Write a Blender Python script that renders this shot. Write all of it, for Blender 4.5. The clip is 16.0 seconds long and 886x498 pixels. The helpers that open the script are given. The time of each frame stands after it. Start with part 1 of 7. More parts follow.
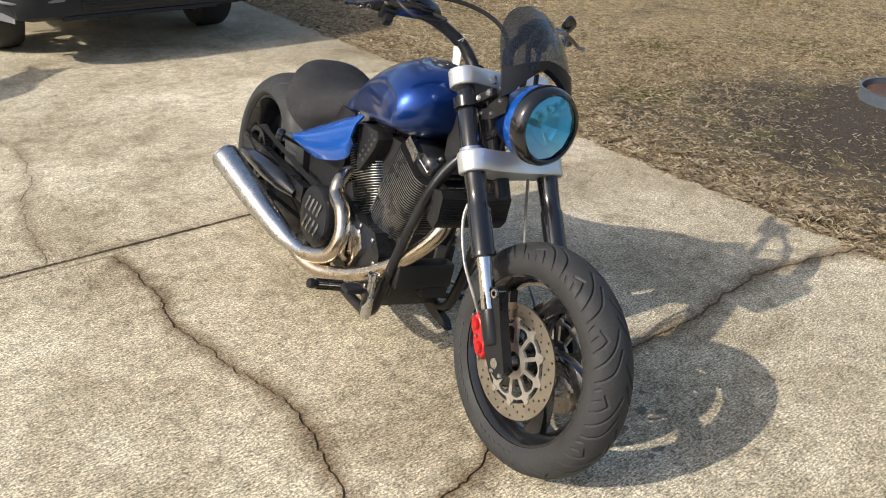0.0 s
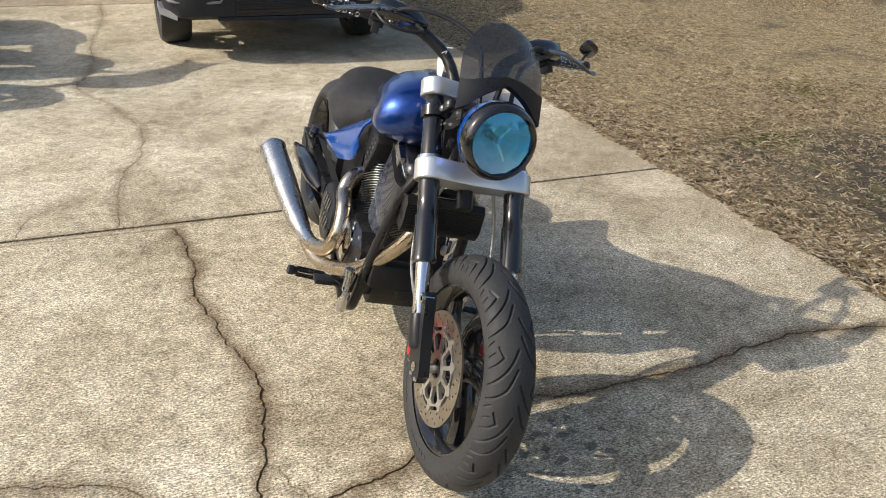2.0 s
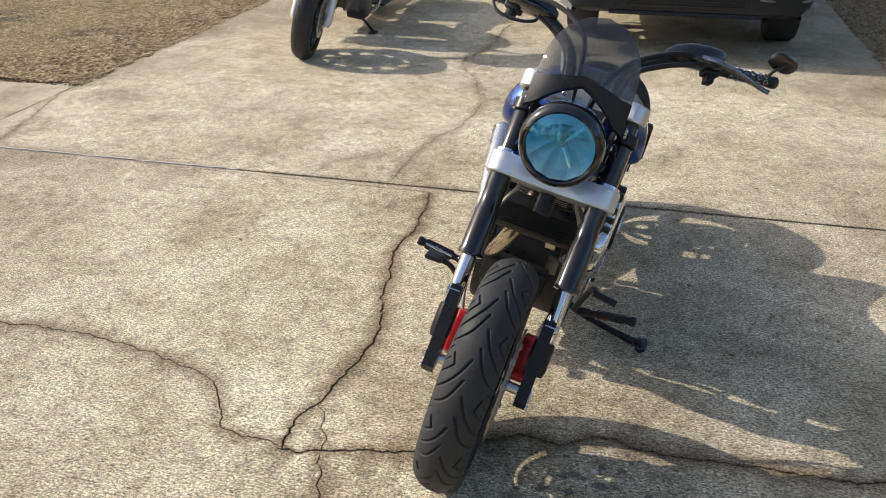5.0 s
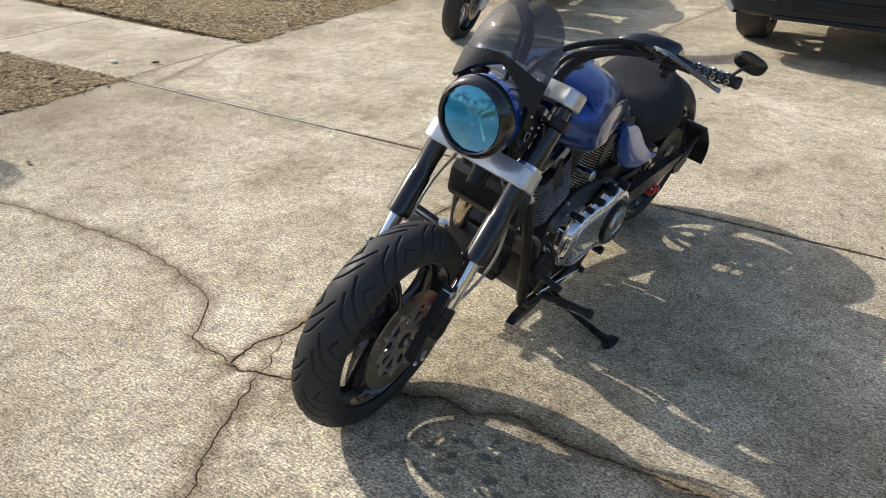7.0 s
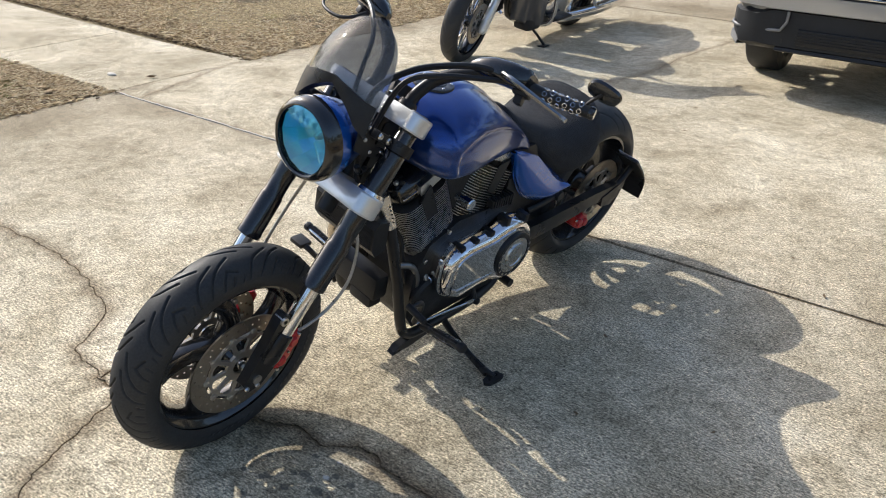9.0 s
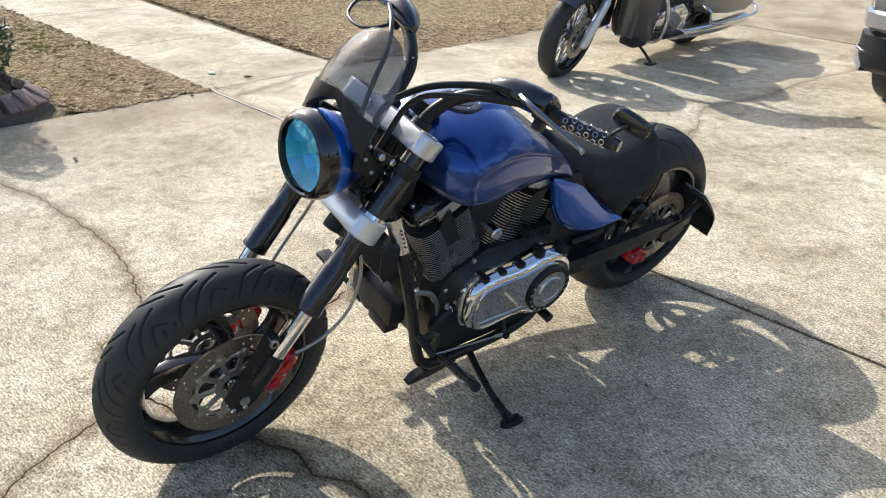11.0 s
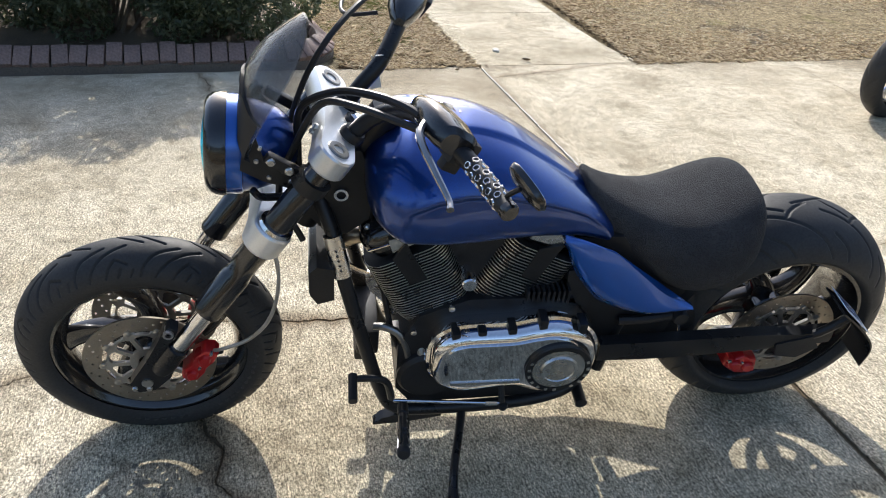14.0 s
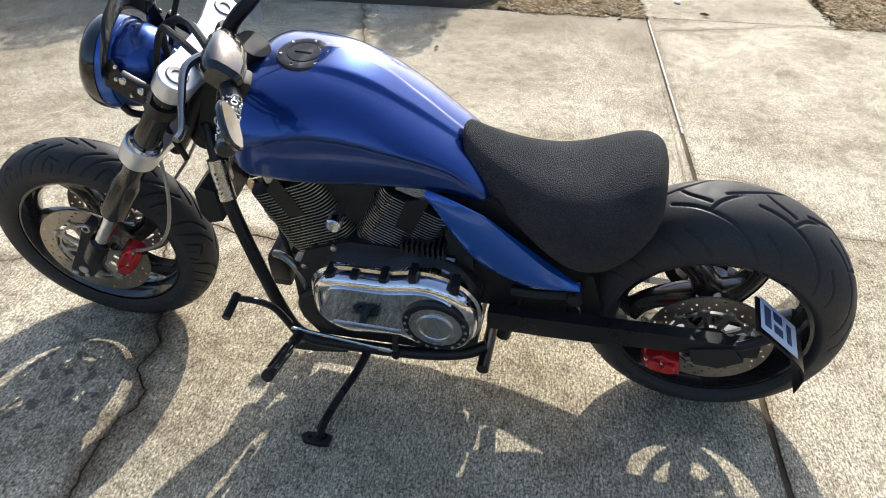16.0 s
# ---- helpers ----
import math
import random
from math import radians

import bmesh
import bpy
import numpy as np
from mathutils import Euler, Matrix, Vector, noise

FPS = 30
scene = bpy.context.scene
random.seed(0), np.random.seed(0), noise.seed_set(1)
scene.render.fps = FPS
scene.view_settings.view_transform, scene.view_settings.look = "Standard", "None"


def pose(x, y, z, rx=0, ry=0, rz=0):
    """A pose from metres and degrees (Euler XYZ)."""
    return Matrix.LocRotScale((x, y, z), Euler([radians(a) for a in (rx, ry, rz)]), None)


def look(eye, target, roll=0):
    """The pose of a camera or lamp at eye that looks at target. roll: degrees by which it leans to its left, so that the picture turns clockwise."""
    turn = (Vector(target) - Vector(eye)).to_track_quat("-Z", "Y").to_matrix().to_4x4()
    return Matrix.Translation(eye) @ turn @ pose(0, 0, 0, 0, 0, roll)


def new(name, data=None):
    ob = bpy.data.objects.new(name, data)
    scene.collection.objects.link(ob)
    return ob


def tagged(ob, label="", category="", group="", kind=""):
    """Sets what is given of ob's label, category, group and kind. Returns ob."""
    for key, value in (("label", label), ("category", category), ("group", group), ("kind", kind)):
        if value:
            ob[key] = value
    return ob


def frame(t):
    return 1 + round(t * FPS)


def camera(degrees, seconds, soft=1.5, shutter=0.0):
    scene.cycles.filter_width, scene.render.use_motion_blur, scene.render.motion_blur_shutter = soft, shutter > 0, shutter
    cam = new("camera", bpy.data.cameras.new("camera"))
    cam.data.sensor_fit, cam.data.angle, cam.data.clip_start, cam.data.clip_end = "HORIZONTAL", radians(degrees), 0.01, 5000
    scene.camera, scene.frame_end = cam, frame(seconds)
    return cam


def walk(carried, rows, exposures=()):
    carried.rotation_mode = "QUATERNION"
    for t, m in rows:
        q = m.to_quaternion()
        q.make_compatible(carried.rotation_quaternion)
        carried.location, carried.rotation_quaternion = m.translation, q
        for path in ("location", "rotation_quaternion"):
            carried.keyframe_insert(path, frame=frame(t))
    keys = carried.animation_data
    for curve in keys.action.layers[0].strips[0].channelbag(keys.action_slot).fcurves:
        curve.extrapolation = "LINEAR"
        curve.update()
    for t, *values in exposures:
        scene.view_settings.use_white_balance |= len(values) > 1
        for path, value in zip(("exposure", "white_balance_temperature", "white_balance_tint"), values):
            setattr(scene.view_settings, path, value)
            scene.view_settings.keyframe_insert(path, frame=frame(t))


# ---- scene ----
cam = camera(56.2, 16.0, soft=1.0)
PATH = [
    (0, (0.005, 0.023, 1.533), (0.003, 1.796, 0.607), 2.1),
    (0.5, (0.128, 0.055, 1.539), (0.02, 1.833, 0.629), 2.5),
    (1, (0.281, 0.045, 1.547), (0.035, 1.815, 0.648), 2.2),
    (1.5, (0.493, 0.014, 1.55), (0.118, 1.765, 0.659), 3.0),
    (2, (0.649, 0.049, 1.536), (0.19, 1.779, 0.645), 3.0),
    (2.5, (0.81, 0.147, 1.539), (0.221, 1.836, 0.645), 3.4),
    (3, (0.992, 0.256, 1.531), (0.174, 1.853, 0.645), 3.2),
    (3.5, (1.209, 0.359, 1.529), (0.128, 1.785, 0.635), 3.9),
    (4, (1.316, 0.5, 1.511), (0.239, 1.93, 0.619), 3.9),
    (4.5, (1.418, 0.607, 1.524), (0.242, 1.944, 0.613), 2.5),
    (4.7, (1.469, 0.639, 1.525), (0.185, 1.868, 0.608), 1.2),
    (6.8, (1.977, 1.23, 1.491), (0.35, 1.929, 0.561), 0.3),
    (7, (2.038, 1.305, 1.495), (0.382, 1.927, 0.561), 0.8),
    (7.5, (2.114, 1.464, 1.489), (0.445, 2.051, 0.556), 0.9),
    (8, (2.116, 1.618, 1.476), (0.438, 2.203, 0.558), 1.0),
    (8.5, (2.117, 1.738, 1.484), (0.425, 2.305, 0.582), 1.2),
    (9, (2.138, 1.872, 1.479), (0.41, 2.346, 0.591), 1.2),
    (9.2, (2.148, 1.923, 1.477), (0.408, 2.344, 0.586), 1.2),
    (11.3, (1.999, 2.228, 1.466), (0.211, 2.405, 0.586), 1.6),
    (11.5, (1.979, 2.278, 1.467), (0.194, 2.435, 0.579), 1.6),
    (12, (1.923, 2.448, 1.461), (0.167, 2.413, 0.504), 2.0),
    (12.5, (1.858, 2.61, 1.461), (0.135, 2.412, 0.465), 2.4),
    (13, (1.728, 2.755, 1.454), (0.001, 2.429, 0.5), 3.0),
    (13.5, (1.614, 2.899, 1.46), (-0.102, 2.486, 0.519), 3.0),
    (14, (1.505, 3.082, 1.453), (-0.12, 2.394, 0.512), 3.1),
    (14.5, (1.366, 3.208, 1.449), (-0.192, 2.4, 0.49), 3.1),
    (15, (1.243, 3.339, 1.476), (-0.241, 2.442, 0.479), 3.0),
    (15.5, (1.132, 3.561, 1.478), (-0.197, 2.502, 0.425), 1.6),
    (16, (0.99, 3.798, 1.476), (-0.217, 2.619, 0.402), 1.2),
]
EXPOSURES = ((0, 0.38, 6650, 10), (3.0, 0.34, 6650, 10), (4.5, 0.30, 6650, 10), (7.0, 0.28, 6450, 10), (9.0, 0.50, 6300, 10), (11.5, 0.74, 6200, 10), (12.5, 0.79, 6150, 10), (14.5, 0.63, 6200, 10), (16.0, 0.69, 6250, 10))
walk(cam, [(t, look(eye, target, roll)) for t, eye, target, roll in PATH], EXPOSURES)

# ---- light ----
SUN_AZ, SUN_EL = radians(211.5), radians(35.5)
to_sun = Vector((math.cos(SUN_AZ) * math.cos(SUN_EL), math.sin(SUN_AZ) * math.cos(SUN_EL), math.sin(SUN_EL)))
world = bpy.data.worlds.new("sky")
scene.world = world
world.use_nodes = True
wn = world.node_tree.nodes
sky = wn.new("ShaderNodeTexSky")
sky.sky_type, sky.sun_disc = "NISHITA", False
sky.sun_elevation, sky.sun_rotation = SUN_EL, radians(90) - SUN_AZ
sky.air_density, sky.dust_density = 1.0, 2.5
wn["Background"].inputs["Strength"].default_value = 0.15
world.node_tree.links.new(sky.outputs[0], wn["Background"].inputs[0])
sun = new("sun", bpy.data.lights.new("sun", "SUN"))
sun.data.energy, sun.data.angle, sun.data.color = 3.15, radians(0.6), (1.0, 0.95, 0.86)
sun.matrix_world = look(to_sun * 30, (0, 0, 0))


# ---- materials ----
def shader(name):
    m = bpy.data.materials.new(name)
    m.use_nodes = True
    return m, m.node_tree.nodes, m.node_tree.links, m.node_tree.nodes["Principled BSDF"]


def ramp(nodes, links, fac, stops):
    r = nodes.new("ShaderNodeValToRGB")
    while len(r.color_ramp.elements) < len(stops):
        r.color_ramp.elements.new(0.5)
    for e, (p, c) in zip(r.color_ramp.elements, stops):
        e.position = p
        e.color = (*c, 1) if len(c) == 3 else c
    links.new(fac, r.inputs[0])
    return r.outputs[0]


def coords(nodes, links, scale=(1, 1, 1), turn=0.0, kind="Object"):
    tc, mp = nodes.new("ShaderNodeTexCoord"), nodes.new("ShaderNodeMapping")
    mp.inputs["Scale"].default_value = scale
    mp.inputs["Rotation"].default_value = (0, 0, turn)
    links.new(tc.outputs[kind], mp.inputs[0])
    return mp.outputs[0]


def noise_tex(nodes, links, vec, scale, detail=6, rough=0.6, distort=0.0):
    n = nodes.new("ShaderNodeTexNoise")
    n.inputs["Scale"].default_value, n.inputs["Detail"].default_value = scale, detail
    n.inputs["Roughness"].default_value, n.inputs["Distortion"].default_value = rough, distort
    links.new(vec, n.inputs["Vector"])
    return n.outputs["Fac"]


def mix(nodes, links, fac, a, b, how="MIX"):
    m = nodes.new("ShaderNodeMix")
    m.data_type, m.blend_type = "RGBA", how
    for sock, v in ((m.inputs[0], fac), (m.inputs[6], a), (m.inputs[7], b)):
        if isinstance(v, (int, float)):
            sock.default_value = v
        elif isinstance(v, tuple):
            sock.default_value = (*v, 1)
        else:
            links.new(v, sock)
    return m.outputs[2]


def bumped(nodes, links, bsdf, height, strength, dist):
    b = nodes.new("ShaderNodeBump")
    b.inputs["Strength"].default_value, b.inputs["Distance"].default_value = strength, dist
    links.new(height, b.inputs["Height"])
    links.new(b.outputs[0], bsdf.inputs["Normal"])
    return b


def plain(name, color, rough=0.5, metal=0.0, grain=0.15, scale=60.0, bump=0.0, dist=0.001, coat=0.0, spec=0.5):
    """A surface with a fine grain and a coarser wear in colour and gloss."""
    m, n, l, p = shader(name)
    v = coords(n, l)
    fine, coarse = noise_tex(n, l, v, scale * 6), noise_tex(n, l, v, scale * 0.25, 4)
    dark = tuple(c * (1 - grain) for c in color)
    light = tuple(min(1.0, c * (1 + grain)) for c in color)
    both = mix(n, l, 0.5, fine, coarse)
    l.new(ramp(n, l, both, ((0.3, dark), (0.7, light))), p.inputs["Base Color"])
    lo, hi = max(0.02, rough * (1 - grain * 1.2)), min(1, rough * (1 + grain * 1.2))
    l.new(ramp(n, l, coarse, ((0.3, (lo,) * 3), (0.7, (hi,) * 3))), p.inputs["Roughness"])
    p.inputs["Metallic"].default_value = metal
    p.inputs["Coat Weight"].default_value = coat
    p.inputs["Coat Roughness"].default_value = 0.03
    p.inputs["Specular IOR Level"].default_value = spec
    if bump:
        bumped(n, l, p, fine, bump, dist)
    return m


def paint(name, color, flake, metal=0.55, rough=0.28):
    """Metallic lacquer: fine flakes under a clear coat, with a trace of dust."""
    m, n, l, p = shader(name)
    v = coords(n, l)
    fl = noise_tex(n, l, v, 1400, 2)
    dust = noise_tex(n, l, v, 9, 8, 0.7)
    c = ramp(n, l, fl, ((0.35, color), (0.72, flake)))
    l.new(mix(n, l, ramp(n, l, dust, ((0.45, (0, 0, 0)), (0.9, (0.02,) * 3))), c, (0.22, 0.22, 0.24)), p.inputs["Base Color"])
    p.inputs["Metallic"].default_value, p.inputs["Roughness"].default_value = metal, rough
    p.inputs["Coat Weight"].default_value = 1.0
    l.new(ramp(n, l, dust, ((0.3, (0.012,) * 3), (0.8, (0.04,) * 3))), p.inputs["Coat Roughness"])
    return m


def math_node(nodes, links, how, a, b):
    k = nodes.new("ShaderNodeMath")
    k.operation = how
    for sock, v in zip(k.inputs, (a, b)):
        if isinstance(v, (int, float)):
            sock.default_value = v
        else:
            links.new(v, sock)
    return k.outputs[0]


def near_point(nodes, links, x, y, inner, outer):
    """1 close to a point of the slab, falling to 0."""
    tc, d, r = nodes.new("ShaderNodeTexCoord"), nodes.new("ShaderNodeVectorMath"), nodes.new("ShaderNodeMapRange")
    d.operation = "DISTANCE"
    d.inputs[1].default_value = (x, y, 0)
    links.new(tc.outputs["Object"], d.inputs[0])
    r.inputs[1].default_value, r.inputs[2].default_value = inner, outer
    r.inputs[3].default_value, r.inputs[4].default_value = 1.0, 0.0
    links.new(d.outputs["Value"], r.inputs[0])
    return r.outputs[0]


def concrete():
    """Old broomed concrete: tan matrix, dark grime in the pores, pale worn grains, stains along the cracks."""
    m, n, l, p = shader("weathered concrete")
    v = coords(n, l)
    broom = noise_tex(n, l, coords(n, l, (22, 250, 26)), 1.0, 5, 0.7, 0.3)
    fibre = noise_tex(n, l, coords(n, l, (70, 210, 120)), 1.0, 4, 0.75, 0.5)
    fine = noise_tex(n, l, v, 560, 2, 0.7)
    grit = noise_tex(n, l, v, 135, 5, 0.80)
    mid = noise_tex(n, l, v, 17, 9, 0.78, 0.3)
    blot = noise_tex(n, l, v, 2.3, 8, 0.68, 0.5)
    wide = noise_tex(n, l, v, 0.7, 4, 0.6, 0.4)
    base = ramp(n, l, blot, ((0.30, (0.35, 0.30, 0.222)), (0.44, (0.475, 0.422, 0.328)), (0.56, (0.57, 0.517, 0.417)), (0.70, (0.68, 0.63, 0.53))))
    base = mix(n, l, 1.0, base, ramp(n, l, wide, ((0.36, (0.82, 0.80, 0.76)), (0.6, (1.10, 1.10, 1.10)))), "MULTIPLY")
    for f, lo, hi, dark, light in ((mid, 0.36, 0.62, 0.62, 1.20), (broom, 0.36, 0.62, 0.70, 1.18), (fibre, 0.38, 0.61, 0.44, 1.42), (grit, 0.38, 0.60, 0.30, 1.55), (fine, 0.38, 0.62, 0.68, 1.22)):
        c = (lo + hi) / 2
        g = ramp(n, l, f, ((lo, (dark, dark * 0.97, dark * 0.92)), (c, (1.0, 0.995, 0.98)), (hi, (light, light, light * 0.985))))
        base = mix(n, l, 1.0, base, g, "MULTIPLY")
    # scattered pits
    pit = n.new("ShaderNodeTexVoronoi")
    pit.inputs["Scale"].default_value = 24
    l.new(v, pit.inputs["Vector"])
    base = mix(n, l, ramp(n, l, pit.outputs["Distance"], ((0.05, (0.75,) * 3), (0.11, (0, 0, 0)))), base, (0.16, 0.13, 0.095))
    # mottled patch by the front wheel, darker and browner than the rest
    for x, y, inner, outer, deep in ((1.55, 1.25, 0.15, 0.7, 0.5),):
        f = math_node(n, l, "MULTIPLY", near_point(n, l, x, y, inner, outer), ramp(n, l, mid, ((0.38, (deep,) * 3), (0.62, (deep * 0.35,) * 3))))
        base = mix(n, l, f, base, mix(n, l, 1.0, base, (0.36, 0.32, 0.27), "MULTIPLY"))
    # oil drips and pale drops by the front wheel
    for x, y, inner, outer, scale, size, col, seed in ((1.62, 1.18, 0.10, 0.42, 19, 0.36, (0.10, 0.09, 0.075), 0.0), (1.72, 1.30, 0.05, 0.40, 13, 0.20, (0.78, 0.76, 0.70), 5.3)):
        w = n.new("ShaderNodeTexVoronoi")
        w.inputs["Scale"].default_value = scale
        mp = coords(n, l, (1, 1.25, 1))
        mv = n.new("ShaderNodeVectorMath")
        mv.inputs[1].default_value = (seed, seed, 0)
        l.new(mp, mv.inputs[0])
        l.new(mv.outputs[0], w.inputs["Vector"])
        rim = math_node(n, l, "ADD", w.outputs["Distance"], math_node(n, l, "MULTIPLY", grit, 0.25))
        pick = math_node(n, l, "SUBTRACT", math_node(n, l, "MULTIPLY", near_point(n, l, x, y, inner, outer), size + 0.125), rim)
        base = mix(n, l, ramp(n, l, pick, ((0.0, (0, 0, 0)), (0.06, (0.72,) * 3))), base, col)
    at = n.new("ShaderNodeAttribute")
    at.attribute_name = "stain"
    st = math_node(n, l, "MULTIPLY", at.outputs["Fac"], ramp(n, l, mid, ((0.35, (0.5,) * 3), (0.6, (1.0,) * 3))))
    base = mix(n, l, st, base, mix(n, l, 0.9, base, (0.26, 0.18, 0.105), "MULTIPLY"))
    l.new(base, p.inputs["Base Color"])
    p.inputs["Roughness"].default_value = 0.9
    p.inputs["Specular IOR Level"].default_value = 0.3
    b1 = bumped(n, l, p, mix(n, l, 0.5, fibre, grit), 0.7, 0.004)
    b2 = n.new("ShaderNodeBump")
    b2.inputs["Strength"].default_value, b2.inputs["Distance"].default_value = 0.6, 0.003
    l.new(broom, b2.inputs["Height"])
    l.new(b2.outputs[0], b1.inputs["Normal"])
    return m


def soil(name, a, b, c, s=14.0):
    m, n, l, p = shader(name)
    v = coords(n, l)
    f, g = noise_tex(n, l, v, s * 9, 8, 0.75), noise_tex(n, l, v, s * 0.12, 6, 0.6)
    col = mix(n, l, 0.5, ramp(n, l, f, ((0.3, a), (0.5, b), (0.68, c))), ramp(n, l, g, ((0.35, a), (0.6, c))))
    l.new(col, p.inputs["Base Color"])
    p.inputs["Roughness"].default_value = 0.95
    p.inputs["Specular IOR Level"].default_value = 0.2
    bumped(n, l, p, f, 0.9, 0.012)
    return m


def tinted(name, color, alpha_mix, rough=0.03):
    """Smoked or clear sheet: part of the light goes straight on, part is mirrored by Fresnel."""
    m, n, l, p = shader(name)
    n.remove(p)
    t, g, x, f = n.new("ShaderNodeBsdfTransparent"), n.new("ShaderNodeBsdfGlossy"), n.new("ShaderNodeMixShader"), n.new("ShaderNodeFresnel")
    t.inputs[0].default_value = (*color, 1)
    g.inputs["Roughness"].default_value = rough
    f.inputs["IOR"].default_value = 1.5
    l.new(f.outputs[0], x.inputs[0])
    l.new(t.outputs[0], x.inputs[1])
    l.new(g.outputs[0], x.inputs[2])
    l.new(x.outputs[0], n["Material Output"].inputs[0])
    return m


def mesh_cloth(name):
    """Black spacer fabric: an open honeycomb weave."""
    m, n, l, p = shader(name)
    v = coords(n, l)
    w = n.new("ShaderNodeTexVoronoi")
    w.inputs["Scale"].default_value = 330
    w.inputs["Randomness"].default_value = 1.0
    l.new(v, w.inputs["Vector"])
    wear = noise_tex(n, l, v, 12, 5)
    l.new(mix(n, l, wear, ramp(n, l, w.outputs["Distance"], ((0.15, (0.002, 0.002, 0.002)), (0.55, (0.085, 0.085, 0.088)))), (0.018, 0.018, 0.019)), p.inputs["Base Color"])
    p.inputs["Roughness"].default_value = 0.8
    p.inputs["Specular IOR Level"].default_value = 0.10
    p.inputs["Sheen Weight"].default_value = 0.02
    bumped(n, l, p, w.outputs["Distance"], 0.8, 0.003)
    return m


BLUE = paint("blue metallic lacquer", (0.003, 0.024, 0.135), (0.012, 0.088, 0.43), 0.80, 0.31)
# the tank's blue again, with sun and sky reflection put into its colour
LIT_BLUE = paint("blue lacquer with painted-in light", (0.004, 0.065, 0.34), (0.014, 0.16, 0.68), 0.40, 0.25)
GLOSS_BLACK = plain("gloss black paint", (0.011, 0.011, 0.012), 0.16, 0.0, 0.3, 20, coat=0.6)
SATIN_BLACK = plain("satin black metal", (0.015, 0.015, 0.016), 0.34, 0.0, 0.35, 40, 0.15, 0.0006, spec=0.35)
CAST_BLACK = plain("black cast metal", (0.022, 0.022, 0.023), 0.45, 0.1, 0.35, 50, 0.4, 0.0012, spec=0.35)
RUBBER = plain("tyre rubber", (0.040, 0.040, 0.040), 0.6, 0.0, 0.35, 30, 0.35, 0.0008, spec=0.22)
SOFT_BLACK = plain("black plastic", (0.016, 0.016, 0.017), 0.45, 0.0, 0.3, 40, spec=0.35)
CHROME = plain("chrome plating", (0.78, 0.78, 0.80), 0.07, 1.0, 0.12, 25)
DARK_CHROME = plain("dark polished metal", (0.26, 0.265, 0.275), 0.16, 1.0, 0.15, 30)
BRUSHED = plain("brushed steel", (0.62, 0.61, 0.59), 0.27, 1.0, 0.16, 60, 0.12, 0.0004)
SILVER = plain("silver machined aluminium", (0.74, 0.75, 0.76), 0.32, 0.72, 0.10, 50, 0.1, 0.0004)
FIN_EDGE = plain("bare fin edge", (0.55, 0.545, 0.53), 0.3, 1.0, 0.2, 80)
PIPE = plain("heat-tinted steel pipe", (0.54, 0.46, 0.36), 0.24, 1.0, 0.3, 12)
ROTOR = plain("worn brake disc steel", (0.37, 0.325, 0.265), 0.34, 0.9, 0.22, 40, 0.1, 0.0004)
BRUSHED_WARM = plain("warm grey cast alloy", (0.46, 0.43, 0.38), 0.42, 0.8, 0.18, 40)
CARRIER = plain("brake disc carrier", (0.30, 0.295, 0.285), 0.38, 0.9, 0.2, 40)
RED = plain("red anodised caliper", (0.50, 0.012, 0.015), 0.36, 0.25, 0.2, 40, coat=0.3)
CLOTH = mesh_cloth("black mesh seat cover")
CAP = plain("worn black cap", (0.050, 0.051, 0.053), 0.42, 0.3, 0.3, 40)
LEATHER = plain("black vinyl", (0.012, 0.012, 0.012), 0.6, 0.0, 0.3, 60, 0.4, 0.001)
STEEL_HOSE = plain("braided steel hose", (0.42, 0.41, 0.39), 0.4, 0.8, 0.3, 200, 0.6, 0.0008)
SMOKE = tinted("smoked acrylic", (0.49, 0.51, 0.54), 0.5)
# fine dust on the acrylic scatters some light
sn, sl = SMOKE.node_tree.nodes, SMOKE.node_tree.links
haze, blend = sn.new("ShaderNodeBsdfTranslucent"), sn.new("ShaderNodeMixShader")
haze.inputs[0].default_value = (0.72, 0.77, 0.82, 1)
sl.new(ramp(sn, sl, noise_tex(sn, sl, coords(sn, sl), 6, 3), ((0.3, (0.11,) * 3), (0.7, (0.14,) * 3))), blend.inputs[0])
sl.new(sn["Mix Shader"].outputs[0], blend.inputs[1])
sl.new(haze.outputs[0], blend.inputs[2])
sl.new(blend.outputs[0], sn["Material Output"].inputs[0])
REFLECTOR = plain("silvered reflector", (0.96, 0.97, 0.98), 0.20, 0.55, 0.06, 40)
LENS = tinted("blue-tinted headlight glass", (0.30, 0.72, 0.95), 0.5)
# the lens is bluer and more mirroring towards its upper edge
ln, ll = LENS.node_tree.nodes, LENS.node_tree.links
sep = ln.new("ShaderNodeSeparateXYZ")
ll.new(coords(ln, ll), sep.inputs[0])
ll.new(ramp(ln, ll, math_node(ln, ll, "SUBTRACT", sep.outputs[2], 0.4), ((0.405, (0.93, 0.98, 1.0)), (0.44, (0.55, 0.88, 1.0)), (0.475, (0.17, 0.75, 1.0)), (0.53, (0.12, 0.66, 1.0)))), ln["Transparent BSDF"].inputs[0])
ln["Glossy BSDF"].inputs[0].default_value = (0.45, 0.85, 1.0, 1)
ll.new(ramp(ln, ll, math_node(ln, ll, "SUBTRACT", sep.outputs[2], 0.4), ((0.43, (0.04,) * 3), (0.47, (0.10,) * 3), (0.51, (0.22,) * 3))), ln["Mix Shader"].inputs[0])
CONCRETE = concrete()
GAP = soil("joint dirt", (0.065, 0.047, 0.029), (0.15, 0.112, 0.070), (0.27, 0.205, 0.13), 26)
FILLER = plain("pale joint filler", (0.62, 0.58, 0.50), 0.8, 0.0, 0.3, 40, 0.5, 0.002)
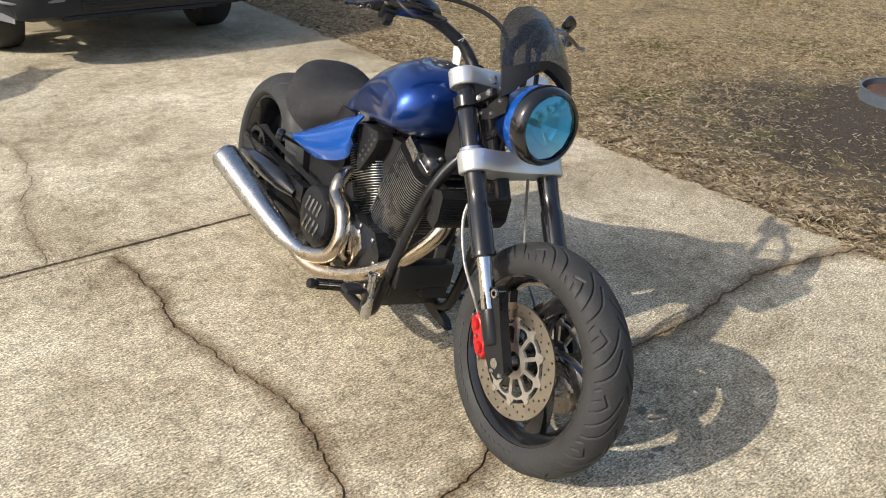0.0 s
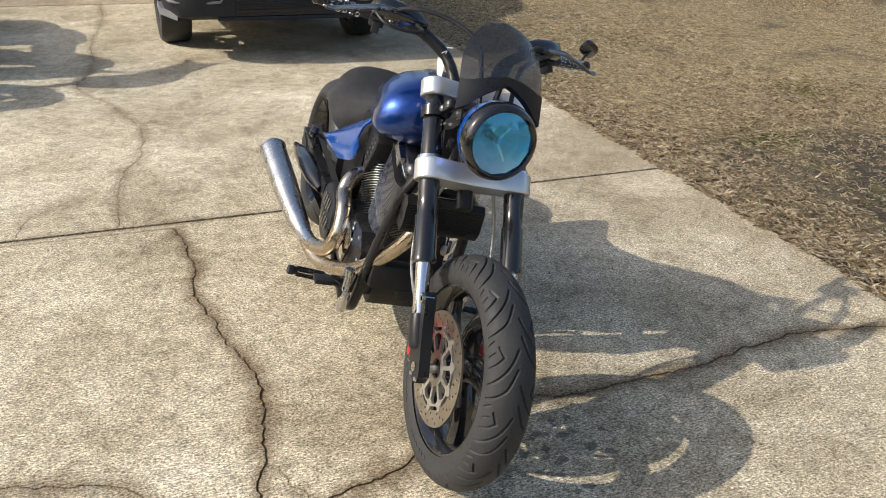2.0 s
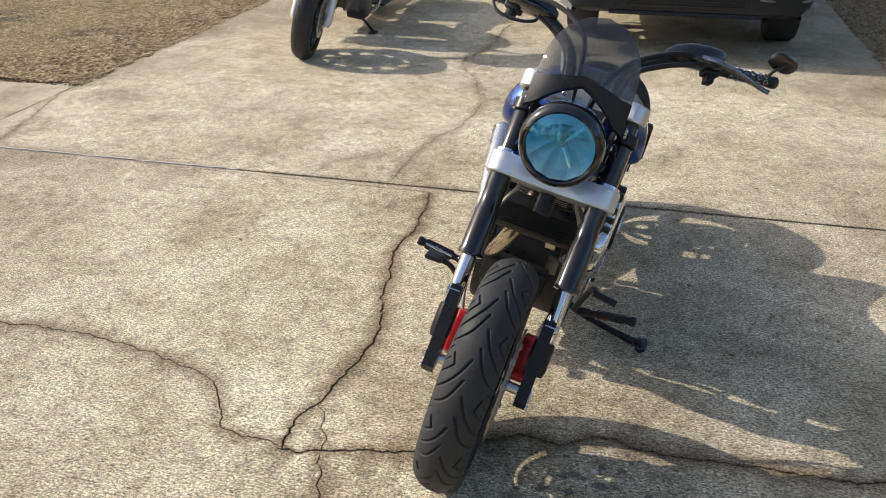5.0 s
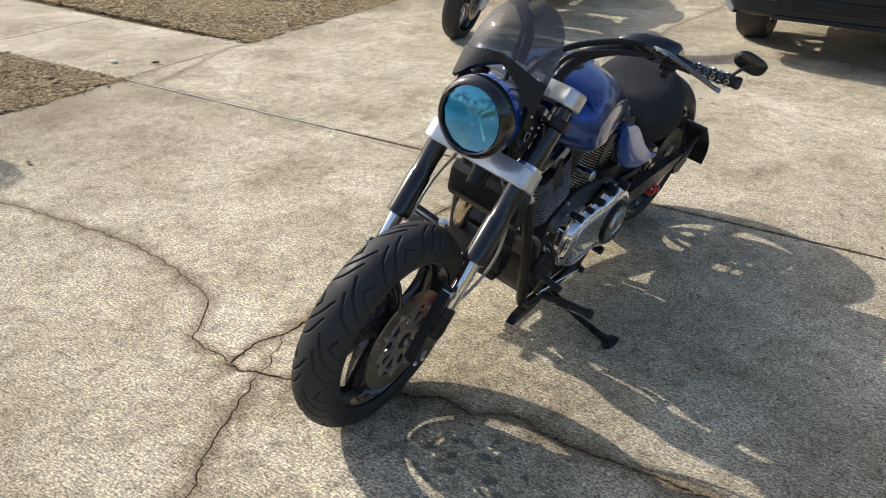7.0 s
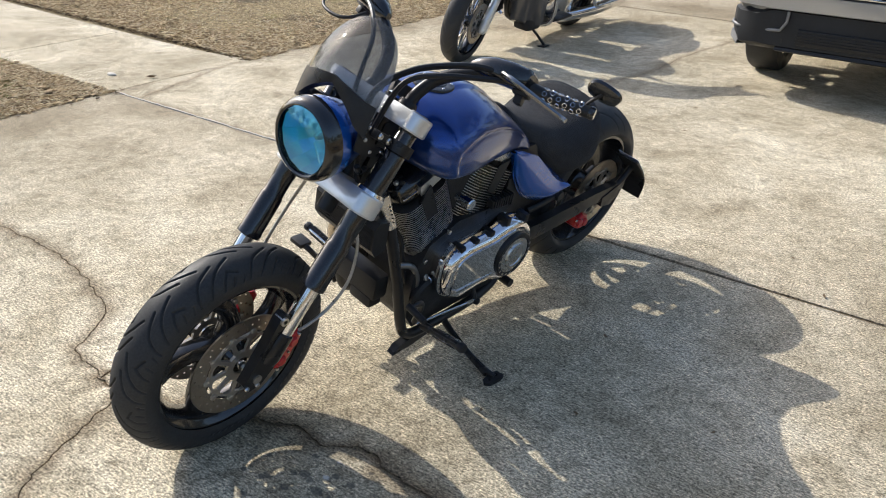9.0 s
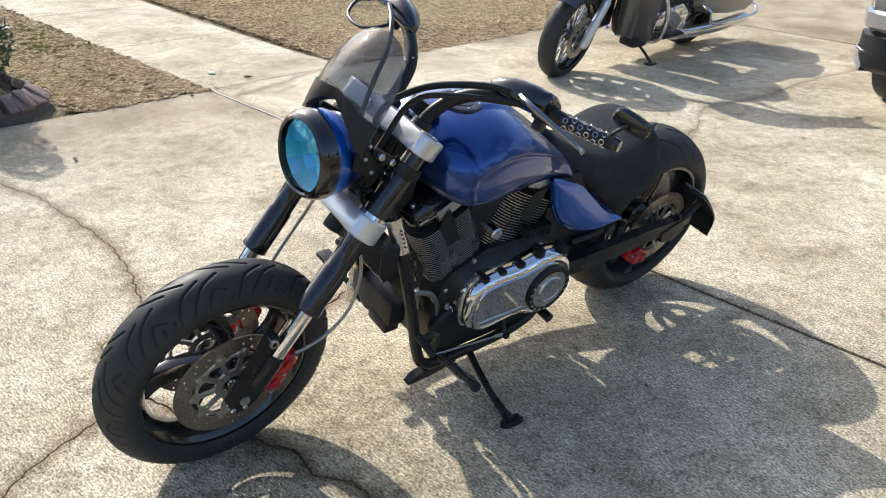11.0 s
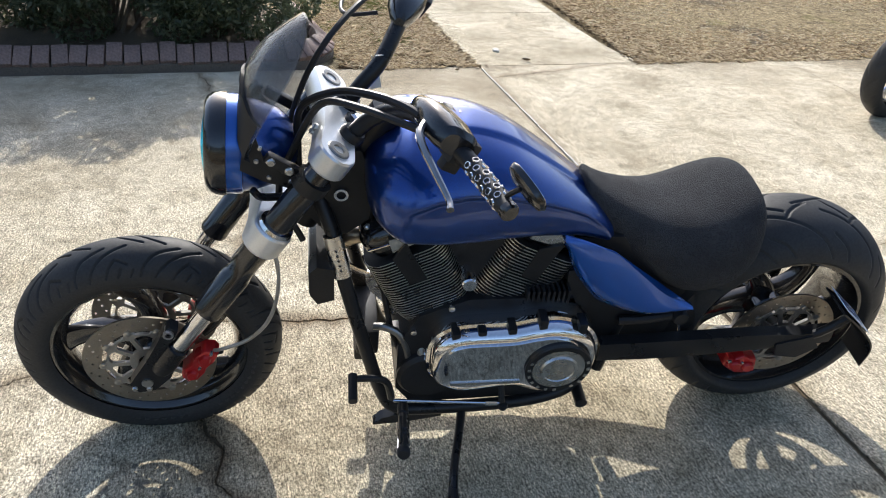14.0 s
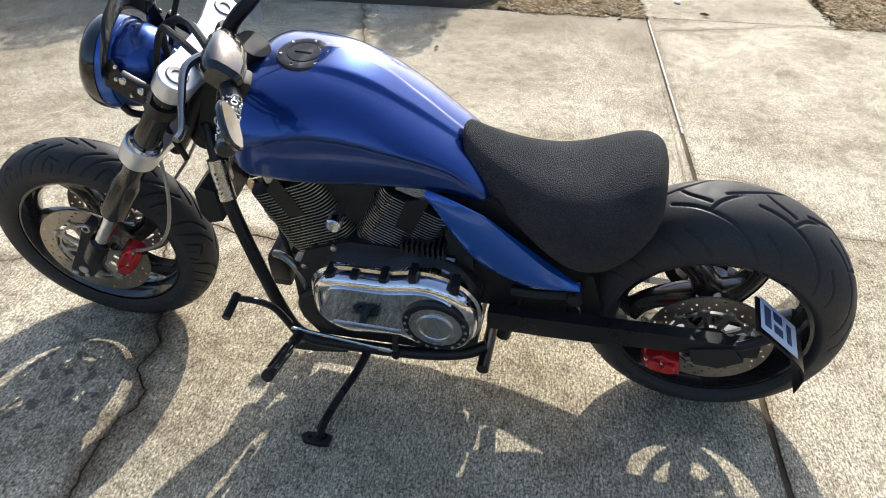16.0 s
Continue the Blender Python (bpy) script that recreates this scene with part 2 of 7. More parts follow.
SOIL = soil("bare lawn soil", (0.045, 0.034, 0.024), (0.10, 0.08, 0.055), (0.17, 0.135, 0.09))


# ---- mesh tools ----
class Shape:
    """Vertices and faces of one mesh, gathered piece by piece; slot picks the material of a piece."""

    def __init__(self):
        self.v, self.f, self.s = [], [], []

    def add(self, verts, faces, slot=0, m=None):
        o = len(self.v)
        self.v.extend([tuple(m @ Vector(p)) for p in verts] if m is not None else [tuple(p) for p in verts])
        self.f.extend([tuple(i + o for i in f) for f in faces])
        self.s.extend([slot] * len(faces))
        return self

    def rings(self, rings, closed=True, caps=True, slot=0, m=None, around=False):
        n = len(rings[0])
        verts = [p for r in rings for p in r]
        faces = []
        k = len(rings)
        for i in range(k if around else k - 1):
            a, b = i * n, ((i + 1) % k) * n
            for j in range(n if closed else n - 1):
                faces.append((a + j, a + (j + 1) % n, b + (j + 1) % n, b + j))
        if caps and not around:
            faces.append(tuple(range(n))[::-1])
            faces.append(tuple((k - 1) * n + j for j in range(n)))
        return self.add(verts, faces, slot, m)

    def tube(self, pts, r, seg=10, smooth=4, slot=0, m=None, caps=True):
        pts = curve(pts, smooth) if smooth > 1 and len(pts) > 2 else [Vector(p) for p in pts]
        k = len(pts)
        side_v = None
        rings = []
        for i, p in enumerate(pts):
            t = (pts[min(i + 1, k - 1)] - pts[max(i - 1, 0)]).normalized()
            if side_v is None:
                side_v = t.cross(Vector((0, 0, 1)) if abs(t.z) < 0.9 else Vector((1, 0, 0))).normalized()
            side_v = (side_v - t * side_v.dot(t)).normalized()
            up = t.cross(side_v)
            if callable(r):
                rr = r(i / (k - 1))
            elif isinstance(r, (list, tuple)):
                x = i / (k - 1) * (len(r) - 1)
                j = min(int(x), len(r) - 2)
                rr = r[j] + (r[j + 1] - r[j]) * (x - j)
            else:
                rr = r
            rings.append([p + rr * (math.cos(a) * side_v + math.sin(a) * up) for a in (math.tau * j / seg for j in range(seg))])
        return self.rings(rings, True, caps, slot, m)

    def lathe(self, prof, seg=48, slot=0, m=None, caps=False):
        """Profile of (radius, height) turned about z."""
        return self.rings([[(r * math.cos(a), r * math.sin(a), h) for a in (math.tau * j / seg for j in range(seg))] for r, h in prof], True, caps, slot, m)

    def loop_lathe(self, prof, seg=48, slot=0, m=None):
        """A closed profile of (radius, height) turned about z: a ring."""
        rings = [[(r * math.cos(a), r * math.sin(a), h) for r, h in prof] for a in (math.tau * j / seg for j in range(seg))]
        return self.rings(rings, True, False, slot, m, True)

    def box(self, lo, hi, bevel=0.0, slot=0, m=None):
        bm = bmesh.new()
        bmesh.ops.create_cube(bm, size=1)
        for v in bm.verts:
            v.co = Vector([(a + b) / 2 + c * (b - a) for a, b, c in zip(lo, hi, v.co)])
        if bevel:
            bmesh.ops.bevel(bm, geom=bm.edges[:], offset=bevel, segments=2, affect="EDGES", profile=0.6)
        bm.verts.index_update()
        self.add([v.co[:] for v in bm.verts], [[v.index for v in f.verts] for f in bm.faces], slot, m)
        bm.free()
        return self

    def slab(self, outline, holes, z0, z1, slot=0, m=None, rim_slot=None, inset=0.0):
        """A flat plate of that outline, with holes through it, between two heights."""
        pts = [Vector(p[:2]) for p in outline]
        faces = [list(range(len(pts)))]
        for h in holes:
            faces.append(list(range(len(pts), len(pts) + len(h))))
            pts += [Vector(p[:2]) for p in h]
        v, e, f, ov, oe, of = delaunay(pts, [], faces, 1, 1e-6)
        keep = [tuple(t) for t, o in zip(f, of) if o == [0]]
        count = {}
        for t in keep:
            for a, b in zip(t, t[1:] + t[:1]):
                count[(a, b)] = 1
        n = len(v)
        self.add([(p.x, p.y, z1) for p in v] + [(p.x, p.y, z0) for p in v], list(keep) + [tuple(i + n for i in t[::-1]) for t in keep], slot, m)
        walls = [(a, b) for a, b in count if (b, a) not in count]
        self.add([(p.x, p.y, z1) for p in v] + [(p.x, p.y, z0) for p in v], [(b, a, a + n, b + n) for a, b in walls], slot if rim_slot is None else rim_slot, m)
        return self

    def mesh(self, name, mats, sharp=35.0):
        me = bpy.data.meshes.new(name)
        me.from_pydata(self.v, [], self.f)
        for m in mats if isinstance(mats, (list, tuple)) else [mats]:
            me.materials.append(m)
        if any(self.s):
            me.polygons.foreach_set("material_index", self.s)
        bm = bmesh.new()
        bm.from_mesh(me)
        bmesh.ops.remove_doubles(bm, verts=bm.verts, dist=1e-6)
        bmesh.ops.recalc_face_normals(bm, faces=bm.faces)
        bm.to_mesh(me)
        bm.free()
        me.shade_smooth()
        me.set_sharp_from_angle(angle=radians(sharp))
        return me


def delaunay(*a):
    from mathutils.geometry import delaunay_2d_cdt
    return delaunay_2d_cdt(*a)


def curve(pts, steps):
    """Catmull-Rom points through pts."""
    p = [Vector(q) for q in pts]
    p = [p[0] * 2 - p[1]] + p + [p[-1] * 2 - p[-2]]
    out = []
    for i in range(1, len(p) - 2):
        for k in range(steps):
            t = k / steps
            a, b, c, d = p[i - 1:i + 3]
            out.append(0.5 * (2 * b + (c - a) * t + (2 * a - 5 * b + 4 * c - d) * t * t + (3 * b - a - 3 * c + d) * t ** 3))
    out.append(p[-2])
    return out


def part(name, shape, mats, parent, label="", sharp=35.0):
    ob = new(name, shape.mesh(name, mats, sharp) if isinstance(shape, Shape) else shape)
    ob.parent = parent
    if label:
        ob["label"] = label
    return ob


def thing(name, label, category, group="", m=None):
    ob = new(name)
    ob.empty_display_size = 0.2
    if m is not None:
        ob.matrix_world = m
    return tagged(ob, label, category, group)


def circle(x, y, r, n=10, a0=0.0):
    return [(x + r * math.cos(a0 + math.tau * i / n), y + r * math.sin(a0 + math.tau * i / n)) for i in range(n)]


# y-left side plates: outline given in (forward, up), extruded along left
SIDE = Matrix(((1, 0, 0, 0), (0, 0, 1, 0), (0, 1, 0, 0), (0, 0, 0, 1)))


def turned(x, y, z, direction):
    """Pose whose z axis points along direction."""
    return Matrix.Translation((x, y, z)) @ Vector(direction).to_track_quat("Z", "Y").to_matrix().to_4x4()


# ---- ground: the driveway runs along heading 128.3 degrees ----
DRIVE = radians(38.3)


def on_drive(b, a, z=0.0):
    """b metres across the driveway, a metres along it."""
    c, s = math.cos(DRIVE), math.sin(DRIVE)
    return Vector((b * c - a * s, b * s + a * c, z))


DRIVE_M = Matrix.Rotation(DRIVE, 4, "Z")


def to_drive(p):
    c, s = math.cos(DRIVE), math.sin(DRIVE)
    return (p[0] * c + p[1] * s, -p[0] * s + p[1] * c)

LEFT, RIGHT = -1.905, 3.30
JOINTS = (-7.0, -1.99, 3.03, 8.05, 13.1, 22.0)


def jagged(pts, width, seed, step=0.017):
    """A closed thin outline along a line of points, with ragged sides."""
    rnd = random.Random(seed)
    line = [Vector(p) for p in curve([(*p, 0) for p in pts], 8)]
    even = [line[0]]
    for p in line[1:]:
        while (p - even[-1]).length >= step:
            even.append(even[-1] + (p - even[-1]).normalized() * step)
    even.append(line[-1])
    left, right = [], []
    wob = 0.0
    for i, p in enumerate(even):
        t = (even[min(i + 1, len(even) - 1)] - even[max(i - 1, 0)]).normalized()
        nrm = Vector((-t.y, t.x, 0))
        wob = 0.7 * wob + rnd.uniform(-0.009, 0.009)
        w = 0.50 * width * (0.35 + 0.65 * abs(noise.noise((p.x * 7, p.y * 7, seed)))) * (1.3 if rnd.random() < 0.12 else 1)
        if i in (0, len(even) - 1):
            w *= 0.2
        left.append((p + nrm * (wob + w / 2 + 0.001)).xy)
        right.append((p + nrm * (wob - w / 2 - 0.001)).xy)
    return [tuple(q) for q in right + left[::-1]]


# cracks, as lines on the ground in world metres with their widths
CRACKS = (
    (((-1.26, 2.80), (-1.07, 2.62), (-0.91, 2.38), (-0.79, 2.25), (-0.60, 2.09), (-0.44, 1.98), (-0.34, 1.84), (-0.26, 1.66), (-0.20, 1.53), (-0.13, 1.42)), 0.024),
    (((-2.9, -0.9), (-2.2, -0.03), (-1.62, 0.66), (-1.24, 1.01), (-0.93, 1.25), (-0.64, 1.37), (-0.45, 1.40), (-0.30, 1.34), (-0.13, 1.42)), 0.010),
    (((-0.13, 1.42), (-0.04, 1.50), (0.03, 1.59), (0.12, 1.70), (0.19, 1.86), (0.26, 1.98), (0.34, 2.04), (0.40, 2.15), (0.51, 2.20), (0.63, 2.30), (0.90, 2.51), (1.05, 2.67), (1.30, 2.90), (1.78, 3.12)), 0.021),
    (((-0.03, 1.50), (0.09, 1.42), (0.25, 1.31), (0.41, 1.25), (0.8, 0.85), (1.3, 0.2)), 0.010),
    (((-0.26, 1.62), (-0.12, 1.56), (-0.03, 1.51)), 0.007),
    (((-1.47, 2.71), (-1.61, 2.92), (-1.79, 3.19), (-1.91, 3.53), (-2.20, 3.91), (-2.6, 4.18), (-2.93, 4.36), (-3.22, 4.91), (-3.58, 5.35), (-4.05, 6.13), (-4.5, 6.7)), 0.007),
    (((-4.65, 3.02), (-3.97, 3.50), (-3.2, 4.0), (-2.6, 4.18)), 0.003),
    (((-2.2, 3.91), (-1.7, 4.55), (-1.19, 5.03), (-0.51, 5.48), (-0.1, 5.6)), 0.002),
    (((-3.19, 1.36), (-3.6, 1.68), (-3.98, 1.94)), 0.008),
    (((-1.78, 2.48), (-1.86, 2.68), (-1.82, 2.9)), 0.005),
)

driveway = thing("driveway", "weathered cracked concrete driveway with dirty joints", "driveway")
driveway["kind"] = "structure"
for i in range(len(JOINTS) - 1):
    a0, a1 = JOINTS[i] + 0.009, JOINTS[i + 1] - 0.009
    edge = []
    n = 40
    for k in range(n + 1):
        a = a0 + (a1 - a0) * k / n
        edge.append((RIGHT + 0.05 * noise.noise((a * 0.7, 3, 0)) + 0.025 * noise.noise((a * 5, 1, 0)), a))
    for k in range(n + 1):
        a = a1 + (a0 - a1) * k / n
        edge.append((LEFT + 0.012 * noise.noise((a * 4, 9, 0)), a))
    cuts, dirty = [], []
    for c, (line, w) in enumerate(CRACKS):
        poly = [to_drive(p) for p in jagged(line, w, c + 1)]
        if max(p[1] for p in poly) > a0 and min(p[1] for p in poly) < a1:
            cuts.append([(p[0], min(max(p[1], a0 + 0.002), a1 - 0.002)) for p in poly])
            dirty.append(min(1.0, w / 0.012))
    s = Shape()
    pts = [Vector(p) for p in edge]
    faces = [list(range(len(pts)))]
    n_edge = len(edge)
    soiled = [0.5] * n_edge
    for h, d in zip(cuts, dirty):
        faces.append(list(range(len(pts), len(pts) + len(h))))
        pts += [Vector(p) for p in h]
        soiled += [d] * len(h)
    rnd = random.Random(i)
    for h in cuts:
        k = len(h) // 2
        for q in range(0, k, 2):
            mid = (Vector(h[q]) + Vector(h[-1 - q])) / 2
            nrm = (Vector(h[-1 - q]) - Vector(h[q]))
            nrm = nrm.normalized() if nrm.length > 1e-5 else Vector((1, 0))
            for sg in (-1, 1):
                o = mid + nrm * sg * rnd.uniform(0.030, 0.105)
                if LEFT + 0.05 < o.x < RIGHT - 0.1 and a0 + 0.02 < o.y < a1 - 0.02:
                    pts.append(o)
    v, e, f, ov, oe, of = delaunay(pts, [], faces, 1, 1e-6)
    keep = [tuple(t) for t, o in zip(f, of) if o == [0]]
    soiled += [0.0] * (len(pts) - len(soiled))
    stain = [max([soiled[q] for q in src], default=0.6) for src in ov]
    pairs = {(x, y) for t in keep for x, y in zip(t, t[1:] + t[:1])}
    walls = [(x, y) for x, y in pairs if (y, x) not in pairs]
    n = len(v)
    vv = [(p.x, p.y, 0.0) for p in v] + [(p.x, p.y, -0.09) for p in v]
    s.add(vv, keep + [(y, x, x + n, y + n) for x, y in walls])
    me = bpy.data.meshes.new("slab")
    me.from_pydata(s.v, [], s.f)
    me.materials.append(CONCRETE)
    me.attributes.new("stain", "FLOAT", "POINT").data.foreach_set("value", stain + stain)
    ob = new("concrete_slab", me)
    ob.parent = driveway
    ob.matrix_world = DRIVE_M @ Matrix.Translation((0, 0, 0.0))
# dirt under the joints and cracks
part("joint_dirt", Shape().box((LEFT + 0.05, -7, -0.08), (RIGHT - 0.1, 22, -0.005), m=DRIVE_M), GAP, driveway)
s = Shape()
for k in range(26):
    b0 = LEFT + 0.05 + k * 0.062
    s.box((b0, 3.0305, -0.03), (b0 + 0.0615 * random.uniform(0.9, 1.0), 3.039, 0.0035 + random.uniform(-0.004, 0.001)), 0, m=DRIVE_M)
part("joint_filler", s, FILLER, driveway, "pale ragged joint filler strip")

# front walk: flares out of the driveway's left edge
walkway = thing("front_walk", "plain concrete garden walk leaving the driveway", "walkway")
walkway["kind"] = "structure"
A0, A1 = 3.03, 4.05


def walk_edge(k, far):
    """Across is counted outwards from the driveway's left edge."""
    out = k * 9.0
    return (LEFT - 0.008 - out, (A1 + 0.12 * math.exp(-out / 0.35) + 0.035 * out if far else A0 - 0.02 * out))


for k0, k1 in ((0.0, 0.165), (0.1665, 0.34), (0.3415, 0.62), (0.6215, 1.0)):
    ks = [k0 + (k1 - k0) * j / 8 for j in range(9)]
    outline = [walk_edge(k, False) for k in ks][::-1] + [walk_edge(k, True) for k in ks]
    part("concrete_slab", Shape().slab(outline, [], -0.09, 0.0, m=DRIVE_M), CONCRETE, walkway)

# ground: one sheet to the horizon, just below the paving, rising gently into lawns
gv, gf = [], []
axis_b = sorted(set([round(x, 3) for x in list(np.concatenate([np.linspace(-600, -30, 8), np.linspace(-20, LEFT - 0.4, 24), np.linspace(LEFT - 0.3, LEFT, 4), np.linspace(RIGHT - 0.12, RIGHT + 0.4, 6), np.linspace(RIGHT + 0.6, 24, 40), np.linspace(30, 600, 8)]))]))
axis_a = sorted(set([round(x, 3) for x in list(np.concatenate([np.linspace(-600, -30, 8), np.linspace(-20, 30, 84), np.linspace(40, 600, 8)]))]))


def lawn_height(b, a):
    if LEFT - 0.01 <= b <= RIGHT - 0.1 and -7 < a < 22:
        return -0.10
    if b < LEFT and A0 - 0.25 < a < 4.35 and b > -12:
        return -0.05
    d = LEFT - b if b < LEFT else b - RIGHT
    return -0.012 + 0.02 * min(1, max(0, d) / 0.5) + 0.02 * noise.noise((b * 0.5, a * 0.5, 0)) * min(1, max(0, d))


for b in axis_b:
    for a in axis_a:
        gv.append(on_drive(b, a, lawn_height(b, a)))
na = len(axis_a)
for i in range(len(axis_b) - 1):
    for j in range(na - 1):
        gf.append((i * na + j, (i + 1) * na + j, (i + 1) * na + j + 1, i * na + j + 1))


def ground_material():
    m, n, l, p = shader("dormant lawn")
    v = coords(n, l)
    f = noise_tex(n, l, v, 95, 6, 0.75, 0.8)
    streak = noise_tex(n, l, coords(n, l, (190, 80, 90), 0.6), 1, 5, 0.7, 1.5)
    g = noise_tex(n, l, v, 1.6, 7, 0.62, 0.3)
    thatch = ramp(n, l, mix(n, l, 0.5, f, streak), ((0.40, (0.035, 0.025, 0.015)), (0.47, (0.24, 0.178, 0.10)), (0.54, (0.54, 0.43, 0.25)), (0.62, (0.90, 0.78, 0.52))))
    dirt = ramp(n, l, f, ((0.36, (0.03, 0.024, 0.018)), (0.52, (0.095, 0.078, 0.06)), (0.68, (0.21, 0.175, 0.135))))
    # bare soil lies round the planter by the drive
    tc = n.new("ShaderNodeTexCoord")
    d = n.new("ShaderNodeVectorMath")
    d.operation = "DISTANCE"
    d.inputs[1].default_value = (2.35, 4.55, 0)
    l.new(tc.outputs["Object"], d.inputs[0])
    k = n.new("ShaderNodeMath")
    k.operation = "MULTIPLY_ADD"
    k.inputs[1].default_value, k.inputs[2].default_value = 0.33, -0.12
    l.new(d.outputs["Value"], k.inputs[0])
    q = n.new("ShaderNodeMath")
    q.operation = "ADD"
    l.new(k.outputs[0], q.inputs[0])
    l.new(g, q.inputs[1])
    bare = ramp(n, l, q.outputs[0], ((0.62, (1, 1, 1)), (0.92, (0, 0, 0))))
    patch = ramp(n, l, g, ((0.54, (0, 0, 0)), (0.66, (0.7,) * 3)))
    moss = ramp(n, l, noise_tex(n, l, v, 3.1, 5, 0.6, 0.4), ((0.60, (0, 0, 0)), (0.70, (0.75,) * 3)))
    clump = noise_tex(n, l, v, 19, 4, 0.7, 0.6)
    thatch = mix(n, l, 1.0, thatch, ramp(n, l, clump, ((0.38, (0.55, 0.53, 0.50)), (0.62, (1.35, 1.35, 1.3)))), "MULTIPLY")
    turf = mix(n, l, patch, thatch, dirt)
    l.new(mix(n, l, moss, mix(n, l, bare, turf, dirt), mix(n, l, 0.5, turf, (0.17, 0.17, 0.035))), p.inputs["Base Color"])
    p.inputs["Roughness"].default_value = 0.95
    p.inputs["Specular IOR Level"].default_value = 0.15
    bumped(n, l, p, mix(n, l, 0.5, f, streak), 1.0, 0.02)
    return m


me = bpy.data.meshes.new("ground")
me.from_pydata(gv, [], gf)
me.materials.append(ground_material())
me.shade_smooth()
tagged(new("ground", me), "dormant straw-coloured lawn with bare soil patches", "ground", kind="structure")

# ---- the custom motorcycle: x forward, y to its left, z up, origin under the rear axle; it leans on its side stand ----
HEAD, TILT = radians(-58.0), radians(13.0)
fw = Vector((math.cos(HEAD), math.sin(HEAD), 0))
side_flat = Vector((-math.sin(HEAD), math.cos(HEAD), 0))
lf = math.cos(TILT) * side_flat - Vector((0, 0, math.sin(TILT)))
up = math.cos(TILT) * Vector((0, 0, 1)) + math.sin(TILT) * side_flat
BIKE_M = Matrix((fw, lf, up)).transposed().to_4x4()
BIKE_M.translation = (-0.671, 3.117, 0.0)
bike = thing("motorcycle", "blue custom cruiser motorcycle with silver clamps, leaning on its side stand", "motorcycle", m=BIKE_M)

# steering: local x ahead, z up along the raked stem
RAKE, STEER = radians(34.0), radians(2.5)
FORK_M = Matrix.Translation((1.1285, 0.020, 0.899)) @ Matrix.Rotation(-RAKE, 4, "Y") @ Matrix.Rotation(STEER, 4, "Z")
AX_F = (0.0576, 0, -0.759)


def tyre_shape(radius, width, bead, n_around, n_across, crown, grooves, depth, m):
    """A tyre about the y axis; grooves(s, v) gives 0..1 over arc length and the place across (-1..1)."""
    u = np.linspace(-1, 1, n_across)
    th = np.linspace(0, math.tau, n_around, endpoint=False)
    # cross section: crown arc, shoulders, sidewalls down to the bead
    half = width / 2
    prof_y, prof_r = [], []
    for x in u:
        k = abs(x)
        if k < 0.72:
            q = k / 0.72
            y = half * math.sin(q * math.pi / 2 * 0.92) / math.sin(math.pi / 2 * 0.92)
            r = radius - crown * (1 - math.cos(q * math.pi / 2 * 0.92))
        else:
            q = (k - 0.72) / 0.28
            r_sh = radius - crown * (1 - math.cos(math.pi / 2 * 0.92))
            r = r_sh + (bead - r_sh) * q
            y = half * (1 + 0.018 * math.sin(q * math.pi) - 0.17 * q ** 2.2)
        prof_y.append(math.copysign(y, x))
        prof_r.append(r)
    py, pr = np.array(prof_y), np.array(prof_r)
    T, V = np.meshgrid(th, u, indexing="ij")
    dep = grooves(T * radius, V, radius) * depth
    R = pr[None, :] - dep
    X, Z = R * np.cos(T), R * np.sin(T)
    Y = np.repeat(py[None, :], n_around, 0)
    verts = np.stack([X, Y, Z], -1).reshape(-1, 3)
    mm = np.array(m)
    verts = verts @ mm[:3, :3].T + mm[:3, 3]
    idx = np.arange(n_around * n_across).reshape(n_around, n_across)
    nxt = np.roll(idx, -1, 0)
    quads = np.stack([idx[:, :-1], nxt[:, :-1], nxt[:, 1:], idx[:, 1:]], -1).reshape(-1, 4)
    me = bpy.data.meshes.new("tyre")
    me.vertices.add(len(verts))
    me.vertices.foreach_set("co", verts.astype(np.float32).ravel())
    me.loops.add(quads.size)
    me.loops.foreach_set("vertex_index", quads.astype(np.int32).ravel())
    me.polygons.add(len(quads))
    me.polygons.foreach_set("loop_start", np.arange(0, quads.size, 4, dtype=np.int32))
    me.update(calc_edges=True)
    me.materials.append(RUBBER)
    me.shade_smooth()
    return me


def groove_field(lines, pitch, width, vs=0.075):
    """Lines: groove strokes of (arc offset, across) points, repeated every pitch along the tread."""
    segs = []
    for stroke in lines:
        pts = [tuple(p.xy) for p in curve([(*q, 0) for q in stroke], 5)]
        segs += list(zip(pts, pts[1:]))

    def field(S, V, radius):
        n = max(1, round(math.tau * radius / pitch))
        per = math.tau * radius / n
        s0 = np.mod(S, per)
        out = np.full(S.shape, 9.0)
        for (a, b), (c, d) in segs:
            for sh in (-2, -1, 0, 1):
                ax, ay, bx, by = a + sh * per, b * vs, c + sh * per, d * vs
                dx, dy = bx - ax, by - ay
                ll = dx * dx + dy * dy + 1e-12
                t = np.clip(((s0 - ax) * dx + (V * vs - ay) * dy) / ll, 0, 1)
                out = np.minimum(out, np.hypot(s0 - ax - t * dx, V * vs - ay - t * dy))
        return np.clip(1.35 - out / (width / 2), 0, 1) ** 0.6
    return field


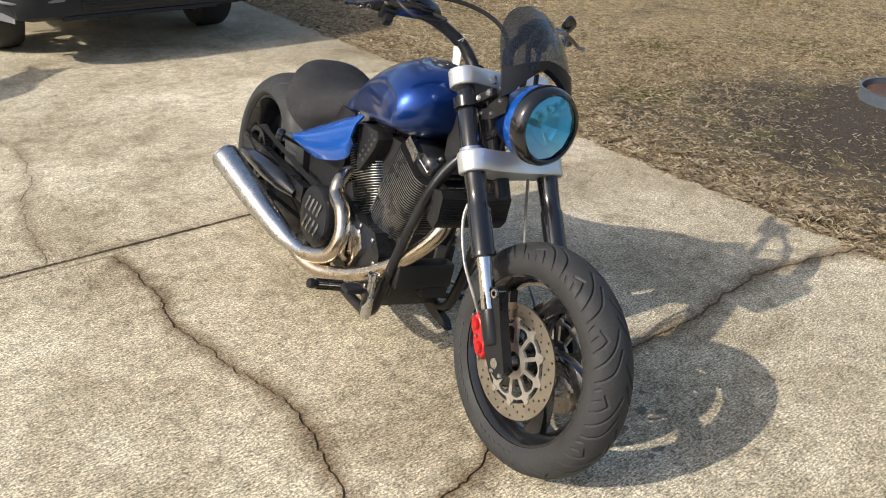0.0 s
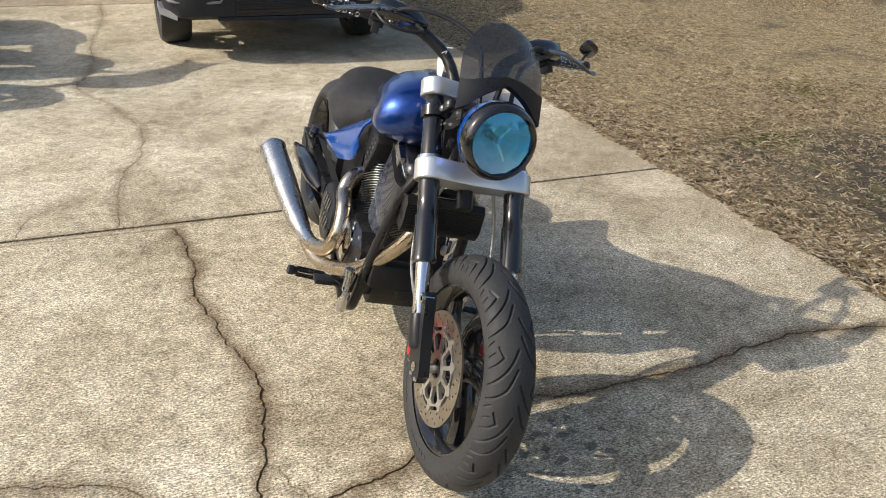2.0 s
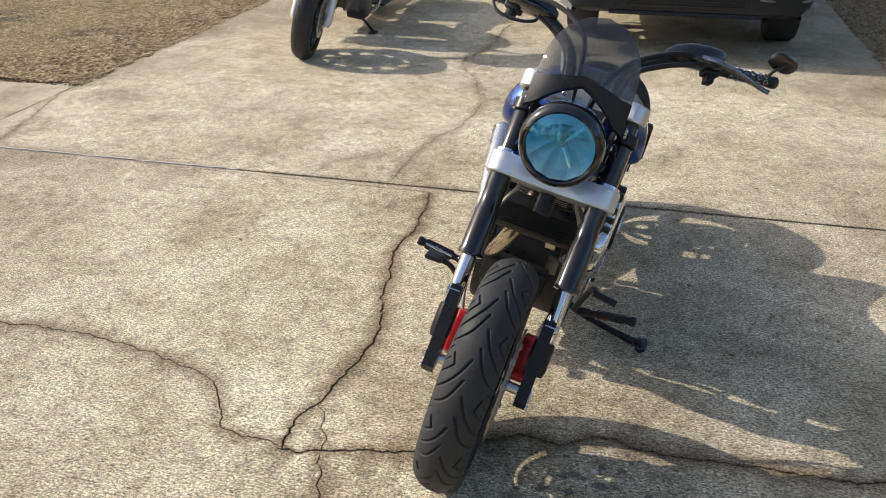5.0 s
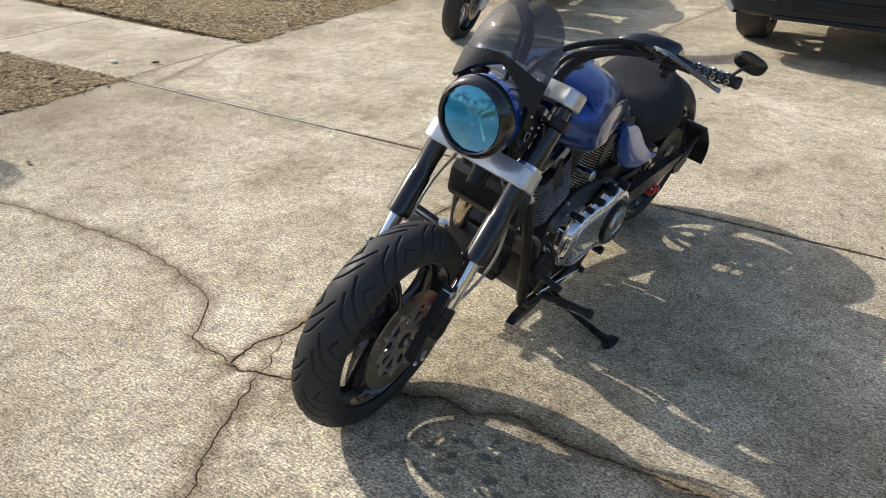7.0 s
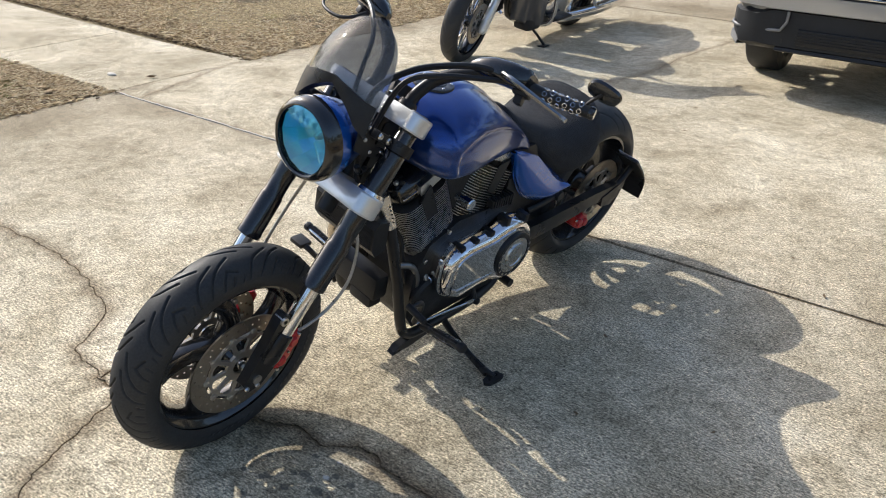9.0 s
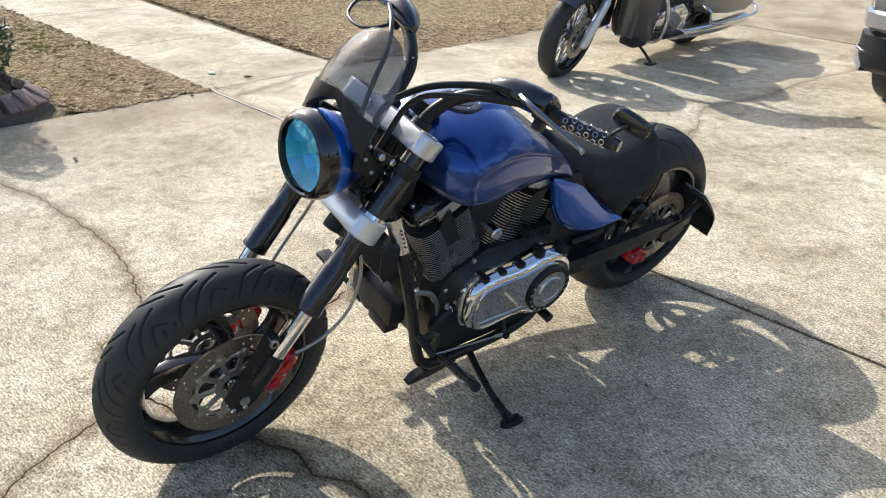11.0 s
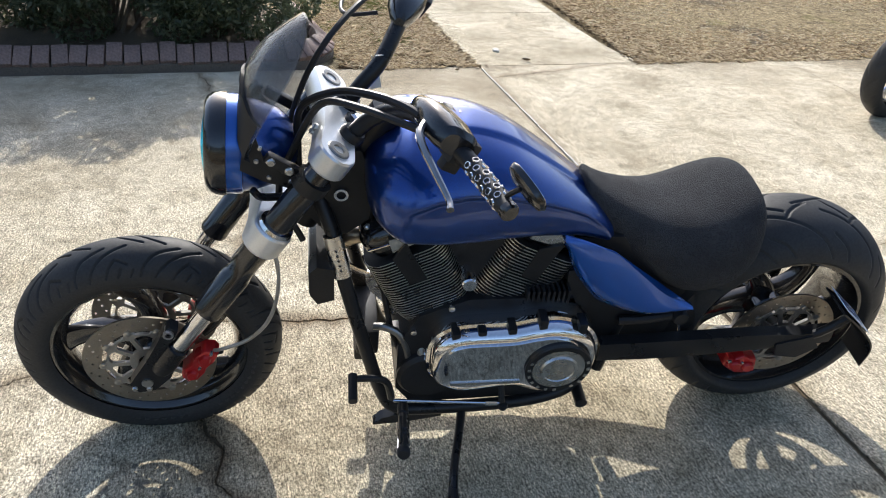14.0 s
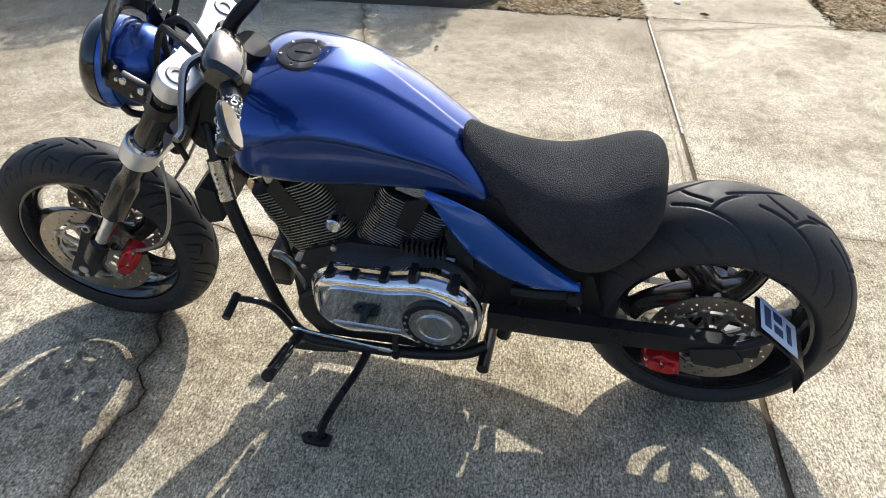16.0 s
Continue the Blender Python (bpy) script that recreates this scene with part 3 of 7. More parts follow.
def rotor(m, r_out=0.150, arms=10, slots=1):
    """A floating brake disc in the local xy plane: drilled ring, carrier and bobbins."""
    q = r_out / 0.15
    ring_holes = []
    for k in range(36):
        a = math.tau * k / 36
        for j, rr in enumerate((0.116, 0.128, 0.140)):
            if (k + j) % 2 == 0:
                ring_holes.append(circle(rr * q * math.cos(a + 0.05 * j), rr * q * math.sin(a + 0.05 * j), 0.0036, 6))
    ring_holes.append(circle(0, 0, 0.107 * q, 60))
    s = Shape().slab(circle(0, 0, r_out, 72), ring_holes, -0.0025, 0.0025, m=m)
    c = Shape()
    cuts = [circle(0, 0, 0.026, 24)]
    for k in range(arms):
        a0, a1 = math.tau * (k + 0.10) / arms, math.tau * (k + 0.90) / arms
        o = [(r * math.cos(a0 + (a1 - a0) * j / 6), r * math.sin(a0 + (a1 - a0) * j / 6)) for j, r in enumerate((0.084, 0.089, 0.091, 0.092, 0.091, 0.089, 0.084))]
        i0, i1 = math.tau * (k + 0.20) / arms, math.tau * (k + 0.80) / arms
        o += [(0.046 * math.cos(i1 + (i0 - i1) * j / 4), 0.046 * math.sin(i1 + (i0 - i1) * j / 4)) for j in range(5)]
        cuts.append([(x * q, y * q) for x, y in o])
    outline = []
    for k in range(arms * 8):
        a = math.tau * k / (arms * 8)
        rr = (0.108 if (k % 8) in (0, 1, 7) else 0.097) * q
        outline.append((rr * math.cos(a), rr * math.sin(a)))
    c.slab(outline, cuts, -0.004, 0.004, m=m)
    for k in range(arms):
        a = math.tau * k / arms
        c.lathe([(0.0, 0.008), (0.005, 0.008), (0.0085, 0.006), (0.0085, -0.006), (0, -0.006)], 10, 0, m @ Matrix.Translation((0.106 * q * math.cos(a), 0.106 * q * math.sin(a), 0)))
    return s, c


def rim_shape(m, bead, width, hub_r, hub_w, spokes, sweep, fork=0.0):
    """A cast wheel about z: barrel with lips, hub and curved blade spokes."""
    h = width / 2
    barrel = Shape().loop_lathe([(bead + 0.010, -h), (bead + 0.012, -h - 0.004), (bead - 0.004, -h - 0.004), (bead - 0.016, -h * 0.8), (bead - 0.028, -h * 0.35), (bead - 0.028, h * 0.35), (bead - 0.016, h * 0.8), (bead - 0.004, h + 0.004), (bead + 0.012, h + 0.004), (bead + 0.010, h), (bead - 0.002, h * 0.85), (bead - 0.018, h * 0.3), (bead - 0.018, -h * 0.3), (bead - 0.002, -h * 0.85)], 72, 0, m)
    barrel.lathe([(0.012, -hub_w / 2), (hub_r * 0.7, -hub_w / 2), (hub_r, -hub_w / 3), (hub_r * 0.92, 0), (hub_r, hub_w / 3), (hub_r * 0.7, hub_w / 2), (0.012, hub_w / 2)], 32, 0, m)
    blades = []
    for k in range(spokes):
        for sgn in ((-1, 1) if fork else (0,)):
            rings = []
            for j in range(11):
                t = j / 10
                r = hub_r * 0.8 + (bead - 0.022 - hub_r * 0.8) * t
                a = math.tau * k / spokes + sweep * t ** 1.3 + sgn * fork * t ** 0.9
                wid = (0.026 + 0.012 * abs(2 * t - 1) ** 2) if not fork else 0.010 + 0.006 * abs(2 * t - 1) ** 2
                dep = 0.017 + 0.012 * (1 - t) if not fork else 0.009 + 0.006 * (1 - t)
                ring = []
                for q in range(10):
                    w = math.tau * q / 10
                    ca, sa = math.cos(w), math.sin(w)
                    tx = math.copysign(abs(ca) ** 0.6, ca) * wid
                    tz = math.copysign(abs(sa) ** 0.6, sa) * dep
                    ring.append((r * math.cos(a) - tx * math.sin(a), r * math.sin(a) + tx * math.cos(a), tz))
                rings.append(ring)
            blades.append(Shape().rings(rings, True, True, 0, m))
    return barrel, blades


AXLE_Y = Matrix.Rotation(radians(-90), 4, "X")  # turns z to +y

# front wheel
WF = FORK_M @ Matrix.Translation(AX_F)
HALF_F = (((0.0, 0.66), (0.008, 0.45), (0.030, 0.22), (0.078, 0.04)), ((0.036, 0.67), (0.046, 0.50), (0.066, 0.30), (0.092, 0.15), (0.125, 0.03)),
          ((0.078, 0.66), (0.088, 0.47), (0.104, 0.31)), ((0.104, 0.31), (0.130, 0.41)), ((0.108, 0.66), (0.116, 0.50)), ((0.137, 0.67), (0.146, 0.52)), ((0.158, 0.08), (0.118, -0.07)))


def both_sides(half, shift):
    return half + tuple(tuple((s + shift, -v) for s, v in stroke) for stroke in half)


FRONT_TREAD = groove_field(both_sides(HALF_F[:6], 0.082), 0.165, 0.0044, 0.118)
front_wheel_bar, blades = rim_shape(WF @ AXLE_Y, 0.219, 0.090, 0.045, 0.12, 5, 0.55)
front_wheel = part("front_wheel", front_wheel_bar, GLOSS_BLACK, bike, "gloss black cast front wheel")
for b in blades:
    part("spoke", b, GLOSS_BLACK, front_wheel)
part("tyre", tyre_shape(0.305, 0.124, 0.222, 1150, 131, 0.050, FRONT_TREAD, 0.0062, WF), RUBBER, front_wheel, "grooved black front tyre")
for sgn in (-1, 1):
    s, c = rotor(WF @ Matrix.Translation((0, sgn * 0.073, 0)) @ AXLE_Y)
    part("brake_disc", s, ROTOR, front_wheel, "drilled steel brake disc")
    part("disc_carrier", c, BRUSHED_WARM, front_wheel)
part("axle", Shape().tube([(0, -0.142, 0), (0, 0.142, 0)], 0.013, 14, 1, m=WF), BRUSHED, front_wheel)

# rear wheel
WR = Matrix.Translation((0.022, -0.032, 0.317))
HALF_R = (((0.205, 0.66), (0.175, 0.46), (0.128, 0.28), (0.062, 0.13), (0.0, 0.05)), ((0.080, 0.165), (0.105, 0.05), (0.150, -0.06)), ((0.265, 0.64), (0.245, 0.48), (0.205, 0.34)))
REAR_TREAD = groove_field(both_sides(HALF_R, 0.115), 0.19, 0.0056, 0.205)
rear_bar, blades = rim_shape(WR @ AXLE_Y, 0.219, 0.20, 0.055, 0.16, 5, 0.45)
rear_wheel = part("rear_wheel", rear_bar, GLOSS_BLACK, bike, "gloss black cast rear wheel")
for b in blades:
    part("spoke", b, GLOSS_BLACK, rear_wheel)
part("tyre", tyre_shape(0.320, 0.240, 0.222, 820, 151, 0.085, REAR_TREAD, 0.005, WR), RUBBER, rear_wheel, "very wide black rear tyre with sweeping grooves")
s, c = rotor(WR @ Matrix.Translation((0, 0.128, 0)) @ AXLE_Y, 0.140)
part("brake_disc", s, ROTOR, rear_wheel, "drilled steel brake disc")
part("disc_carrier", c, CARRIER, rear_wheel)
# belt pulley on the right side
pul = Shape()
teeth = []
for k in range(132):
    a = math.tau * k / 132
    teeth.append(((0.1065 if k % 2 else 0.1025) * math.cos(a), (0.1065 if k % 2 else 0.1025) * math.sin(a)))
cut = [[(r * math.cos(math.tau * (k + o) / 5), r * math.sin(math.tau * (k + o) / 5)) for r, o in ((0.05, 0.18), (0.088, 0.12), (0.088, 0.5), (0.088, 0.88), (0.05, 0.82))] for k in range(5)]
pul.slab(teeth, cut, -0.014, 0.014, m=WR @ Matrix.Translation((0, -0.128, 0)) @ AXLE_Y)
pul.loop_lathe([(0.10, 0.016), (0.112, 0.016), (0.112, 0.019), (0.10, 0.019)], 60, 0, WR @ Matrix.Translation((0, -0.128, 0)) @ AXLE_Y)
part("drive_pulley", pul, SATIN_BLACK, rear_wheel)
part("axle", Shape().tube([(0, -0.18, 0), (0, 0.18, 0)], 0.014, 14, 1, m=WR).lathe([(0, 0.012), (0.014, 0.012), (0.018, 0.006), (0.018, 0)], 6, 0, WR @ Matrix.Translation((0, 0.172, 0)) @ AXLE_Y), BRUSHED, rear_wheel)

# fork
fork = part("fork", Shape().tube([(0, 0, 0.02), (0, 0, -0.32)], 0.024, 18, 1, m=FORK_M), SATIN_BLACK, bike, "black upside-down fork with chrome sliders")
for sgn in (-1, 1):
    y = sgn * 0.129
    leg = Shape().lathe([(0.0, 0.010), (0.024, 0.010), (0.0255, 0.006), (0.0255, -0.07), (0.029, -0.075), (0.029, -0.30), (0.0275, -0.31), (0.0275, -0.36), (0.031, -0.365), (0.0315, -0.470), (0.033, -0.474), (0.033, -0.486), (0.024, -0.490), (0, -0.490)], 28, 0, FORK_M @ Matrix.Translation((0.05, y, 0)))
    tube_ob = part("fork_leg", leg, GLOSS_BLACK, fork)
    part("slider", Shape().lathe([(0.0205, -0.480), (0.0205, -0.66), (0.016, -0.67), (0, -0.672)], 24, 0, FORK_M @ Matrix.Translation((0.05, y, 0))), CHROME, fork, "polished fork slider")
    # casting in front of the slider down to the axle, with a lug
    outline = [(0.030, -0.668), (0.072, -0.655), (0.074, -0.60), (0.078, -0.572), (0.098, -0.570), (0.104, -0.59), (0.098, -0.63), (0.092, -0.69), (0.090, -0.74), (0.088, -0.785), (0.058, -0.80), (0.030, -0.775), (0.020, -0.72)]
    part("axle_bracket", Shape().slab(outline[::-1], [circle(0.0916, -0.5876, 0.0065, 10)], y - sgn * 0.006 - 0.015, y - sgn * 0.006 + 0.015, m=FORK_M @ SIDE), SATIN_BLACK, fork)
    part("slider_clamp", Shape().lathe([(0.0205, -0.622), (0.0255, -0.625), (0.0265, -0.64), (0.0265, -0.695), (0.022, -0.712), (0, -0.714)], 24, 0, FORK_M @ Matrix.Translation((0.05, y, 0))), SATIN_BLACK, fork)
    part("lug_eye", Shape().loop_lathe([(0.0068, -0.016), (0.0115, -0.016), (0.0115, 0.016), (0.0068, 0.016)], 16, 0, FORK_M @ turned(0.0916, y, -0.5876, (0, 1, 0))), BRUSHED, fork)
    for q in ((0.045, -0.775), (0.073, -0.79)):
        part("bolt", Shape().lathe([(0, 0.006), (0.005, 0.006), (0.007, 0.003), (0.007, 0)], 10, 0, FORK_M @ turned(q[0], y + sgn * 0.009, q[1], (0, sgn, 0))), BRUSHED, fork)
    # caliper behind the leg: two bodies joined by a bridge over the disc
    cm = FORK_M @ Matrix.Translation((-0.006, 0, -0.680)) @ Matrix.Diagonal((0.72, 1.0, 0.84, 1.0))
    out = [(-0.040, 0.072), (-0.060, 0.062), (-0.066, 0.030), (-0.058, 0.004), (-0.066, -0.024), (-0.060, -0.062), (-0.036, -0.080), (-0.010, -0.070), (0.004, -0.042), (-0.004, -0.008), (0.004, 0.030), (-0.014, 0.064)]
    levels = ((0.074, 0.90), (0.077, 1.0), (0.104, 1.0), (0.112, 0.93), (0.115, 0.80))
    cal = Shape().rings([[(-0.030 + (x + 0.030) * k, sgn * yy, z * k) for x, z in out] for yy, k in levels], m=cm)
    cal_ob = part("brake_caliper", cal, RED, bike, "red brake caliper", 40)
    for z in (-0.040, 0.032):
        part("piston_cap", Shape().lathe([(0, 0.010), (0.014, 0.010), (0.019, 0.005), (0.021, -0.004)], 20, 0, cm @ turned(-0.030, sgn * 0.113, z, (0, sgn, 0))), RED, cal_ob)
    for z in (-0.070, -0.004, 0.062):
        part("bolt", Shape().lathe([(0, 0.008), (0.004, 0.008), (0.006, 0.005), (0.006, -0.004)], 8, 0, cm @ turned(-0.034, sgn * 0.113, z, (0, sgn, 0))), BRUSHED, cal_ob)
    part("bleed_nipple", Shape().tube([cm @ Vector((-0.058, sgn * 0.10, 0.05)), cm @ Vector((-0.072, sgn * 0.10, 0.066))], 0.0035, 8, 1), SOFT_BLACK, cal_ob)


def clamp(z0, z1, offs, reach, name, label, tall=0.0):
    """A triple clamp: two rings joined by a waisted bridge."""
    c = Shape()
    left = [(offs + reach * math.cos(radians(a)), 0.129 + reach * math.sin(radians(a))) for a in range(0, 181, 15)]
    waist = [(offs - reach * 1.1, 0.075), (offs - reach * 1.55, 0.0), (offs - reach * 1.1, -0.075)]
    right = [(offs + reach * math.cos(radians(a)), -0.129 + reach * math.sin(radians(a))) for a in range(180, 361, 15)]
    front = [(offs + reach * 0.72, -0.07), (offs + reach * 0.62, 0.0), (offs + reach * 0.72, 0.07)]
    poly = left + waist + right + front
    rings = []
    for z, k in ((z0, 0.94), (z0 + 0.004, 1.0), (z1 - 0.004, 1.0), (z1, 0.94)):
        rings.append([(offs + (x - offs) * k, yy * (1 - (1 - k) * 0.25), z) for x, yy in poly])
    c.rings(rings, True, True, 0, FORK_M)
    return part(name, c, SILVER, bike, label, 28)


lower = clamp(-0.268, -0.212, 0.052, 0.043, "lower_clamp", "silver lower fork clamp")
upper = clamp(-0.035, 0.012, 0.048, 0.040, "upper_clamp", "silver upper fork clamp")
for sgn in (-1, 1):
    part("collar", Shape().loop_lathe([(0.0295, -0.212), (0.038, -0.212), (0.036, -0.203), (0.0295, -0.202)], 28, 0, FORK_M @ Matrix.Translation((0.05, sgn * 0.129, 0))), CHROME, lower, "bright serrated ring")
    part("fork_cap", Shape().lathe([(0, 0.014), (0.010, 0.014), (0.012, 0.019), (0.021, 0.0195), (0.0235, 0.017), (0.0235, 0.008)], 24, 0, FORK_M @ Matrix.Translation((0.048, sgn * 0.129, -0.004))), CARRIER, upper)
part("stem_nut", Shape().lathe([(0, 0.03), (0.012, 0.03), (0.017, 0.026), (0.017, 0.01)], 6, 0, FORK_M), CHROME, upper)
for sgn in (-1, 1):
    for k in (0, 1):
        part("clamp_bolt", Shape().lathe([(0, 0.008), (0.004, 0.008), (0.007, 0.006), (0.007, 0)], 10, 0, FORK_M @ turned(0.078, sgn * 0.05, -0.01 - 0.012 * k, (1, 0, 0))), BRUSHED, upper)

# headlight
HL = FORK_M @ Matrix.Translation((0.182, -0.003, -0.166)) @ Matrix.Rotation(radians(90) + RAKE - radians(4), 4, "Y") @ Matrix.Scale(0.90, 4)
bowl = Shape().lathe([(0.0, -0.155), (0.03, -0.152), (0.06, -0.136), (0.085, -0.105), (0.101, -0.06), (0.107, -0.025), (0.108, 0.012)], 56, 0, HL)
headlight = part("headlight", bowl, BLUE, bike, "round blue headlight with black rim and bluish lens")
part("bezel", Shape().loop_lathe([(0.092, 0.047), (0.097, 0.050), (0.105, 0.046), (0.112, 0.034), (0.1155, 0.018), (0.1155, 0.004), (0.109, 0.002), (0.104, 0.02)], 64, 0, HL), GLOSS_BLACK, headlight, "gloss black rim")
# reflected light on the band is painted in as a lighter blue
part("band", Shape().loop_lathe([(0.106, -0.032), (0.1105, -0.030), (0.1115, -0.024), (0.1125, 0.003), (0.106, 0.003)], 64, 0, HL), LIT_BLUE, headlight, "blue band behind the rim, lightened by painted-in sheen")
part("reflector", Shape().lathe([(0.012, -0.062), (0.026, -0.059), (0.044, -0.049), (0.062, -0.031), (0.078, -0.008), (0.094, 0.03)], 13, 0, HL), REFLECTOR, headlight, "silvered reflector bowl of flat facets", 4.0)
for sgn in (-1, 1):
    part("inner_blade", Shape().box((-0.030, -0.004, -0.045), (0.030, 0.004, 0.004), 0.002, m=HL @ Matrix.Rotation(radians(35 * sgn), 4, "Z") @ Matrix.Translation((sgn * 0.040, 0, 0))), REFLECTOR, headlight)
part("bulb_shield", Shape().lathe([(0, -0.004), (0.008, -0.007), (0.011, -0.02), (0.011, -0.06)], 20, 0, HL), CARRIER, headlight)
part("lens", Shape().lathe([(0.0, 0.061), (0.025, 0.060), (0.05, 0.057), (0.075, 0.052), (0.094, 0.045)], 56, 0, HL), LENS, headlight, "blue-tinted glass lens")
for sgn in (-1, 1):
    part("headlight_bracket", Shape().tube([(0.05, sgn * 0.075, -0.17), (0.10, sgn * 0.10, -0.18), (0.125, sgn * 0.105, -0.17)], 0.008, 8, 3, m=FORK_M), SATIN_BLACK, headlight)

# fly screen: a curved tall shield over the headlight
scr = []
for j in range(25):
    t = j / 24
    half = 0.120 * (1 - 0.06 * t) * math.sqrt(max(0.0, 1 - max(0, (t - 0.36) / 0.64) ** 2.3)) + 0.002
    row = []
    for i in range(25):
        q = -1 + i / 12
        y = half * q
        bow = 0.040 * (y / 0.110) ** 2
        z = -0.085 + 0.235 * t
        if t < 0.4:
            z += 0.052 * max(0, 1 - abs(q) * 1.30) ** 0.8 * (1 - t / 0.4) - 0.020 * abs(q) ** 3 * (1 - t / 0.4)
        row.append((0.226 - bow + 0.020 * math.sin(math.pi * t) - 0.026 * t * t, y - 0.003, z))
    scr.append(row)
FLY = FORK_M
thick = Shape().rings(scr, False, False, 0, FLY)
thick.rings([[(x - 0.003, y, z) for x, y, z in row] for row in scr], False, False, 0, FLY)
screen = part("fly_screen", thick, SMOKE, bike, "smoked acrylic fly screen")
# black shroud along the lower edge, deepest at the sides
low = []
for k in range(4):
    row = []
    for i in range(25):
        c = abs(i - 12) / 12
        r = k / 3 * (4.2 + 2.2 * c)
        a, b = scr[int(r)][i], scr[int(r) + 1][i]
        row.append(tuple(p + (q - p) * (r - int(r)) for p, q in zip(a, b)))
    low.append(row)
shroud = Shape().rings([[(x + 0.005, y * 1.012, z) for x, y, z in row] for row in low], False, False, 0, FLY)
shroud.rings([[(x + 0.005, y * 1.012, z) for x, y, z in low[0]], [(x - 0.012, y, z - 0.002) for x, y, z in low[0]]], False, False, 0, FLY)
shroud.rings([[(x + 0.005, y * 1.012, z) for x, y, z in low[3]], [(x - 0.004, y, z + 0.001) for x, y, z in low[3]]], False, False, 0, FLY)
part("screen_shroud", shroud, SATIN_BLACK, screen, "black shroud along the lower edge", 50)
for sgn in (-1, 1):
    pl = Shape().slab([(0.055, -0.125), (0.12, -0.140), (0.17, -0.140), (0.188, -0.10), (0.180, -0.062), (0.150, -0.09), (0.10, -0.105), (0.06, -0.10)], [], -0.002, 0.002, m=FLY @ Matrix.Translation((0, sgn * 0.105, 0)) @ SIDE)
    part("screen_bracket", pl, SATIN_BLACK, screen)
    for x, z in ((0.165, -0.075), (0.155, -0.105), (0.075, -0.112), (0.115, -0.125)):
        part("screw", Shape().lathe([(0, 0.004), (0.004, 0.0035), (0.0055, 0)], 10, 0, FLY @ turned(x, sgn * 0.1075, z, (0, sgn, 0))), BRUSHED, screen)

for sgn in (-1, 1):
    hold = part("screen_clamp", Shape().loop_lathe([(0.0265, -0.094), (0.036, -0.094), (0.036, -0.066), (0.0265, -0.066)], 28, 0, FORK_M @ Matrix.Translation((0.05, sgn * 0.129, 0))).box((0.082, -0.009, -0.091), (0.150, 0.009, -0.069), 0.004, m=FORK_M @ Matrix.Translation((0, sgn * 0.117, 0))), SATIN_BLACK, screen, "black clamp on the fork leg")
    for x in (0.098, 0.138):
        part("bolt", Shape().lathe([(0, 0.006), (0.0065, 0.006), (0.009, 0.003), (0.009, -0.002)], 14, 0, FORK_M @ turned(x, sgn * 0.126, -0.080, (0, sgn, 0))), BRUSHED, hold)

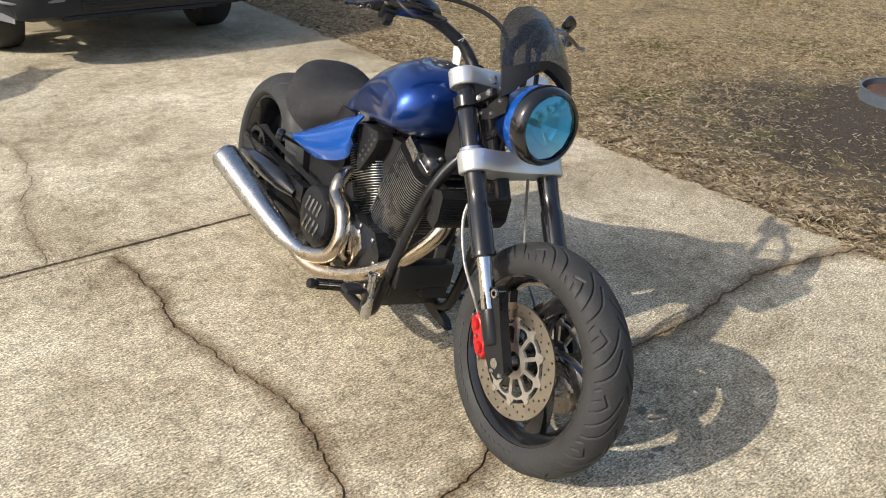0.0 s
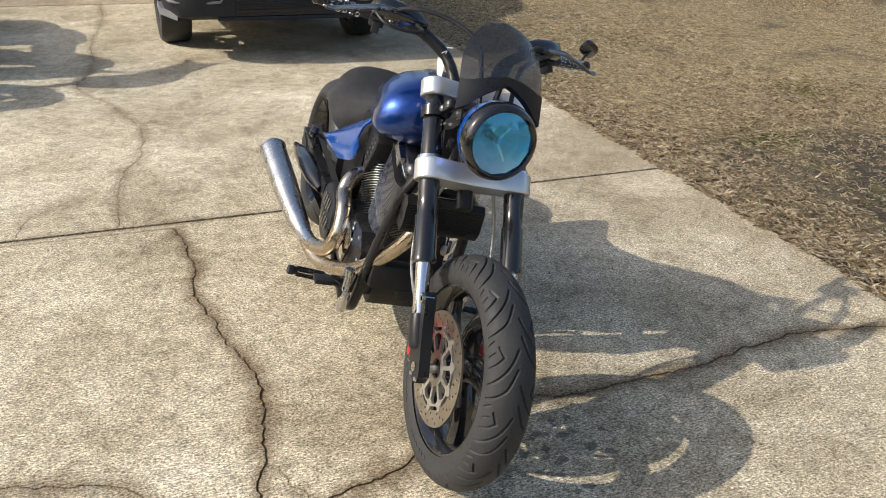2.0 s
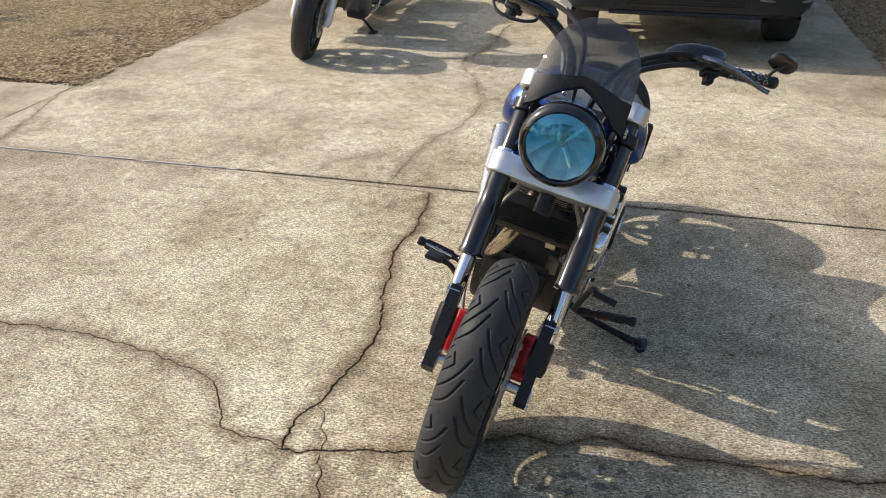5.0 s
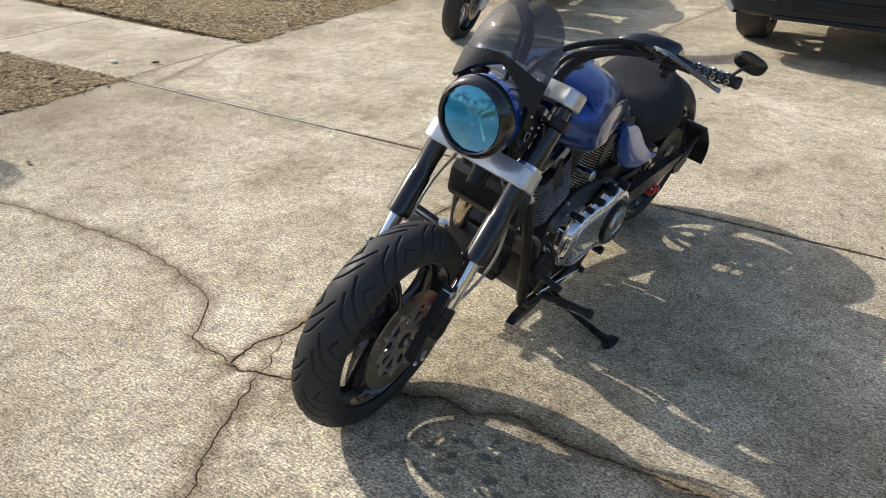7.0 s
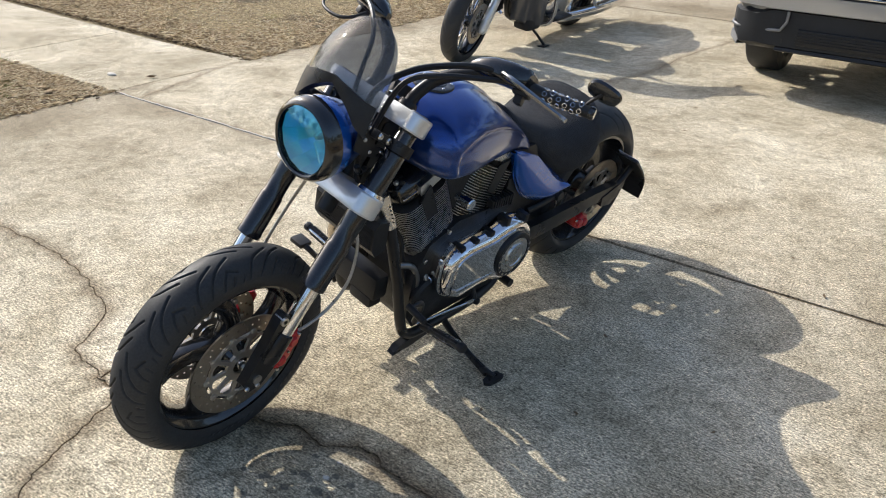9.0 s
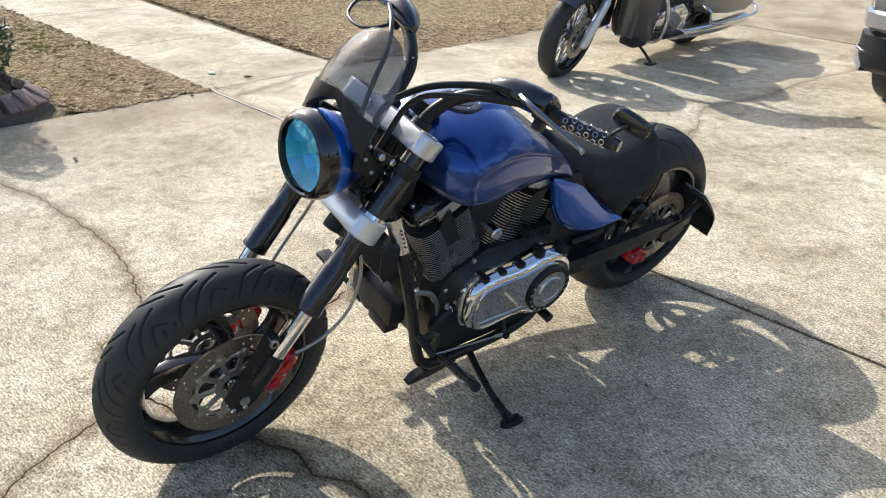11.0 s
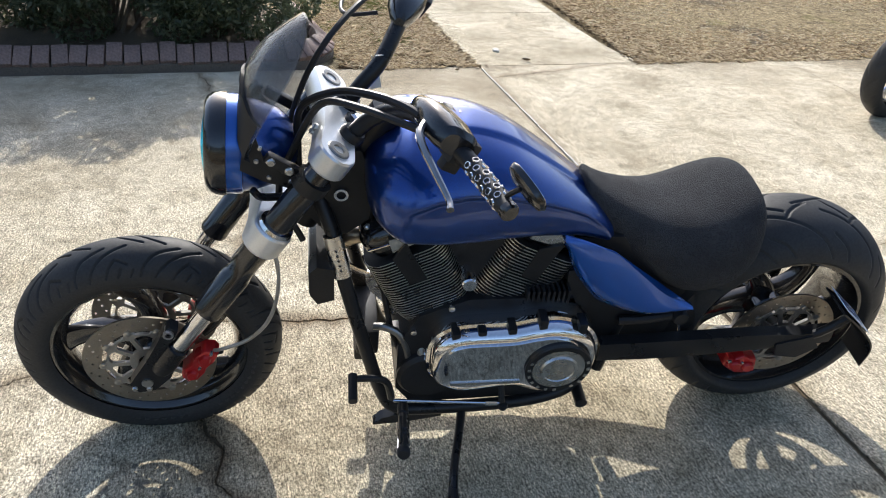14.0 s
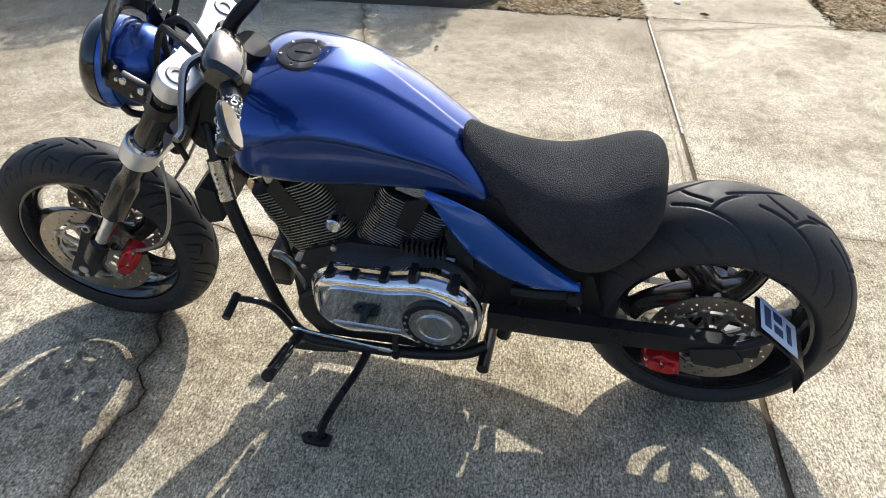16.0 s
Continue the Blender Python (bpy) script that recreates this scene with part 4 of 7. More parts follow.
# handlebar and controls
BAR = [(0.015, 0.060, 0.012), (0.012, 0.066, 0.06), (0.0, 0.090, 0.115), (-0.010, 0.15, 0.165), (-0.025, 0.22, 0.197), (-0.047, 0.275, 0.208), (-0.072, 0.325, 0.2145), (-0.099, 0.440, 0.234)]
for sgn in (-1, 1):
    pts = [(x, sgn * y, z) for x, y, z in BAR]
    bar = part("handlebar", Shape().tube(pts[:7], 0.0165, 16, 5, m=FORK_M), SATIN_BLACK, bike, "black pulled-back handlebar")
    a, b = Vector(pts[6]), Vector(pts[7])
    d = (b - a).normalized()
    # drilled grip
    g = Shape().tube([a - d * 0.035, b], 0.0155, 16, 1, m=FORK_M)
    grip = part("grip", g, SATIN_BLACK, bar, "black drilled grip")
    n1 = d.cross(Vector((0, 0, 1))).normalized()
    n2 = d.cross(n1)
    for k in range(6):
        for w in range(6):
            ang = math.tau * (w + 0.5 * (k % 2)) / 6
            q = a + (b - a) * (0.02 + 0.155 * k)
            nn = n1 * math.cos(ang) + n2 * math.sin(ang)
            part("grip_ring", Shape().loop_lathe([(0.0048, 0.0), (0.0066, 0.0), (0.006, 0.0026), (0.005, 0.0026)], 12, 0, FORK_M @ turned(*(q + nn * 0.015), nn)), CHROME, grip)
    part("bar_end", Shape().lathe([(0, 0.012), (0.013, 0.012), (0.0165, 0.008), (0.0165, -0.002)], 16, 0, FORK_M @ turned(*b, d)), GLOSS_BLACK, bar)
    # switch housing and perch
    sw = Shape().box((-0.024, -0.024, -0.02), (0.024, 0.026, 0.024), 0.007, m=FORK_M @ turned(*(a - d * 0.055), d))
    sw.box((-0.018, -0.045, -0.01), (0.018, -0.02, 0.012), 0.005, m=FORK_M @ turned(*(a - d * 0.055), d))
    part("switch_box", sw, SOFT_BLACK, bar)
    rings_r = []
    for q, w, lo, hi in ((-0.185, 0.010, -0.010, 0.008), (-0.165, 0.024, -0.018, 0.022), (-0.125, 0.038, -0.022, 0.034), (-0.075, 0.042, -0.022, 0.037), (-0.040, 0.039, -0.020, 0.034), (-0.028, 0.030, -0.016, 0.024)):
        o = a + d * q + Vector((0.026, 0, 0.004))
        rings_r.append([o + Vector((w * math.copysign(abs(math.cos(g)) ** 0.6, math.cos(g)), 0, (hi if math.sin(g) > 0 else -lo) * math.copysign(abs(math.sin(g)) ** 0.7, math.sin(g)))) for g in (math.tau * t / 20 for t in range(20))])
    res = Shape().rings(rings_r, m=FORK_M)
    part("reservoir", res, GLOSS_BLACK, bar, "black clutch and brake reservoir")
    lv = [a - d * 0.10 + Vector((0.05, 0, 0.005)), a - d * 0.04 + Vector((0.085, 0, -0.012)), a + d * 0.03 + Vector((0.078, 0, -0.03)), a + d * 0.085 + Vector((0.066, 0, -0.045)), a + d * 0.11 + Vector((0.070, 0, -0.052))]
    part("lever", Shape().tube(lv, (0.009, 0.008, 0.0065, 0.0055, 0.0065), 10, 5, m=FORK_M), DARK_CHROME, bar, "dark polished brake or clutch lever")
    # bar-end mirror, its glass towards the rider
    zz = Vector((-0.54, sgn * -0.35, 0.83)).normalized()
    xx = Vector((-0.54, sgn * 0.84, 0)).normalized()
    yy = zz.cross(xx)
    mc = Vector((-0.088, sgn * 0.445, 0.290))
    st = [b - d * 0.018, b - d * 0.014 + Vector((0.006, 0, 0.020)), mc - zz * 0.010]
    mir = part("bar_end_mirror", Shape().tube(st, 0.0045, 8, 4, m=FORK_M), SATIN_BLACK, bar, "small black bar-end mirror on a short stalk")
    mm = Matrix((xx, yy, zz)).transposed().to_4x4()
    mm.translation = mc
    ov = []
    for z, k in ((-0.012, 0.25), (-0.011, 0.6), (-0.007, 0.92), (0.0, 1.0), (0.003, 0.97)):
        ov.append([(0.048 * k * math.copysign(abs(math.cos(w)) ** 0.75, math.cos(w)) * (1.0 if math.cos(w) > 0 else 0.85), 0.027 * k * math.copysign(abs(math.sin(w)) ** 0.7, math.sin(w)), z) for w in (math.tau * q / 28 for q in range(28))])
    part("mirror_shell", Shape().rings(ov, True, True, 0, FORK_M @ mm), GLOSS_BLACK, mir)
    part("mirror_glass", Shape().rings([[(0.044 * math.copysign(abs(math.cos(w)) ** 0.75, math.cos(w)) * (1.0 if math.cos(w) > 0 else 0.85), 0.0235 * math.copysign(abs(math.sin(w)) ** 0.7, math.sin(w)), z) for w in (math.tau * q / 28 for q in range(28))] for z in (0.0035, 0.0045)], True, True, 0, FORK_M @ mm), CHROME, mir)
for sgn in (-1, 1):
    part("riser", Shape().lathe([(0, 0.03), (0.022, 0.03), (0.026, 0.022), (0.026, 0.008)], 18, 0, FORK_M @ Matrix.Translation((0.015, sgn * 0.060, 0))), SATIN_BLACK, upper)

# cables and hoses
hoses = (
    ("cable", 0.0080, SOFT_BLACK, [(-0.02, 0.25, 0.20), (0.025, 0.20, 0.19), (0.065, 0.13, 0.145), (0.10, 0.07, 0.085), (0.12, 0.03, 0.0), (0.07, 0.02, -0.09), (0.02, 0.03, -0.16)]),
    ("cable", 0.0072, SOFT_BLACK, [(-0.03, 0.27, 0.205), (0.02, 0.22, 0.17), (0.08, 0.15, 0.12), (0.115, 0.09, 0.06), (0.10, 0.07, -0.05), (0.06, 0.06, -0.18), (-0.04, 0.08, -0.25)]),
    ("cable", 0.0062, SOFT_BLACK, [(-0.02, -0.27, 0.20), (0.05, -0.21, 0.20), (0.10, -0.12, 0.17), (0.13, -0.05, 0.11), (0.125, -0.03, 0.02), (0.09, -0.02, -0.10), (0.04, -0.02, -0.2)]),
    ("brake_hose", 0.0045, STEEL_HOSE, [(0.03, 0.075, -0.27), (-0.035, 0.115, -0.34), (-0.075, 0.13, -0.44), (-0.075, 0.125, -0.53), (-0.045, 0.115, -0.60), (-0.03, 0.10, -0.635)]),
    ("brake_hose", 0.0045, STEEL_HOSE, [(0.03, -0.075, -0.27), (-0.02, -0.12, -0.36), (-0.03, -0.13, -0.48), (-0.025, -0.115, -0.58), (-0.03, -0.10, -0.635)]),
)
for nm, r, mat, pts in hoses:
    part(nm, Shape().tube(pts, r, 8, 6, m=FORK_M), mat, bike)

# tank: rings of sections along x from the neck to the seat
TANK = (  # x, top z, bottom z, half width, z of widest line, spine
    (1.102, 0.838, 0.778, 0.085, 0.806, 0.0), (1.096, 0.858, 0.756, 0.125, 0.802, 0.0), (1.075, 0.881, 0.732, 0.172, 0.789, 0.0), (1.03, 0.905, 0.708, 0.206, 0.77, 0.0), (0.96, 0.911, 0.697, 0.207, 0.761, 0.001),
    (0.88, 0.907, 0.682, 0.190, 0.757, 0.006), (0.80, 0.878, 0.672, 0.170, 0.757, 0.008), (0.72, 0.826, 0.664, 0.149, 0.746, 0.008), (0.64, 0.768, 0.652, 0.124, 0.716, 0.006),
    (0.585, 0.726, 0.640, 0.109, 0.685, 0.003), (0.548, 0.690, 0.630, 0.098, 0.656, 0.0), (0.538, 0.668, 0.636, 0.080, 0.650, 0.0))
CREASE = ((1.05, 0.800), (1.01, 0.818), (0.96, 0.832), (0.90, 0.835), (0.84, 0.825), (0.787, 0.810), (0.72, 0.784), (0.665, 0.757), (0.618, 0.730), (0.572, 0.694), (0.53, 0.655))


def between(rows, steps):
    """Smooth rows between the given ones."""
    out = []
    for i in range(len(rows) - 1):
        a, b, c, d = rows[max(i - 1, 0)], rows[i], rows[i + 1], rows[min(i + 2, len(rows) - 1)]
        for k in range(steps):
            t = k / steps
            out.append(tuple(0.5 * (2 * q + (r - p) * t + (2 * p - 5 * q + 4 * r - w) * t * t + (3 * q - p - 3 * r + w) * t ** 3) for p, q, r, w in zip(a, b, c, d)))
    return out + [rows[-1]]


def crease_height(x):
    for (x0, z0), (x1, z1) in zip(CREASE, CREASE[1:]):
        if x1 <= x <= x0:
            return z1 + (z0 - z1) * (x - x1) / (x0 - x1)
    return CREASE[0][1] if x > CREASE[0][0] else CREASE[-1][1]


def ease(t):
    t = min(1.0, max(0.0, t))
    return t * t * (3 - 2 * t)


def tank_ring(x, top, bot, half, wide, spine, n=200):
    pts = []
    for k in range(n):
        a = math.tau * k / n
        c, s = math.cos(a), math.sin(a)
        y = math.copysign(abs(c) ** 0.80, c) * half
        if s >= 0:
            z = wide + (top - wide) * s ** 0.95
            # raised flat spine behind the filler cap
            z += max(0.0, spine) * ease((0.020 + 0.030 * ease((x - 0.56) / 0.35) - abs(y)) / 0.008)
        else:
            z = wide + (wide - bot) * math.copysign(abs(s) ** 0.62, s)
        if spine >= 0:
            # long hollow below the crease of each flank, round at its front end
            zc = crease_height(x)
            hollow = ease((zc - z) / 0.012) * ease((z - bot - 0.006) / 0.05) * ease((1.035 - 0.25 * abs(z - 0.775) - x) / 0.018) * ease((x - 0.55) / 0.08)
            y -= math.copysign(0.010 * hollow, y)
        pts.append((x, y, z))
    return pts


tank = part("fuel_tank", Shape().rings([tank_ring(*r) for r in between(TANK, 11)]), BLUE, bike, "metallic blue teardrop fuel tank", 60)
cap_m = Matrix.Translation((0.948, 0, 0.905)) @ Matrix.Rotation(radians(-1.5), 4, "Y") @ Matrix.Diagonal((1, 1, 0.75, 1))
cap = Shape().lathe([(0, 0.016), (0.034, 0.0155), (0.036, 0.013), (0.039, 0.0145), (0.056, 0.012), (0.0585, 0.007), (0.0585, -0.012)], 44, 0, cap_m)
cap_ob = part("filler_cap", cap, CAP, tank, "round black filler cap with bright screws")
for k in range(6):
    part("screw", Shape().lathe([(0, 0.003), (0.003, 0.003), (0.0042, 0)], 8, 0, cap_m @ Matrix.Translation((0.048 * math.cos(k * math.pi / 3 + 0.3), 0.048 * math.sin(k * math.pi / 3 + 0.3), 0.0132))), CHROME, cap_ob)
part("key_flap", Shape().box((-0.018, -0.004, 0.0), (0.018, 0.004, 0.0025), 0.001, m=cap_m @ Matrix.Translation((0, 0, 0.0155))), SATIN_BLACK, cap_ob)

# seat: saddle with a raised rear bolster and skirts down the sides
SEAT = (  # x, top z, widest z, bottom z, half width
    (0.612, 0.768, 0.755, 0.735, 0.012), (0.602, 0.768, 0.722, 0.69, 0.050), (0.57, 0.745, 0.688, 0.635, 0.074), (0.52, 0.720, 0.645, 0.590, 0.100), (0.46, 0.700, 0.608, 0.540, 0.127), (0.40, 0.690, 0.582, 0.495, 0.155),
    (0.345, 0.697, 0.572, 0.475, 0.176), (0.29, 0.718, 0.580, 0.490, 0.184), (0.245, 0.738, 0.600, 0.530, 0.174), (0.212, 0.744, 0.622, 0.565, 0.150), (0.190, 0.734, 0.636, 0.59, 0.118), (0.176, 0.702, 0.645, 0.61, 0.078))


def seat_ring(x, top, wide, bot, half):
    pts = []
    for k in range(64):
        a = math.tau * k / 64
        c, s = math.cos(a), math.sin(a)
        y = math.copysign(abs(c) ** 0.70, c) * half
        if s >= 0:
            z = wide + (top - wide) * s ** 0.85
        else:
            z = wide + (wide - bot) * math.copysign(abs(s) ** 0.9, s)
            y *= 1 - 0.22 * abs(s)
        pts.append((x, y - 0.008, z))
    return pts


part("seat", Shape().rings([seat_ring(*r) for r in between(SEAT, 5)]), CLOTH, bike, "black solo seat in ribbed mesh cloth", 60)

# blue side panels below the seat nose: a long hooked one on the left, a broad shield on the right
LEFT_PANEL = ((0.668, 0.690, 0.672, 0.680, 0.128), (0.625, 0.676, 0.652, 0.640, 0.130), (0.580, 0.657, 0.634, 0.596, 0.132), (0.535, 0.634, 0.600, 0.540, 0.133), (0.476, 0.581, 0.546, 0.482, 0.135), (0.397, 0.513, 0.445, 0.446, 0.139), (0.327, 0.483, 0.322, 0.470, 0.144))
RIGHT_PANEL = ((0.757, 0.684, 0.760, 0.590), (0.742, 0.688, 0.752, 0.552), (0.700, 0.668, 0.715, 0.527), (0.640, 0.640, 0.650, 0.504), (0.570, 0.604, 0.580, 0.487), (0.500, 0.568, 0.510, 0.482), (0.430, 0.533, 0.438, 0.485), (0.385, 0.511, 0.388, 0.492), (0.362, 0.501, 0.362, 0.498))


def panel_sheet(rows_p, sgn):
    sheet = [list(r) for r in zip(*[curve(list(col), 5) for col in zip(*rows_p)])]
    shell = sheet + [[(p[0], p[1] - sgn * 0.007, p[2]) for p in r] for r in sheet[::-1]]
    part("side_panel", Shape().rings([list(c) for c in zip(*shell)]), LIT_BLUE, bike, "blue painted side panel", 60)


rows_p = []
for x0, z0, x1, z1, y0 in LEFT_PANEL:
    rows_p.append([(x0 + (x1 - x0) * t, y0 + 0.012 * math.sin(math.pi * min(1, 0.05 + 0.9 * t)) - 0.012 * ease((t - 0.8) / 0.2), z0 + (z1 - z0) * t) for t in (k / 10 for k in range(11))])
panel_sheet(rows_p, 1)
rows_p = []
for x0, z0, x1, z1 in RIGHT_PANEL:
    row = []
    for k in range(11):
        t = k / 10
        z = z0 + (z1 - z0) * t
        row.append((x0 + (x1 - x0) * t, 0.2297 * z - 0.3133 - 0.007 * math.sin(math.pi * t) + 0.012 * ease((t - 0.8) / 0.2) + 0.010 * ease((0.25 - t) / 0.25), z))
    rows_p.append(row)
panel_sheet(rows_p, -1)

# paper tag wired to the handlebar
WIRE = plain("tag wire", (0.6, 0.6, 0.6), 0.4, 0.5)
PAPER = plain("white paper tag", (0.72, 0.71, 0.68), 0.8, 0.0, 0.08, 30)
tag_m = Matrix.Translation((1.078, -0.078, 0.985)) @ Matrix.Rotation(radians(25), 4, "Z") @ Matrix.Rotation(radians(12), 4, "X")
sheet = [[(x, 0.004 * math.sin(x * 90 + z * 40), z) for x in (-0.012, -0.004, 0.004, 0.012)] for z in (0.0, -0.018, -0.036, -0.05)]
tag = part("paper_tag", Shape().rings(sheet, False, False, 0, tag_m).rings([[(x, y + 0.0006, z) for x, y, z in r] for r in sheet], False, False, 0, tag_m), PAPER, bike, "white paper tag hanging by a wire")
part("wire", Shape().tube([(1.078, -0.053, 1.02), (1.06, -0.070, 1.012), (1.078, -0.082, 1.0), (1.085, -0.07, 1.01), (1.079, -0.078, 0.986)], 0.0013, 6, 4), WIRE, tag)
part("brake_hose", Shape().tube([(0.03, -0.19, 0.165), (0.075, -0.19, 0.13), (0.085, -0.23, 0.115), (0.075, -0.29, 0.125), (0.05, -0.315, 0.165), (0.03, -0.30, 0.185)], 0.0045, 8, 6, m=FORK_M), SOFT_BLACK, bike)

# raised marks on the front tyre's sidewall
MARK = plain("raised rubber marks", (0.035, 0.035, 0.035), 0.6)
tyre_ob = [o for o in front_wheel.children if o.name.startswith("tyre")][0]
for sgn in (-1, 1):
    for k in range(18):
        a = radians(150 + 5.0 * k + (16 if k > 10 else 0))
        part("raised_mark", Shape().box((-0.008, -0.0035, -0.0012), (0.008, 0.0035, 0.0012), 0.0005, m=WF @ Matrix.Rotation(-a, 4, "Y") @ Matrix.Translation((0.243, sgn * 0.0605, 0)) @ Matrix.Rotation(sgn * radians(80), 4, "X") @ Matrix.Rotation(radians(90) + (0.3 if k % 3 else -0.2), 4, "Z")), MARK, tyre_ob)

# ---- engine, frame, exhaust ----
engine = part("engine", Shape().slab([(0.56, 0.20), (0.62, 0.15), (0.98, 0.14), (1.02, 0.20), (1.02, 0.35), (0.975, 0.45), (0.86, 0.50), (0.70, 0.50), (0.60, 0.47), (0.55, 0.40)], [], -0.080, 0.125, m=SIDE), CAST_BLACK, bike, "black air-cooled v-twin engine with bright fin edges")


def fin_outline(hx, hy, r):
    pts = []
    for cx, cy, a0 in ((hx - r, hy - r, 0), (-hx + r, hy - r, 90), (-hx + r, -hy + r, 180), (hx - r, -hy + r, 270)):
        for k in range(6):
            a = radians(a0 + 18 * k)
            pts.append((cx + r * math.cos(a), cy + r * math.sin(a)))
    return pts


for ang, nm in ((25, "front"), (-25, "rear")):
    cm = Matrix.Translation((0.855, 0, 0.285)) @ Matrix.Rotation(radians(ang), 4, "Y")
    cyl = part("cylinder", Shape().rings([[(x * k, y * k, z) for x, y in fin_outline(0.070, 0.085, 0.05)] for z, k in ((0.15, 1.0), (0.385, 1.0), (0.40, 0.97))], m=cm), CAST_BLACK, engine)
    for k in range(33):
        z = 0.108 + 0.0083 * k
        grow = 1.0 if k > 14 else 0.66 + 0.34 * math.sin((k / 14) * math.pi / 2)
        f = Shape()
        # the fins keep their full size on the right
        o = [(x * (grow if y > 0 else max(grow, 0.94)), y * (grow if y > 0 else max(grow, 0.94))) for x, y in fin_outline(0.096, 0.117, 0.045)]
        f.rings([[(x * q, y * q, zz) for x, y in o] for zz, q in ((z, 0.75), (z, 0.992))], True, False, 0, cm)
        f.rings([[(x * q, y * q, zz) for x, y in o] for zz, q in ((z, 0.992), (z + 0.0005, 1.0), (z + 0.0023, 1.0), (z + 0.0028, 0.992))], True, False, 1, cm)
        f.rings([[(x * q, y * q, zz) for x, y in o] for zz, q in ((z + 0.0028, 0.992), (z + 0.0028, 0.75))], True, False, 0, cm)
        part("fin", f, [CAST_BLACK, FIN_EDGE], cyl)
    head = Shape().rings([[(x * k, y * k, z) for x, y in fin_outline(0.085, 0.098, 0.045)] for z, k in ((0.392, 0.9), (0.398, 1.0), (0.425, 1.0), (0.44, 0.9), (0.452, 0.7))], m=cm)
    part("rocker_cover", head, GLOSS_BLACK, engine)
    for sgn in (-1, 1):
        part("rocker_trim", Shape().tube([(-0.070, sgn * 0.095, 0.412), (0.0, sgn * 0.100, 0.412), (0.070, sgn * 0.095, 0.412)], 0.0035, 8, 3, m=cm), CHROME, engine)
        for q in (-0.055, 0.055):
            part("rocker_bolt", Shape().lathe([(0, 0.009), (0.005, 0.009), (0.0075, 0.006), (0.0075, -0.006)], 12, 0, cm @ Matrix.Translation((q, sgn * 0.060, 0.446))), BRUSHED, engine)
    for sgn in (1,):
        # blank plate across the fins, with a row of small dimples
        mm = cm @ Matrix.Translation((0, sgn * 0.1155, 0.33)) @ SIDE
        part("fin_plate", Shape().slab([(-0.021, -0.035), (0.021, -0.03), (0.027, 0.055), (-0.018, 0.085)], [], -0.003, 0.003, m=mm), SATIN_BLACK, engine)
    part("rocker_end", Shape().slab([(-0.04, -0.012), (0.04, -0.018), (0.035, 0.018), (-0.035, 0.02)], [], -0.112, 0.112, m=cm @ Matrix.Translation((0.02 if ang < 0 else -0.02, 0, 0.415)) @ SIDE), BRUSHED, engine)

# intake housing between the cylinders, bright bolt head on the left
part("intake_cover", Shape().slab([(0.80, 0.52), (0.91, 0.52), (0.965, 0.655), (0.75, 0.655)], [], -0.085, 0.085, m=SIDE), CAST_BLACK, engine)
part("cover_bolt", Shape().lathe([(0, 0.03), (0.015, 0.03), (0.018, 0.026), (0.018, 0.0), (0.013, 0.0), (0.013, -0.03)], 24, 0, turned(0.875, 0.138, 0.585, (0, 1, 0))), CHROME, engine, "chrome bolt head")

# castings, bracket and clamp in the gap behind the left down tube
part("front_casting", Shape().slab([(1.095, 0.50), (1.065, 0.515), (1.03, 0.47), (1.015, 0.40), (1.03, 0.39), (1.05, 0.43), (1.085, 0.475)], [circle(1.066, 0.487, 0.008, 12)], 0.03, 0.060, m=SIDE), BRUSHED, engine, "bare metal bracket")
part("front_casting", Shape().slab([(1.035, 0.36), (1.01, 0.365), (0.99, 0.31), (1.005, 0.29), (1.03, 0.31)], [], 0.05, 0.085, m=SIDE), CARRIER, engine, "grey casting")
part("hose", Shape().tube([(1.075, 0.095, 0.392), (1.05, 0.105, 0.398), (1.02, 0.115, 0.385), (1.0, 0.12, 0.345), (0.992, 0.118, 0.295)], 0.0095, 10, 5), CARRIER, engine, "worn grey hose")
part("hose", Shape().tube([(1.10, 0.03, 0.56), (1.06, 0.07, 0.50), (1.045, 0.085, 0.43), (1.03, 0.09, 0.36), (1.0, 0.10, 0.27)], 0.007, 10, 5), SOFT_BLACK, engine)
part("hose_clamp", Shape().loop_lathe([(0.010, -0.007), (0.015, -0.007), (0.015, 0.007), (0.010, 0.007)], 16, 0, turned(0.962, 0.130, 0.318, (0.5, 0.5, 0.6))), BRUSHED, engine, "bright clamp")
part("drain_tube", Shape().tube([(0.962, 0.115, 0.34), (0.962, 0.130, 0.318), (0.955, 0.135, 0.28)], 0.010, 10, 3), CARRIER, engine)
part("label_sleeve", Shape().box((1.148, 0.062, 0.60), (1.160, 0.082, 0.66), 0.003), BRUSHED, engine)
for x, z in ((0.985, 0.225), (0.985, 0.40), (0.90, 0.475), (0.60, 0.205)):
    part("case_bolt", Shape().lathe([(0, 0.008), (0.0045, 0.008), (0.0075, 0.006), (0.0075, -0.004)], 12, 0, turned(x, 0.125, z, (0, 1, 0))), BRUSHED, engine)
part("stator_cover", Shape().lathe([(0.075, 0.0), (0.075, 0.015), (0.066, 0.024), (0.03, 0.027), (0, 0.028)], 40, 0, turned(0.945, 0.122, 0.255, (0, 1, 0))), CAST_BLACK, engine)

# primary drive cover
OUT = [(0.953, 0.345), (0.948, 0.40), (0.922, 0.437), (0.878, 0.455), (0.815, 0.458), (0.76, 0.460), (0.715, 0.470), (0.66, 0.475), (0.605, 0.458), (0.562, 0.418), (0.545, 0.365), (0.55, 0.305), (0.578, 0.258), (0.63, 0.237), (0.69, 0.243), (0.74, 0.262), (0.80, 0.258), (0.87, 0.252), (0.922, 0.275), (0.945, 0.305)]


